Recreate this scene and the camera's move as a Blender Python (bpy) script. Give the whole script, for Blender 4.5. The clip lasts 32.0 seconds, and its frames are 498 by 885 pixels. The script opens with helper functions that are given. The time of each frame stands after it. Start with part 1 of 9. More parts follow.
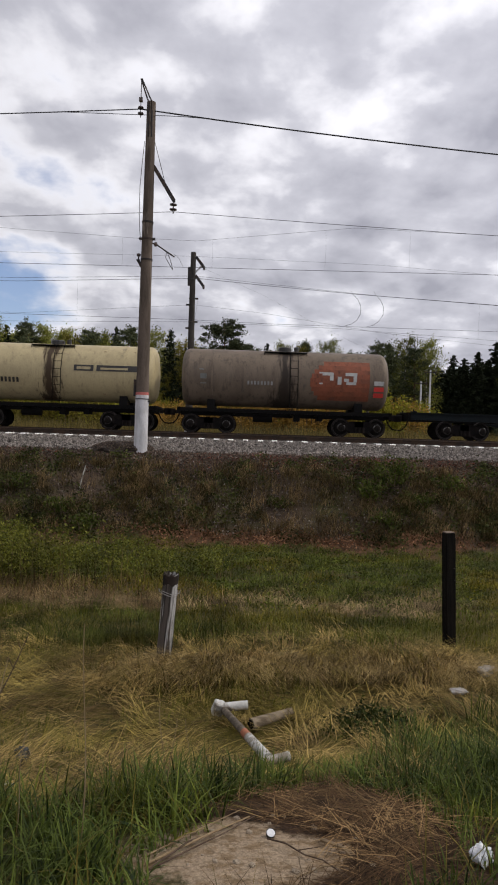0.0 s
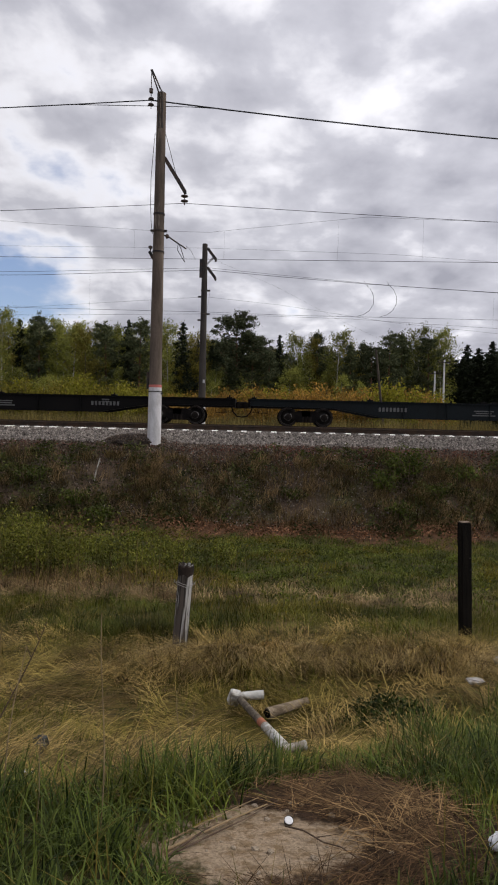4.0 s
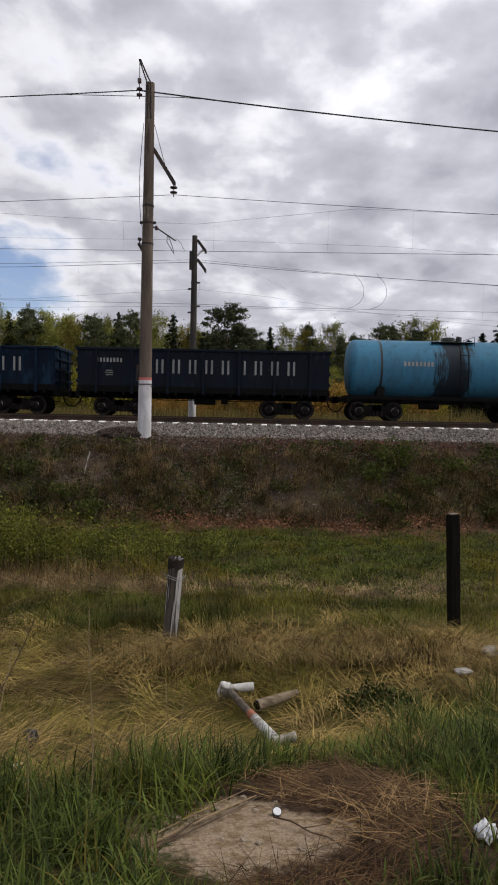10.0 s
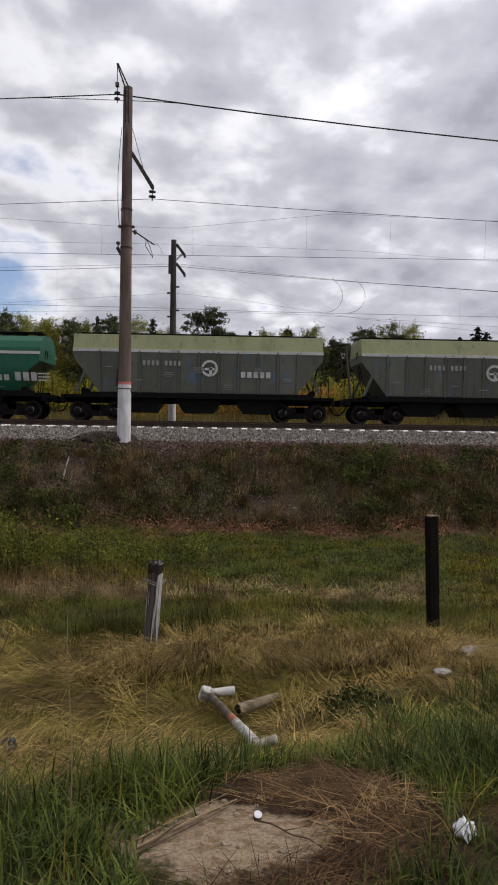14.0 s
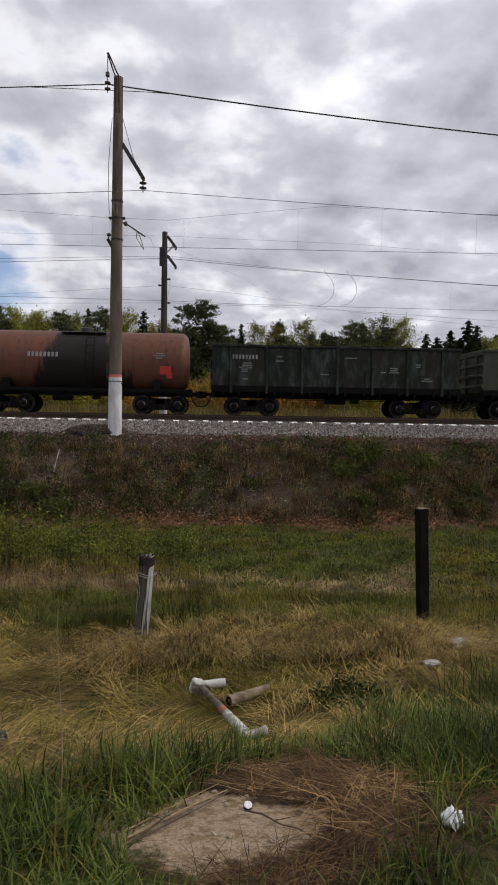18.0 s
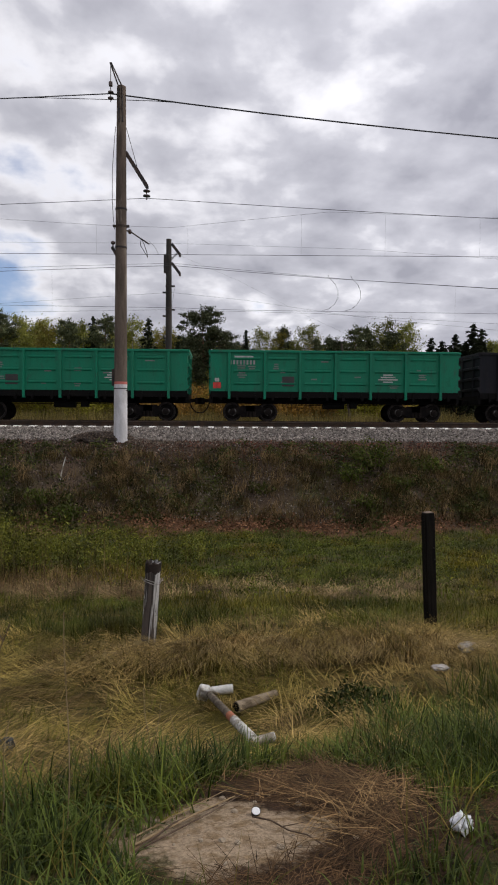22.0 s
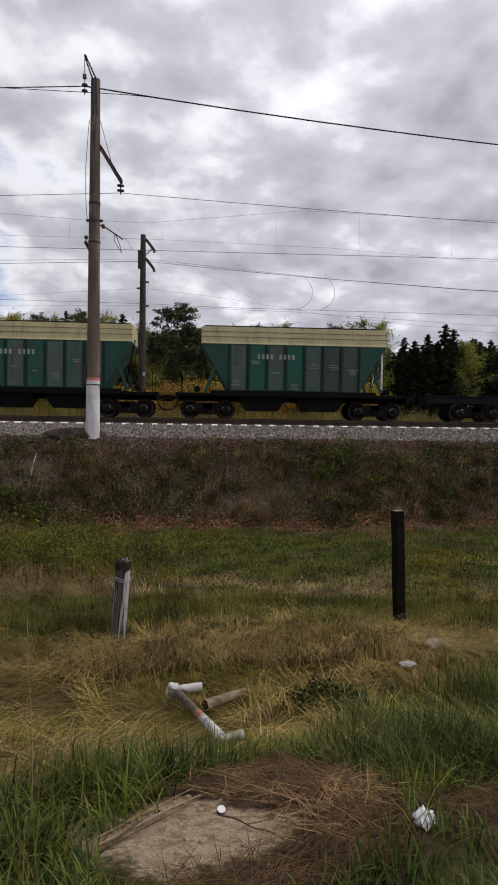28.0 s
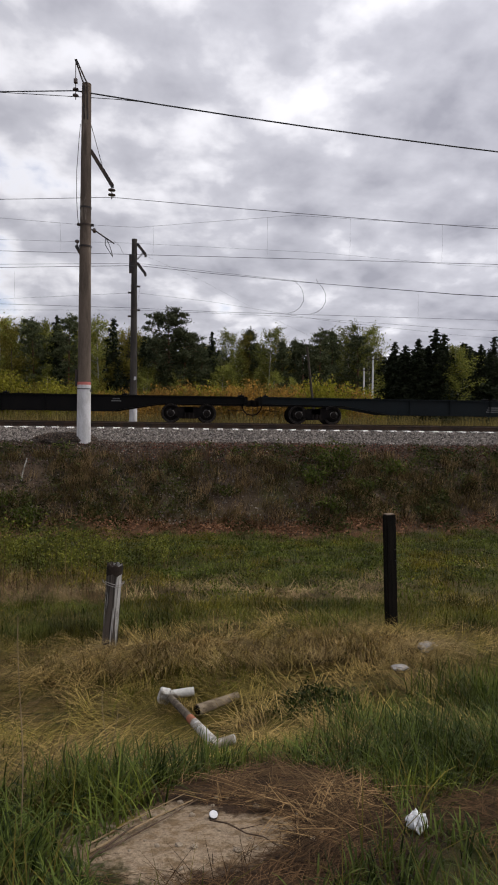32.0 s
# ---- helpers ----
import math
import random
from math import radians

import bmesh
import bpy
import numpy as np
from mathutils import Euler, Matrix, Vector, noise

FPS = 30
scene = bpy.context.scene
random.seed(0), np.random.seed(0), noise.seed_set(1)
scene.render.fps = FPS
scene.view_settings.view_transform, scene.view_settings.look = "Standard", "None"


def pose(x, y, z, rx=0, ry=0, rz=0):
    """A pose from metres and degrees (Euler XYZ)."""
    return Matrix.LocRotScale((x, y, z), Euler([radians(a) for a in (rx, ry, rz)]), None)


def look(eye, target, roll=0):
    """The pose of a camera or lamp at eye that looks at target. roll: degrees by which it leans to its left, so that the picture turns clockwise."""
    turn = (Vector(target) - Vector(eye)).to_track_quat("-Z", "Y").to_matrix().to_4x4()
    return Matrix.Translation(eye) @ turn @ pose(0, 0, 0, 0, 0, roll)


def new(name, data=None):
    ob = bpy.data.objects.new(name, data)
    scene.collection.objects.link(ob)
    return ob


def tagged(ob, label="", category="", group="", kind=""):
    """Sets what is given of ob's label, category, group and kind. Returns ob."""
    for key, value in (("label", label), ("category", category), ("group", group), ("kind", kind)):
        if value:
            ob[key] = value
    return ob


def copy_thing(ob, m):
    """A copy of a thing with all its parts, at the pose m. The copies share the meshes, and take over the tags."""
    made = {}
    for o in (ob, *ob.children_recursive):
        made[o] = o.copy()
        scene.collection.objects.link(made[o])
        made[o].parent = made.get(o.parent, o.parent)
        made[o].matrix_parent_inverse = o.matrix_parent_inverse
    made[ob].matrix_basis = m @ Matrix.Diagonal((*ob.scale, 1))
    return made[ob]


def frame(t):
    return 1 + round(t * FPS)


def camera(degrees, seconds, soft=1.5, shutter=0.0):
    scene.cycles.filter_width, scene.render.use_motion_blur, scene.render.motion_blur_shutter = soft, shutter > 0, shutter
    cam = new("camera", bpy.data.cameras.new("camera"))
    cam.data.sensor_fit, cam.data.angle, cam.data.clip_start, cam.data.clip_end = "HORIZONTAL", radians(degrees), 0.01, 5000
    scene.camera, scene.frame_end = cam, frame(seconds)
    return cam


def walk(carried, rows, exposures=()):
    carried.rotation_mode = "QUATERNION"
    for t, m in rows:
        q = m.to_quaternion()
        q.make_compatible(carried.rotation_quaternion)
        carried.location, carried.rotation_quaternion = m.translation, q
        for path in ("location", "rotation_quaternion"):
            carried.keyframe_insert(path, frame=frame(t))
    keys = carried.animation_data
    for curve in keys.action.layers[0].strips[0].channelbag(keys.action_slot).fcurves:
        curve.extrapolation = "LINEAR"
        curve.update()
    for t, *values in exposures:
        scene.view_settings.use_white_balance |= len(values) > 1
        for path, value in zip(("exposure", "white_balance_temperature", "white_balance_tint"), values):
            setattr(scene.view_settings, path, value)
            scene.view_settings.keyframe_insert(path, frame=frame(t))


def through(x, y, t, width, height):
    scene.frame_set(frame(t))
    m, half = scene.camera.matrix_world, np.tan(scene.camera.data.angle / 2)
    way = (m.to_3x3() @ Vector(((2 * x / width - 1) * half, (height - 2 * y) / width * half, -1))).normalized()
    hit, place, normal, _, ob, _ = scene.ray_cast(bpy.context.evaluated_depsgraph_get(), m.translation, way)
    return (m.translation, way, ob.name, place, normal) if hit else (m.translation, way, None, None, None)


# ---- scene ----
cam = camera(41.8, 32.0, 1.9)
EYE = 3.4                    # height of the lens
RAIL = EYE - 0.15            # rail head of both tracks
Y_NEAR, Y_FAR = 25.2, 34.8   # axes of the near and the far track

PATH = [
    (0.0, pose(-0.029, -0.001, 3.416, 88.95, -1.79, -0.58)),
    (0.5, pose(-0.029, 0.008, 3.407, 88.48, -1.57, -0.35)),
    (1.0, pose(-0.029, 0.009, 3.413, 88.13, -1.44, -0.16)),
    (1.5, pose(-0.026, 0.015, 3.405, 87.67, -1.52, -0.44)),
    (2.0, pose(-0.031, 0.010, 3.412, 87.75, -1.37, 0.13)),
    (2.5, pose(-0.030, 0.010, 3.410, 88.17, -1.30, 0.62)),
    (3.0, pose(-0.029, 0.012, 3.406, 88.36, -1.32, 0.60)),
    (3.5, pose(-0.035, 0.002, 3.411, 88.32, -1.37, 0.66)),
    (4.0, pose(-0.038, 0.009, 3.401, 88.22, -1.33, 0.55)),
    (4.5, pose(-0.036, 0.001, 3.402, 88.04, -1.52, -0.73)),
    (6.5, pose(-0.013, 0.006, 3.410, 88.22, -0.97, -0.96)),
    (7.0, pose(-0.014, 0.005, 3.413, 88.12, -0.87, -0.72)),
    (7.5, pose(-0.013, 0.002, 3.411, 88.06, -0.97, -0.52)),
    (8.0, pose(-0.016, 0.013, 3.401, 88.33, -1.05, 0.10)),
    (8.5, pose(-0.025, -0.004, 3.411, 88.28, -1.22, 0.10)),
    (9.0, pose(-0.020, 0.004, 3.406, 88.05, -1.24, 0.12)),
    (9.5, pose(-0.021, 0.003, 3.408, 87.47, -1.00, -0.00)),
    (10.0, pose(-0.022, 0.007, 3.409, 87.57, -1.15, -0.25)),
    (10.5, pose(-0.020, 0.003, 3.408, 87.72, -1.16, -0.45)),
    (11.0, pose(-0.022, -0.015, 3.412, 88.14, -1.21, -1.19)),
    (11.5, pose(-0.021, -0.001, 3.407, 87.98, -1.13, -1.63)),
    (12.0, pose(-0.016, 0.001, 3.405, 87.64, -0.97, -1.65)),
    (12.5, pose(-0.015, 0.005, 3.401, 87.77, -1.03, -1.88)),
    (13.0, pose(-0.017, -0.008, 3.411, 87.82, -1.08, -1.91)),
    (13.5, pose(-0.015, -0.000, 3.405, 88.05, -0.95, -1.94)),
    (15.5, pose(-0.013, 0.000, 3.409, 87.41, -0.78, -2.05)),
    (16.0, pose(-0.010, 0.005, 3.402, 87.40, -0.71, -2.13)),
    (16.5, pose(-0.013, -0.001, 3.404, 87.41, -0.84, -2.34)),
    (17.0, pose(-0.016, 0.003, 3.404, 87.57, -0.64, -2.26)),
    (17.5, pose(-0.013, -0.005, 3.408, 87.64, -0.74, -2.45)),
    (18.0, pose(-0.010, -0.000, 3.403, 87.36, -0.94, -2.74)),
    (18.5, pose(-0.011, -0.002, 3.403, 87.50, -0.84, -3.28)),
    (19.0, pose(-0.009, -0.003, 3.396, 87.60, -0.90, -2.94)),
    (19.5, pose(-0.008, -0.009, 3.405, 87.54, -0.76, -2.58)),
    (20.0, pose(-0.003, -0.001, 3.405, 87.63, -0.63, -2.32)),
    (20.5, pose(-0.000, -0.001, 3.401, 87.63, -0.65, -2.38)),
    (21.0, pose(-0.005, -0.001, 3.404, 87.27, -0.70, -2.55)),
    (21.5, pose(-0.000, -0.011, 3.406, 87.71, -0.26, -1.92)),
    (22.0, pose(-0.004, -0.005, 3.400, 87.86, -0.37, -2.26)),
    (22.5, pose(-0.002, -0.005, 3.398, 87.94, -0.39, -1.57)),
    (23.0, pose(0.001, -0.002, 3.403, 87.84, -0.48, -1.70)),
    (23.5, pose(-0.002, 0.001, 3.402, 87.25, -0.46, -2.07)),
    (24.0, pose(0.002, 0.008, 3.400, 86.77, -0.59, -2.85)),
    (24.5, pose(0.005, 0.002, 3.403, 87.14, -0.40, -2.67)),
    (25.0, pose(0.005, -0.002, 3.403, 87.27, -0.63, -2.91)),
    (25.5, pose(0.008, 0.017, 3.393, 87.12, -0.34, -2.86)),
    (27.5, pose(0.025, -0.004, 3.407, 87.68, -0.63, -4.15)),
    (28.0, pose(0.023, -0.006, 3.406, 87.66, -0.85, -4.52)),
    (28.5, pose(0.024, 0.003, 3.400, 87.83, -0.55, -4.37)),
    (29.0, pose(0.022, -0.004, 3.403, 87.64, -0.65, -4.81)),
    (29.5, pose(0.027, -0.010, 3.410, 87.95, -0.49, -5.04)),
    (30.0, pose(0.022, -0.005, 3.406, 87.92, -0.47, -5.32)),
    (30.5, pose(0.020, -0.007, 3.405, 88.00, -0.70, -5.12)),
    (31.0, pose(0.020, -0.003, 3.400, 88.15, -0.60, -4.89)),
    (31.5, pose(0.023, 0.005, 3.396, 88.16, -0.62, -4.95)),
    (32.0, pose(0.023, -0.002, 3.400, 88.05, -0.77, -5.26)),
]
walk(cam, PATH, [])

# ---------------------------------------------------------------- sky and sun
SUN_AZ, SUN_EL = 88.0, 44.0  # degrees to the right of the way across the tracks, and up
world = bpy.data.worlds.new("sky")
scene.world = world
world.use_nodes = True


def sky_nodes():
    nt = world.node_tree
    nd, ln = nt.nodes, nt.links
    nd.clear()
    out = nd.new("ShaderNodeOutputWorld")
    bg = nd.new("ShaderNodeBackground")
    sky = nd.new("ShaderNodeTexSky")
    sky.sky_type, sky.sun_disc = "NISHITA", False
    sky.sun_elevation, sky.sun_rotation = radians(SUN_EL), radians(SUN_AZ)
    blue = nd.new("ShaderNodeMix")
    blue.data_type, blue.blend_type = "RGBA", "MULTIPLY"
    blue.inputs[0].default_value = 1.0
    blue.inputs[7].default_value = (0.128, 0.121, 0.134, 1)
    ln.new(sky.outputs[0], blue.inputs[6])
    co = nd.new("ShaderNodeTexCoord")
    sep = nd.new("ShaderNodeSeparateXYZ")
    ln.new(co.outputs["Generated"], sep.inputs[0])

    def m(op, a, b=0.0, c=None):
        n = nd.new("ShaderNodeMath")
        n.operation = op
        for i, v in enumerate((a, b, c)):
            if v is None:
                continue
            if isinstance(v, (int, float)):
                n.inputs[i].default_value = v
            else:
                ln.new(v, n.inputs[i])
        return n.outputs[0]

    # the cloud deck: a flat layer, seen in perspective towards the horizon
    h = m("ADD", m("MAXIMUM", sep.outputs[2], 0.0), 0.30)
    px, py = m("DIVIDE", sep.outputs[0], h), m("DIVIDE", sep.outputs[1], h)
    vec = nd.new("ShaderNodeCombineXYZ")
    ln.new(m("ADD", px, 7.3), vec.inputs[0])
    ln.new(m("ADD", py, 2.1), vec.inputs[1])

    def noise_tex(scale, detail, rough, w=0.0, distort=0.0):
        n = nd.new("ShaderNodeTexNoise")
        n.noise_dimensions = "4D"
        n.inputs["W"].default_value = w
        n.inputs["Scale"].default_value = scale
        n.inputs["Detail"].default_value = detail
        n.inputs["Roughness"].default_value = rough
        n.inputs["Distortion"].default_value = distort
        ln.new(vec.outputs[0], n.inputs["Vector"])
        return n.outputs[0]

    def rng(v, a, b, c=0.0, d=1.0):
        n = nd.new("ShaderNodeMapRange")
        n.interpolation_type = "SMOOTHSTEP"
        for i, x in enumerate((v, a, b, c, d)):
            if isinstance(x, (int, float)):
                n.inputs[i].default_value = x
            else:
                ln.new(x, n.inputs[i])
        return n.outputs[0]

    big = noise_tex(1.9, 3, 0.5, 1.3, 0.1)
    mid = noise_tex(5.2, 5, 0.50, 4.0, 0.15)
    fine = noise_tex(14.0, 7, 0.52, 2.0, 0.2)
    thick = m("ADD", m("ADD", m("MULTIPLY", big, 0.36), m("MULTIPLY", mid, 0.50)), m("MULTIPLY", fine, 0.14))
    # a blue gap low over the wood
    gap = nd.new("ShaderNodeVectorMath")
    gap.operation = "DISTANCE"
    ln.new(co.outputs["Generated"], gap.inputs[0])
    gap.inputs[1].default_value = Vector((-0.335, 0.93, 0.188)).normalized()
    thick = m("SUBTRACT", thick, m("MULTIPLY", rng(gap.outputs["Value"], 0.13, 0.0), 0.23))
    gap2 = nd.new("ShaderNodeVectorMath")
    gap2.operation = "DISTANCE"
    ln.new(co.outputs["Generated"], gap2.inputs[0])
    gap2.inputs[1].default_value = Vector((0.055, 0.985, 0.168)).normalized()
    thick = m("SUBTRACT", thick, m("MULTIPLY", rng(gap2.outputs["Value"], 0.035, 0.0), 0.10))
    # a denser bank of cloud low to the right
    bank = nd.new("ShaderNodeVectorMath")
    bank.operation = "DISTANCE"
    ln.new(co.outputs["Generated"], bank.inputs[0])
    bank.inputs[1].default_value = Vector((0.42, 0.88, 0.22)).normalized()
    thick = m("ADD", thick, m("MULTIPLY", rng(bank.outputs["Value"], 0.46, 0.05), 0.11))
    cover = rng(thick, 0.27, 0.45)
    # brighter towards the veiled sun
    sd = Vector((math.sin(radians(SUN_AZ)) * math.cos(radians(SUN_EL)), math.cos(radians(SUN_AZ)) * math.cos(radians(SUN_EL)), math.sin(radians(SUN_EL))))
    dot = nd.new("ShaderNodeVectorMath")
    dot.operation = "DOT_PRODUCT"
    ln.new(co.outputs["Generated"], dot.inputs[0])
    dot.inputs[1].default_value = sd
    glow = rng(dot.outputs["Value"], -0.75, 1.0)
    ramp = nd.new("ShaderNodeValToRGB")
    cr = ramp.color_ramp
    cr.elements[0].position, cr.elements[0].color = 0.40, (1.03, 1.02, 1.075, 1)
    cr.elements[1].position, cr.elements[1].color = 0.64, (0.37, 0.372, 0.435, 1)
    e = cr.elements.new(0.50)
    e.color = (0.60, 0.60, 0.668, 1)
    ln.new(m("SUBTRACT", thick, m("MULTIPLY", glow, 0.02)), ramp.inputs[0])
    up = nd.new("ShaderNodeMix")
    up.data_type, up.blend_type = "RGBA", "MULTIPLY"
    up.inputs[0].default_value = 1.0
    gain = nd.new("ShaderNodeCombineColor")
    g = m("ADD", 0.655, m("MULTIPLY", glow, 0.58))
    for i in range(3):
        ln.new(g, gain.inputs[i])
    ln.new(ramp.outputs[0], up.inputs[6])
    ln.new(gain.outputs[0], up.inputs[7])
    mix = nd.new("ShaderNodeMix")
    mix.data_type = "RGBA"
    ln.new(cover, mix.inputs[0])
    ln.new(blue.outputs[2], mix.inputs[6])
    ln.new(up.outputs[2], mix.inputs[7])
    ln.new(mix.outputs[2], bg.inputs[0])
    bg.inputs[1].default_value = 1.0
    ln.new(bg.outputs[0], out.inputs[0])


sky_nodes()
sun = new("sun", bpy.data.lights.new("sun", "SUN"))
sun.data.energy, sun.data.angle, sun.data.color = 1.5, radians(9), (1.0, 0.93, 0.80)
sun.matrix_world = look((40, 60, 90), (40 - math.sin(radians(SUN_AZ)) * math.cos(radians(SUN_EL)) * 10, 60 - math.cos(radians(SUN_AZ)) * math.cos(radians(SUN_EL)) * 10, 90 - math.sin(radians(SUN_EL)) * 10))

# ---------------------------------------------------------------- materials
def material(name, base, rough=0.8, metal=0.0, second=None, scale=3.0, contrast=(0.4, 0.62), fine=40.0, fine_amount=0.25, bump=0.15, bump_scale=60.0,
             stretch=(1, 1, 1), island=0.0, objrand=0.0, spec=0.2, third=None, third_scale=0.8, third_range=(0.55, 0.66)):
    """A surface with a base colour, a second colour in patches, a fine grain and relief, in metres of the object's own space."""
    mat = bpy.data.materials.new(name)
    mat.use_nodes = True
    nt = mat.node_tree
    nd, ln = nt.nodes, nt.links
    bsdf = nd["Principled BSDF"]
    co = nd.new("ShaderNodeTexCoord")
    mp = nd.new("ShaderNodeMapping")
    mp.inputs["Scale"].default_value = stretch
    ln.new(co.outputs["Object"], mp.inputs[0])

    def nz(s, detail=5, rough_=0.6):
        n = nd.new("ShaderNodeTexNoise")
        n.inputs["Scale"].default_value, n.inputs["Detail"].default_value, n.inputs["Roughness"].default_value = s, detail, rough_
        ln.new(mp.outputs[0], n.inputs["Vector"])
        return n.outputs[0]

    def rng(v, a, b):
        n = nd.new("ShaderNodeMapRange")
        n.interpolation_type = "SMOOTHSTEP"
        n.inputs[1].default_value, n.inputs[2].default_value = a, b
        ln.new(v, n.inputs[0])
        return n.outputs[0]

    def mixc(f, a, b, mode="MIX"):
        n = nd.new("ShaderNodeMix")
        n.data_type, n.blend_type = "RGBA", mode
        for i, v in ((0, f), (6, a), (7, b)):
            if isinstance(v, (int, float)):
                n.inputs[i].default_value = v
            elif isinstance(v, tuple):
                n.inputs[i].default_value = (*v[:3], 1)
            else:
                ln.new(v, n.inputs[i])
        return n.outputs[2]

    col = base
    second = second or tuple(c * 0.6 for c in base)
    col = mixc(rng(nz(scale), *contrast), base, second)
    if third:
        col = mixc(rng(nz(third_scale), *third_range), col, third)
    grain = nz(fine, 4, 0.7)
    lo, hi = 1 - fine_amount, 1 + fine_amount
    g = nd.new("ShaderNodeMapRange")
    g.inputs[1].default_value, g.inputs[2].default_value, g.inputs[3].default_value, g.inputs[4].default_value = 0.3, 0.7, lo, hi
    ln.new(grain, g.inputs[0])
    cc = nd.new("ShaderNodeCombineColor")
    for i in range(3):
        ln.new(g.outputs[0], cc.inputs[i])
    col = mixc(1.0, col, cc.outputs[0], "MULTIPLY")
    for amount, src in ((island, "geo"), (objrand, "obj")):
        if amount:
            if src == "geo":
                v = nd.new("ShaderNodeNewGeometry").outputs["Random Per Island"]
            else:
                v = nd.new("ShaderNodeObjectInfo").outputs["Random"]
            h = nd.new("ShaderNodeMapRange")
            h.inputs[3].default_value, h.inputs[4].default_value = 1 - amount, 1 + amount
            ln.new(v, h.inputs[0])
            c2 = nd.new("ShaderNodeCombineColor")
            for i in range(3):
                ln.new(h.outputs[0], c2.inputs[i])
            col = mixc(1.0, col, c2.outputs[0], "MULTIPLY")
    ln.new(col, bsdf.inputs["Base Color"])
    rr = nd.new("ShaderNodeMapRange")
    rr.inputs[3].default_value, rr.inputs[4].default_value = max(0.05, rough - 0.12), min(1, rough + 0.12)
    ln.new(grain, rr.inputs[0])
    ln.new(rr.outputs[0], bsdf.inputs["Roughness"])
    bsdf.inputs["Metallic"].default_value = metal
    bsdf.inputs["Specular IOR Level"].default_value = spec
    if bump:
        b = nd.new("ShaderNodeBump")
        b.inputs["Strength"].default_value, b.inputs["Distance"].default_value = bump, 0.02
        ln.new(nz(bump_scale, 5, 0.65), b.inputs["Height"])
        ln.new(b.outputs[0], bsdf.inputs["Normal"])
    return mat


def leaf_material(name, low, high, island=0.35, rough=0.75, through=0.25, patch=None, tint=None):
    """Thin leaves and blades: each piece has its own shade, and some light passes through."""
    mat = bpy.data.materials.new(name)
    mat.use_nodes = True
    nd, ln = mat.node_tree.nodes, mat.node_tree.links
    bsdf = nd["Principled BSDF"]
    geo = nd.new("ShaderNodeNewGeometry")
    obj = nd.new("ShaderNodeObjectInfo")
    ramp = nd.new("ShaderNodeValToRGB")
    ramp.color_ramp.elements[0].color, ramp.color_ramp.elements[1].color = (*low, 1), (*high, 1)
    ln.new(geo.outputs["Random Per Island"], ramp.inputs[0])
    h = nd.new("ShaderNodeMapRange")
    h.inputs[3].default_value, h.inputs[4].default_value = 1 - island, 1 + island
    ln.new(obj.outputs["Random"], h.inputs[0])
    cc = nd.new("ShaderNodeCombineColor")
    for i in range(3):
        ln.new(h.outputs[0], cc.inputs[i])
    mx = nd.new("ShaderNodeMix")
    mx.data_type, mx.blend_type = "RGBA", "MULTIPLY"
    mx.inputs[0].default_value = 1
    ln.new(ramp.outputs[0], mx.inputs[6])
    ln.new(cc.outputs[0], mx.inputs[7])

    def noise_range(scale, a, b, lo, hi):
        co = nd.new("ShaderNodeTexCoord")
        nz = nd.new("ShaderNodeTexNoise")
        nz.inputs["Scale"].default_value, nz.inputs["Detail"].default_value = scale, 3
        ln.new(co.outputs["Object"], nz.inputs["Vector"])
        mr = nd.new("ShaderNodeMapRange")
        mr.interpolation_type = "SMOOTHSTEP"
        for i, v in enumerate((a, b, lo, hi)):
            mr.inputs[i + 1].default_value = v
        ln.new(nz.outputs[0], mr.inputs[0])
        return mr.outputs[0]
    out_col = mx.outputs[2]
    if tint:  # another growth in patches: colour, scale, from, to
        tm = nd.new("ShaderNodeMix")
        tm.data_type, tm.blend_type = "RGBA", "MULTIPLY"
        ln.new(noise_range(tint[1], tint[2], tint[3], 0.0, 1.0), tm.inputs[0])
        ln.new(out_col, tm.inputs[6])
        tm.inputs[7].default_value = (*tint[0], 1)
        out_col = tm.outputs[2]
    if patch:  # lighter and darker growth: scale, low, high
        pm = nd.new("ShaderNodeMix")
        pm.data_type, pm.blend_type = "RGBA", "MULTIPLY"
        pm.inputs[0].default_value = 1
        pc = nd.new("ShaderNodeCombineColor")
        v = noise_range(patch[0], 0.32, 0.68, patch[1], patch[2])
        for i in range(3):
            ln.new(v, pc.inputs[i])
        ln.new(out_col, pm.inputs[6])
        ln.new(pc.outputs[0], pm.inputs[7])
        out_col = pm.outputs[2]
    ln.new(out_col, bsdf.inputs["Base Color"])
    bsdf.inputs["Roughness"].default_value = rough
    bsdf.inputs["Specular IOR Level"].default_value = 0.12
    if through:
        tr = nd.new("ShaderNodeBsdfTranslucent")
        ln.new(out_col, tr.inputs[0])
        ms = nd.new("ShaderNodeMixShader")
        ms.inputs[0].default_value = through
        out = nd["Material Output"]
        ln.new(bsdf.outputs[0], ms.inputs[1])
        ln.new(tr.outputs[0], ms.inputs[2])
        ln.new(ms.outputs[0], out.inputs[0])
    return mat


# ---------------------------------------------------------------- mesh helpers
def box(bm, x0, x1, y0, y1, z0, z1):
    v = [bm.verts.new((x, y, z)) for z in (z0, z1) for y in (y0, y1) for x in (x0, x1)]
    for f in ((0, 2, 3, 1), (4, 5, 7, 6), (0, 1, 5, 4), (2, 6, 7, 3), (0, 4, 6, 2), (1, 3, 7, 5)):
        bm.faces.new([v[i] for i in f])


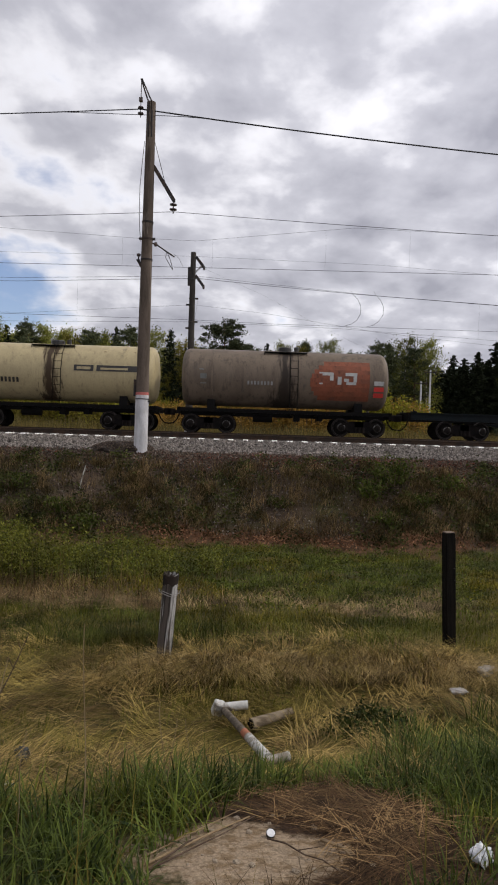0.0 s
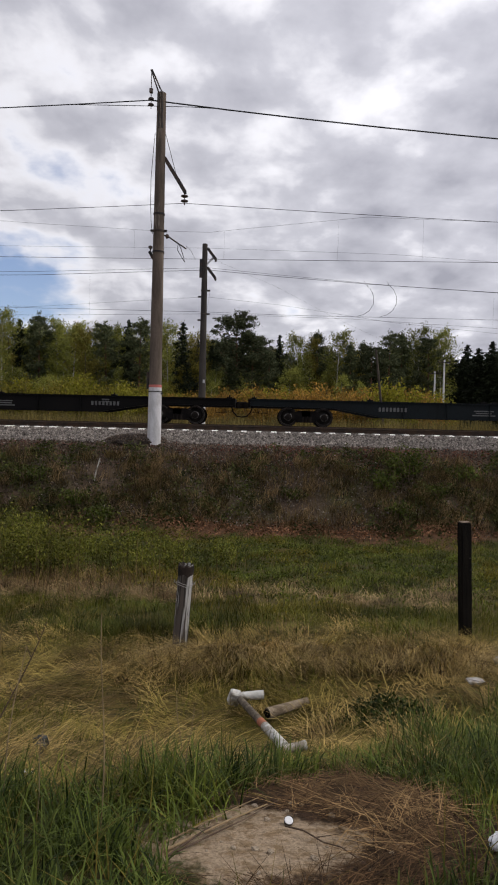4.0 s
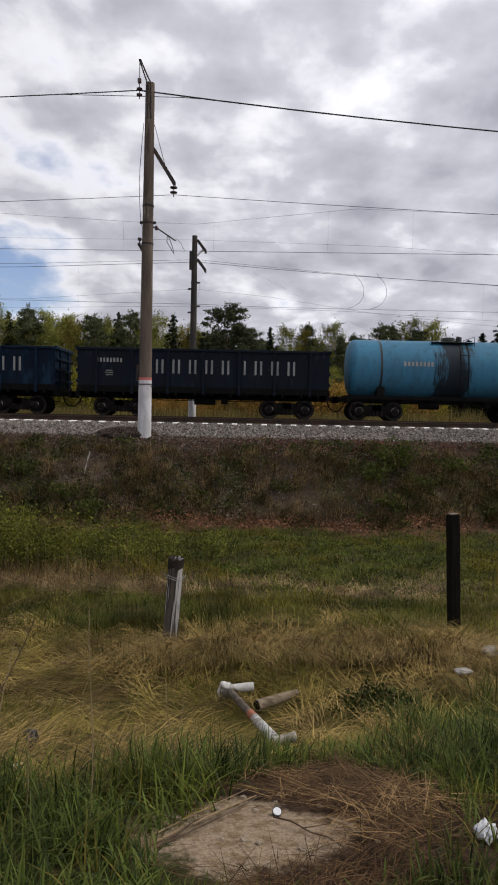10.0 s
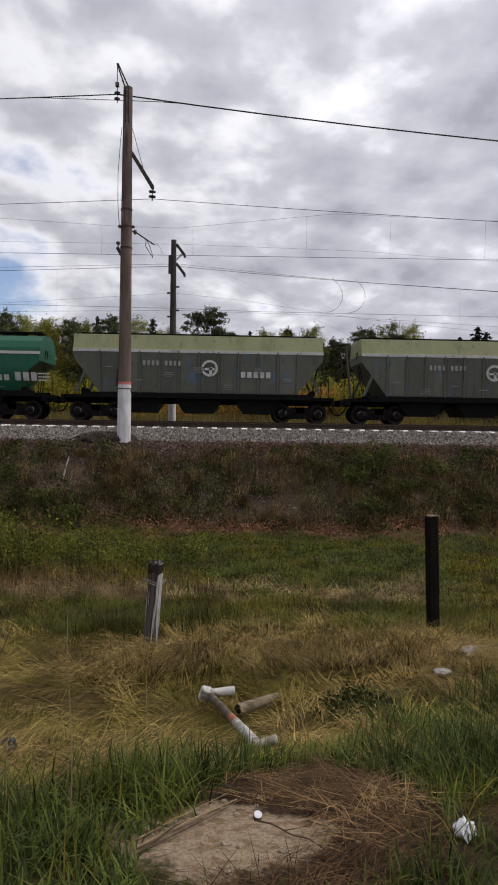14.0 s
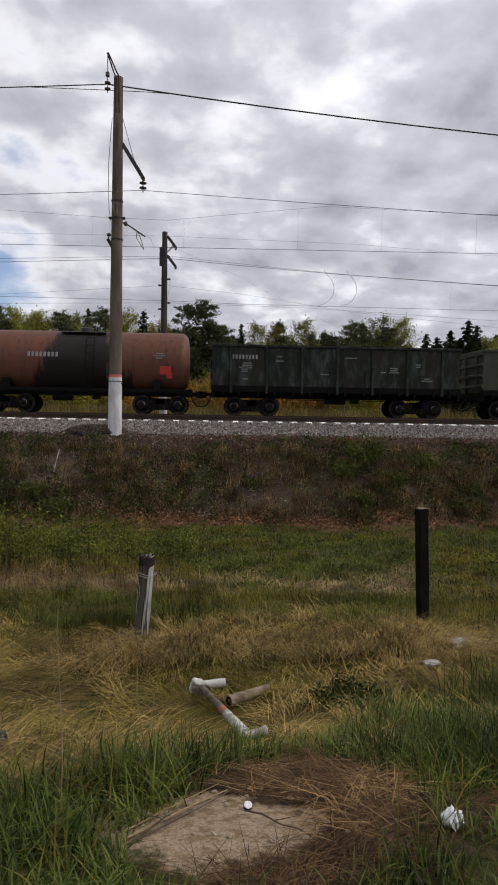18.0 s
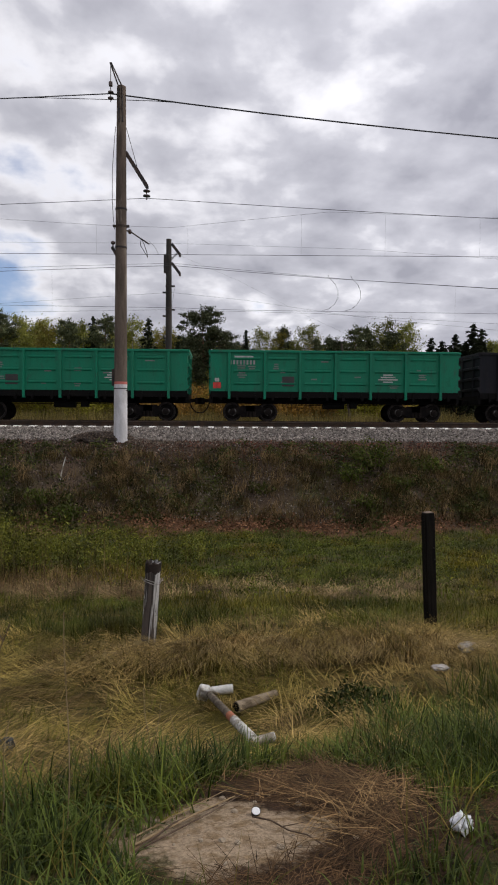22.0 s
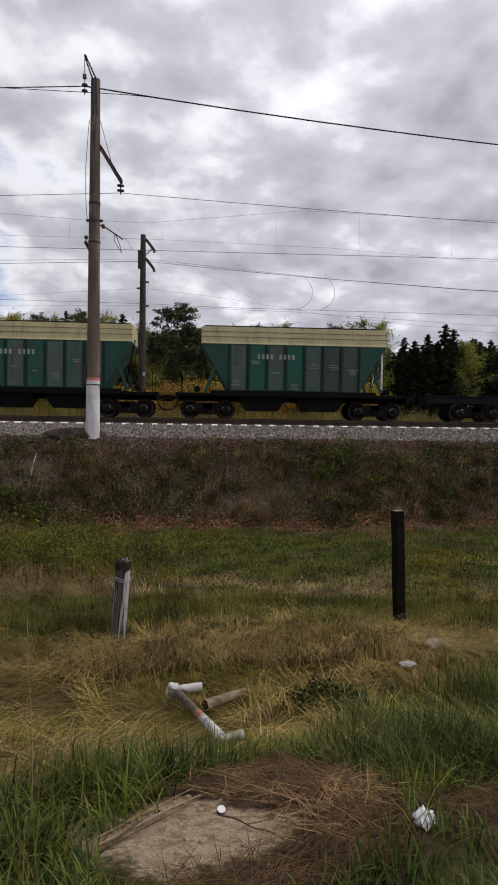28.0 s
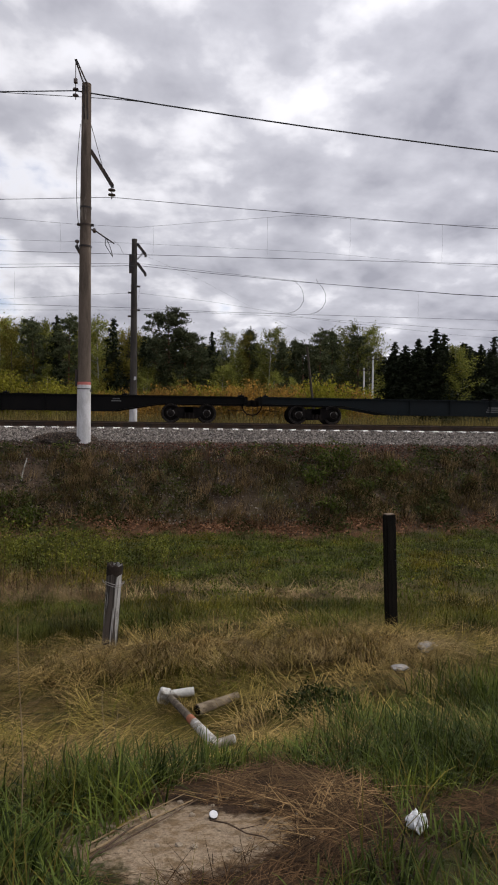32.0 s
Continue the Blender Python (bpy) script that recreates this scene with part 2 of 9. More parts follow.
def bbox(bm, x0, x1, y0, y1, z0, z1, b=0.02):
    """A box with bevelled edges."""
    t = bmesh.new()
    box(t, x0, x1, y0, y1, z0, z1)
    bmesh.ops.bevel(t, geom=t.edges[:], offset=b, segments=1, affect="EDGES")
    take(bm, t)


def take(bm, other):
    vs = [bm.verts.new(v.co) for v in other.verts]
    other.verts.index_update()
    for f in other.faces:
        bm.faces.new([vs[v.index] for v in f.verts])
    other.free()


def tube(bm, p0, p1, r0, r1=None, n=10, cap=True):
    """A round bar from p0 to p1, tapered from r0 to r1."""
    r1 = r0 if r1 is None else r1
    p0, p1 = Vector(p0), Vector(p1)
    d = (p1 - p0).normalized()
    a = d.orthogonal().normalized()
    b = d.cross(a)
    rings = []
    for p, r in ((p0, r0), (p1, r1)):
        rings.append([bm.verts.new(p + (a * math.cos(2 * math.pi * i / n) + b * math.sin(2 * math.pi * i / n)) * r) for i in range(n)])
    for i in range(n):
        bm.faces.new((rings[0][i], rings[0][(i + 1) % n], rings[1][(i + 1) % n], rings[1][i]))
    if cap:
        bm.faces.new(rings[0][::-1])
        bm.faces.new(rings[1])


def path_tube(bm, pts, r, n=6, r_end=None):
    """A bent bar along points."""
    pts = [Vector(p) for p in pts]
    prev, k = None, len(pts)
    up = Vector((0.31, 0.17, 0.93))
    for i, p in enumerate(pts):
        d = (pts[min(i + 1, k - 1)] - pts[max(i - 1, 0)]).normalized()
        a = d.cross(up).normalized()
        b = d.cross(a)
        rr = r if r_end is None else r + (r_end - r) * i / (k - 1)
        ring = [bm.verts.new(p + (a * math.cos(2 * math.pi * j / n) + b * math.sin(2 * math.pi * j / n)) * rr) for j in range(n)]
        if prev:
            for j in range(n):
                bm.faces.new((prev[j], prev[(j + 1) % n], ring[(j + 1) % n], ring[j]))
        prev = ring


def lathe(bm, prof, n=24, axis="x", at=(0, 0, 0)):
    """Turns a profile of (along, radius) about an axis."""
    rings = []
    for s, r in prof:
        ring = []
        for i in range(n):
            c, d = math.cos(2 * math.pi * i / n) * r, math.sin(2 * math.pi * i / n) * r
            p = {"x": (s, c, d), "y": (c, s, d), "z": (c, d, s)}[axis]
            ring.append(bm.verts.new((p[0] + at[0], p[1] + at[1], p[2] + at[2])))
        rings.append(ring)
    for a, b in zip(rings, rings[1:]):
        for i in range(n):
            bm.faces.new((a[i], a[(i + 1) % n], b[(i + 1) % n], b[i]))
    bm.faces.new(rings[0][::-1])
    bm.faces.new(rings[-1])


def prism(bm, outline, axis, a, b):
    """Extrudes an outline of 2D points from a to b along an axis (x: outline is y, z; y: outline is x, z; z: outline is x, y)."""
    def p(u, v, s):
        return {"x": (s, u, v), "y": (u, s, v), "z": (u, v, s)}[axis]
    r0 = [bm.verts.new(p(u, v, a)) for u, v in outline]
    r1 = [bm.verts.new(p(u, v, b)) for u, v in outline]
    n = len(outline)
    for i in range(n):
        bm.faces.new((r0[i], r0[(i + 1) % n], r1[(i + 1) % n], r1[i]))
    bm.faces.new(r0[::-1])
    bm.faces.new(r1)




def smooth_by_angle(me, angle=0.7):
    me.polygons.foreach_set("use_smooth", [True] * len(me.polygons))
    me.set_sharp_from_angle(angle=angle)


def part(name, bm, mat, parent=None, label="", smooth=False):
    bmesh.ops.recalc_face_normals(bm, faces=bm.faces[:])
    me = bpy.data.meshes.new(name)
    bm.to_mesh(me)
    bm.free()
    me.materials.append(mat)
    if smooth:
        smooth_by_angle(me)
    ob = new(name, me)
    ob.parent = parent
    if label:
        tagged(ob, label)
    return ob


def piece(name, me, parent, loc=(0, 0, 0), rot=None, label=""):
    """One more object on a shared mesh."""
    ob = new(name, me)
    ob.parent = parent
    ob.location = loc
    if rot:
        ob.rotation_euler = rot
    if label:
        tagged(ob, label)
    return ob


def thing(name, loc, label, category, group="", kind="", rot=None):
    ob = new(name)
    ob.empty_display_size = 0.2
    ob.location = loc
    if rot:
        ob.rotation_euler = rot
    return tagged(ob, label, category, group, kind)


def soup(name, verts, faces, mat, smooth=False):
    """A mesh object from arrays of corners and faces."""
    me = bpy.data.meshes.new(name)
    me.from_pydata(np.asarray(verts).tolist(), [], np.asarray(faces).tolist())
    me.materials.append(mat)
    me.update()
    if smooth:
        me.polygons.foreach_set("use_smooth", [True] * len(me.polygons))
    return me

# ---------------------------------------------------------------- colours
M_STEEL = material("rusty rail steel", (0.035, 0.026, 0.021), 0.7, 0.2, (0.06, 0.037, 0.025), scale=4, bump_scale=90)
M_HEAD = material("worn rail head", (0.30, 0.29, 0.28), 0.35, 0.9, (0.2, 0.18, 0.16), scale=6, bump=0.05)
M_SLEEPER = material("limewashed concrete sleeper", (0.86, 0.85, 0.82), 0.9, 0, (0.72, 0.71, 0.68), scale=7, objrand=0.08, bump_scale=50)
M_BALLAST = material("crushed stone bed", (0.22, 0.20, 0.185), 0.95, 0, (0.07, 0.062, 0.058), scale=14, contrast=(0.35, 0.6), fine=45, fine_amount=0.5, bump=1.0, bump_scale=24)
M_STONE = material("crushed stone", (0.25, 0.222, 0.197), 0.95, 0, (0.12, 0.103, 0.092), scale=9, island=0.62, bump_scale=70)
M_DARKSTONE = material("dark brown bank stone", (0.120, 0.088, 0.066), 0.95, 0, (0.055, 0.042, 0.033), scale=9, island=0.6, bump_scale=70)
M_CONC = material("weathered concrete mast", (0.135, 0.104, 0.083), 0.9, 0, (0.08, 0.062, 0.05), scale=1.3, stretch=(3, 3, 0.5), fine=30, third=(0.24, 0.20, 0.165), third_scale=0.9, bump_scale=40)
M_CONCDARK = material("sooty concrete mast", (0.060, 0.052, 0.046), 0.9, 0, (0.035, 0.031, 0.028), scale=1.3, stretch=(3, 3, 0.5), fine=30, bump_scale=40)
M_WHITEWASH = material("whitewash", (0.62, 0.61, 0.63), 0.85, 0, (0.48, 0.47, 0.48), scale=2.5, stretch=(2, 2, 0.6), fine=25, fine_amount=0.12, bump_scale=40)
M_REDBAND = material("faded red paint", (0.55, 0.17, 0.15), 0.8, 0, (0.42, 0.13, 0.11), scale=6)
M_IRON = material("dark painted iron", (0.035, 0.034, 0.036), 0.6, 0.3, (0.07, 0.05, 0.04), scale=5)
M_INSUL = material("brown glazed porcelain", (0.05, 0.03, 0.025), 0.25, 0, (0.07, 0.04, 0.03), scale=5, bump=0.02, spec=0.6)
M_WIRE = material("overhead wire", (0.055, 0.057, 0.062), 0.55, 0.6, (0.08, 0.08, 0.08), scale=2, bump=0)


def ground_material():
    """Soil and turf: zones across the line of the tracks with ragged edges."""
    mat = bpy.data.materials.new("ground")
    mat.use_nodes = True
    nd, ln = mat.node_tree.nodes, mat.node_tree.links
    bsdf = nd["Principled BSDF"]
    co = nd.new("ShaderNodeTexCoord")
    sep = nd.new("ShaderNodeSeparateXYZ")
    ln.new(co.outputs["Object"], sep.inputs[0])

    def nz(s, detail=6, rough=0.6, stretch=(1, 1, 1)):
        mp = nd.new("ShaderNodeMapping")
        mp.inputs["Scale"].default_value = stretch
        ln.new(co.outputs["Object"], mp.inputs[0])
        n = nd.new("ShaderNodeTexNoise")
        n.inputs["Scale"].default_value, n.inputs["Detail"].default_value, n.inputs["Roughness"].default_value = s, detail, rough
        ln.new(mp.outputs[0], n.inputs["Vector"])
        return n.outputs[0]

    def m(op, a, b):
        n = nd.new("ShaderNodeMath")
        n.operation = op
        for i, v in enumerate((a, b)):
            if isinstance(v, (int, float)):
                n.inputs[i].default_value = v
            else:
                ln.new(v, n.inputs[i])
        return n.outputs[0]

    def rng(v, a, b, c=0.0, d=1.0):
        n = nd.new("ShaderNodeMapRange")
        n.interpolation_type = "SMOOTHSTEP"
        ln.new(v, n.inputs[0])
        for i, x in enumerate((a, b, c, d)):
            n.inputs[i + 1].default_value = x
        return n.outputs[0]

    def mixc(f, a, b, mode="MIX"):
        n = nd.new("ShaderNodeMix")
        n.data_type, n.blend_type = "RGBA", mode
        for i, v in ((0, f), (6, a), (7, b)):
            if isinstance(v, (int, float)):
                n.inputs[i].default_value = v
            elif isinstance(v, tuple):
                n.inputs[i].default_value = (*v, 1)
            else:
                ln.new(v, n.inputs[i])
        return n.outputs[2]

    wob = m("MULTIPLY", m("SUBTRACT", nz(0.8), 0.5), 2.4)
    y = m("ADD", sep.outputs[1], wob)
    turf = mixc(rng(nz(2.2), 0.42, 0.6), (0.045, 0.052, 0.012), (0.085, 0.062, 0.022))
    turf = mixc(rng(nz(9.0), 0.5, 0.68), turf, (0.036, 0.040, 0.011))
    straw = mixc(rng(nz(5.0, stretch=(1, 2.5, 1)), 0.4, 0.62), (0.13, 0.09, 0.028), (0.050, 0.044, 0.013))
    col = mixc(rng(y, 8.3, 9.0), straw, turf)
    near = mixc(rng(nz(7.0), 0.4, 0.65), (0.035, 0.040, 0.010), (0.065, 0.048, 0.02))
    col = mixc(rng(sep.outputs[1], 3.9, 4.6), near, col)
    # trodden strip
    strip = m("MULTIPLY", rng(y, 9.2, 9.7), rng(y, 10.6, 10.1))
    col = mixc(m("MULTIPLY", strip, 0.3), col, (0.19, 0.13, 0.06))
    # red sandy foot of the bank
    foot = m("MULTIPLY", rng(y, 17.0, 17.5), rng(y, 18.9, 18.3))
    redsoil = mixc(rng(nz(6.0), 0.4, 0.62), (0.13, 0.065, 0.036), (0.065, 0.040, 0.022))
    slope = mixc(rng(nz(1.1), 0.42, 0.6), (0.045, 0.030, 0.019), (0.085, 0.058, 0.038))
    slope = mixc(rng(nz(18.0), 0.52, 0.66), slope, (0.09, 0.07, 0.055))
    slope = mixc(rng(nz(0.55, 4), 0.5, 0.66), slope, (0.045, 0.043, 0.014))
    col = mixc(rng(y, 18.0, 18.5), col, slope)
    col = mixc(m("MULTIPLY", foot, rng(nz(0.5, 3), 0.38, 0.52)), col, redsoil)
    field = mixc(rng(nz(0.25), 0.4, 0.6), (0.15, 0.112, 0.035), (0.09, 0.09, 0.022))
    col = mixc(rng(sep.outputs[1], 40.5, 42.0), col, field)
    # bare sand by the verge
    dx, dy = m("SUBTRACT", sep.outputs[0], 0.0), m("SUBTRACT", sep.outputs[1], 2.60)
    r = m("SQRT", m("ADD", m("MULTIPLY", m("MULTIPLY", dx, dx), 2.9), m("MULTIPLY", m("MULTIPLY", dy, dy), 4.4)), 0.0)
    r = m("ADD", r, m("MULTIPLY", m("SUBTRACT", nz(3.4, 7, 0.7), 0.5), 1.3))
    sand = mixc(rng(nz(16.0), 0.45, 0.62), (0.35, 0.265, 0.18), (0.225, 0.155, 0.09))
    soil = mixc(rng(nz(11.0), 0.42, 0.62), (0.062, 0.036, 0.021), (0.028, 0.017, 0.011))
    ex, ey = m("SUBTRACT", sep.outputs[0], 0.42), m("SUBTRACT", sep.outputs[1], 2.85)
    q = m("SQRT", m("ADD", m("MULTIPLY", m("MULTIPLY", ex, ex), 1.6), m("MULTIPLY", m("MULTIPLY", ey, ey), 1.5)), 0.0)
    q = m("ADD", q, m("MULTIPLY", m("SUBTRACT", nz(4.0, 5), 0.5), 0.4))
    col = mixc(rng(q, 1.02, 0.85), col, soil)
    col = mixc(rng(r, 0.80, 0.60), col, sand)
    g = rng(nz(60.0, 5, 0.7), 0.3, 0.7, 0.7, 1.3)
    cc = nd.new("ShaderNodeCombineColor")
    for i in range(3):
        ln.new(g, cc.inputs[i])
    col = mixc(1.0, col, cc.outputs[0], "MULTIPLY")
    ln.new(col, bsdf.inputs["Base Color"])
    bsdf.inputs["Roughness"].default_value = 0.95
    bsdf.inputs["Specular IOR Level"].default_value = 0.15
    b = nd.new("ShaderNodeBump")
    b.inputs["Strength"].default_value, b.inputs["Distance"].default_value = 0.8, 0.04
    ln.new(nz(22.0, 8, 0.7), b.inputs["Height"])
    ln.new(b.outputs[0], bsdf.inputs["Normal"])
    return mat


PROFILE = [(-80, 1.95), (-1, 1.92), (1.5, 1.86), (2.4, 1.74), (3.1, 1.60), (3.9, 1.34), (4.9, 1.00), (6, 0.94), (7.7, 0.89), (9.7, 0.72), (13, 0.46),
           (17.3, 0.18), (18.0, 0.26), (18.6, 0.55), (21.6, 2.46), (22.3, 2.62), (22.9, 2.68), (37.2, 2.72), (38.5, 2.75), (41, 2.7), (44, 2.4), (48, 2.3), (140, 2.3), (4200, 2.3)]


def ground_z(x, y):
    ys, zs = [p[0] for p in PROFILE], [p[1] for p in PROFILE]
    x, y = np.asarray(x, float), np.asarray(y, float)
    z = np.interp(y, ys, zs)
    # soft rolls and hummocks, quiet under the tracks
    amp = np.interp(y, [-5, 2, 4.5, 17, 18.5, 21.5, 22.5, 38, 45, 80], [0.01, 0.02, 0.06, 0.07, 0.13, 0.06, 0.0, 0.0, 0.05, 0.2])
    z = z + amp * (np.sin(x * 1.7 + np.sin(y * 0.9) * 1.3) * 0.5 + np.sin(x * 0.61 + y * 0.83 + 1.0) * 0.6 + np.sin(x * 4.3 + y * 3.1) * 0.22 + np.sin(x * 2.9 - y * 5.3 + 0.7) * 0.2)
    # a slight rise about the mast's foot
    z = z + 0.03 * np.exp(-((x + 3.7) ** 2 / 1.6 + (y - 22.0) ** 2 / 0.5))
    return z


def build_ground():
    def steps(marks):
        out = []
        for a, b, d in marks:
            n = max(1, int(round((b - a) / d)))
            out += [a + (b - a) * i / n for i in range(n)]
        return out + [marks[-1][1]]
    xs = steps([(-4000, -900, 620), (-900, -60, 70), (-60, -16, 2.2), (-16, -3, 0.25), (-3, 4, 0.1), (4, 18, 0.25), (18, 60, 2.2), (60, 900, 70), (900, 4000, 620)])
    ys = steps([(-80, -2, 6), (-2, 1.5, 0.25), (1.5, 9, 0.1), (9, 23, 0.25), (23, 46, 0.6), (46, 140, 4), (140, 4200, 400)])
    gx, gy = np.meshgrid(xs, ys)
    gz = ground_z(gx, gy)
    v = np.stack([gx.ravel(), gy.ravel(), gz.ravel()], 1)
    nx, ny = len(xs), len(ys)
    i, j = np.meshgrid(np.arange(nx - 1), np.arange(ny - 1))
    a = (j * nx + i).ravel()
    f = np.stack([a, a + 1, a + nx + 1, a + nx], 1)
    tagged(new("ground", soup("ground", v, f, ground_material(), True)), "rough grassy ground with a sandy verge and a railway bank", "ground", kind="structure")


build_ground()


# ---------------------------------------------------------------- the tracks
def ballast_bed():
    bm = bmesh.new()
    top, edge = RAIL - 0.19, 2.66
    prism(bm, [(22.45, edge - 0.3), (22.45, edge), (23.70, top - 0.055), (24.12, top - 0.045), (24.3, top), (Y_NEAR + 1.7, top), (Y_NEAR + 2.6, top - 0.32), (Y_FAR - 2.6, top - 0.32), (Y_FAR - 1.7, top), (Y_FAR + 1.7, top),
               (37.4, 2.75), (37.4, 2.4)], "x", -900, 900)
    ob = part("ballast", bm, M_BALLAST)
    tagged(ob, "bed of grey crushed stone under two tracks", "ballast", kind="structure")
    rng = np.random.default_rng(5)
    n = 15000
    x = rng.uniform(-12, 13.5, n)
    y = 22.2 + rng.beta(1.1, 1.3, n) * 1.75
    zt = np.interp(y, [22.2, 22.45, 23.70, 24.12, 24.6], [2.60, edge, top - 0.055, top - 0.045, top])
    s = rng.uniform(0.018, 0.052, n)
    stones("gravel", x, y, zt + s * 0.25, s, rng, M_STONE, "loose grey stones on the ballast shoulder")
    n = 16000
    x = rng.uniform(-11.5, 12.5, n)
    y = 22.45 - rng.beta(1.0, 1.7, n) * 3.2
    s = rng.uniform(0.014, 0.042, n)
    stones("bank_gravel", x, y, ground_z(x, y) + s * 0.3, s, rng, M_DARKSTONE, "brown gravel spilled down the railway bank")
    n = 2600
    x = rng.normal(-0.4, 3.0, n)
    y = 18.5 + 3.6 * rng.uniform(0, 1, n) ** 1.3
    s = rng.uniform(0.010, 0.030, n) * (1 + 0.5 * (rng.uniform(0, 1, n) < 0.1))
    stones("bank_stones", x, y, ground_z(x, y) + s * 0.4, s, rng, M_STONE, "pale stones scattered down the railway bank")


def stones(name, x, y, z, s, rng, mat, label):
    """Many small crushed stones in one mesh."""
    base = np.array([(1, 0, 0), (-1, 0, 0), (0, 1, 0), (0, -1, 0), (0, 0, 1), (0, 0, -1)], float)
    tri = np.array([(0, 2, 4), (2, 1, 4), (1, 3, 4), (3, 0, 4), (2, 0, 5), (1, 2, 5), (3, 1, 5), (0, 3, 5)])
    n = len(x)
    v = base[None] * (s[:, None, None] * rng.uniform(0.55, 1.45, (n, 6, 1)))
    a = rng.uniform(0, 6.28, n)
    t = rng.uniform(-0.7, 0.7, n)
    ca, sa, ct, st = np.cos(a), np.sin(a), np.cos(t), np.sin(t)
    vx = v[:, :, 0] * ca[:, None] - v[:, :, 1] * sa[:, None]
    vy = v[:, :, 0] * sa[:, None] + v[:, :, 1] * ca[:, None]
    vz = v[:, :, 2]
    vy, vz = vy * ct[:, None] - vz * st[:, None], vy * st[:, None] + vz * ct[:, None]
    p = np.stack([vx + x[:, None], vy + y[:, None], vz + z[:, None]], 2).reshape(-1, 3)
    f = (tri[None] + (np.arange(n) * 6)[:, None, None]).reshape(-1, 3)
    tagged(new(name, soup(name, p, f, mat)), label, "stones", kind="stuff")


ballast_bed()


def rail_profile(y):
    return [(y - 0.075, RAIL - 0.18), (y + 0.075, RAIL - 0.18), (y + 0.07, RAIL - 0.165), (y + 0.01, RAIL - 0.145), (y + 0.01, RAIL - 0.05), (y + 0.037, RAIL - 0.035),
            (y + 0.037, RAIL - 0.004), (y + 0.03, RAIL), (y - 0.03, RAIL), (y - 0.037, RAIL - 0.004), (y - 0.037, RAIL - 0.035), (y - 0.01, RAIL - 0.05), (y - 0.01, RAIL - 0.145), (y - 0.07, RAIL - 0.165)]


def build_track(name, y0, label, near):
    tr = thing(name, (0, 0, 0), label, "railway track", "railway tracks", "structure")
    for y in (y0 - 0.76, y0 + 0.76):
        bm = bmesh.new()
        prism(bm, rail_profile(y), "x", -900, 900)
        part("rail", bm, M_STEEL, tr, "rusty steel rail with a worn head")
    bm = bmesh.new()
    # a sleeper with sloping shoulders, thinner at its middle
    prism(bm, [(-1.35, -0.2), (1.35, -0.2), (1.35, -0.03), (1.25, 0.0), (0.5, 0.0), (0.3, -0.04), (-0.3, -0.04), (-0.5, 0.0), (-1.25, 0.0), (-1.35, -0.03)], "x", -0.095, 0.095)
    me = part("sleeper", bm, M_SLEEPER, tr)
    me.location = (0.1, y0, RAIL - 0.17)
    mesh = me.data
    pitch, half = 0.543, (60 if near else 30)
    clip = bmesh.new()
    for k in (-0.76, 0.76):
        for s in (-0.11, 0.11):
            box(clip, -0.045, 0.045, k + s - 0.035, k + s + 0.035, 0.0, 0.06)
    for i in range(-half, half + 1):
        if i:
            piece("sleeper", mesh, tr, (0.1 + i * pitch + 0.012 * math.sin(i * 2.3), y0 + 0.01 * math.sin(i * 1.7), RAIL - 0.17))
    bm = bmesh.new()
    for i in range(half + 1, 620):
        for s in (1, -1):
            x = 0.1 + s * i * pitch
            box(bm, x - 0.12, x + 0.12, y0 - 1.35, y0 + 1.35, RAIL - 0.4, RAIL - 0.17)
    tagged(part("far_sleepers", bm, M_SLEEPER, tr), kind="stuff")
    fast = part("rail_clips", clip, M_STEEL, tr)
    cm = fast.data
    fast.location = (0.1, y0, RAIL - 0.17)
    for i in range(-40, 41):
        if i and near:
            piece("rail_clips", cm, tr, (0.1 + i * pitch, y0, RAIL - 0.17))


build_track("track_near", Y_NEAR, "straight railway track on pale concrete sleepers", True)
build_track("track_far", Y_FAR, "straight railway track carrying the goods train", False)


# ---------------------------------------------------------------- masts and wires
def insulator(bm, x, y, z, n=2, r=0.13, step=0.16):
    """A hanging string of disc insulators, downwards from z."""
    tube(bm, (x, y, z), (x, y, z - step * n - 0.1), 0.02, n=6)
    for i in range(n):
        zz = z - 0.08 - step * i
        lathe(bm, [(zz, 0.03), (zz - 0.03, r), (zz - 0.06, r), (zz - 0.07, 0.06)], 14, "z", (x, y, 0))


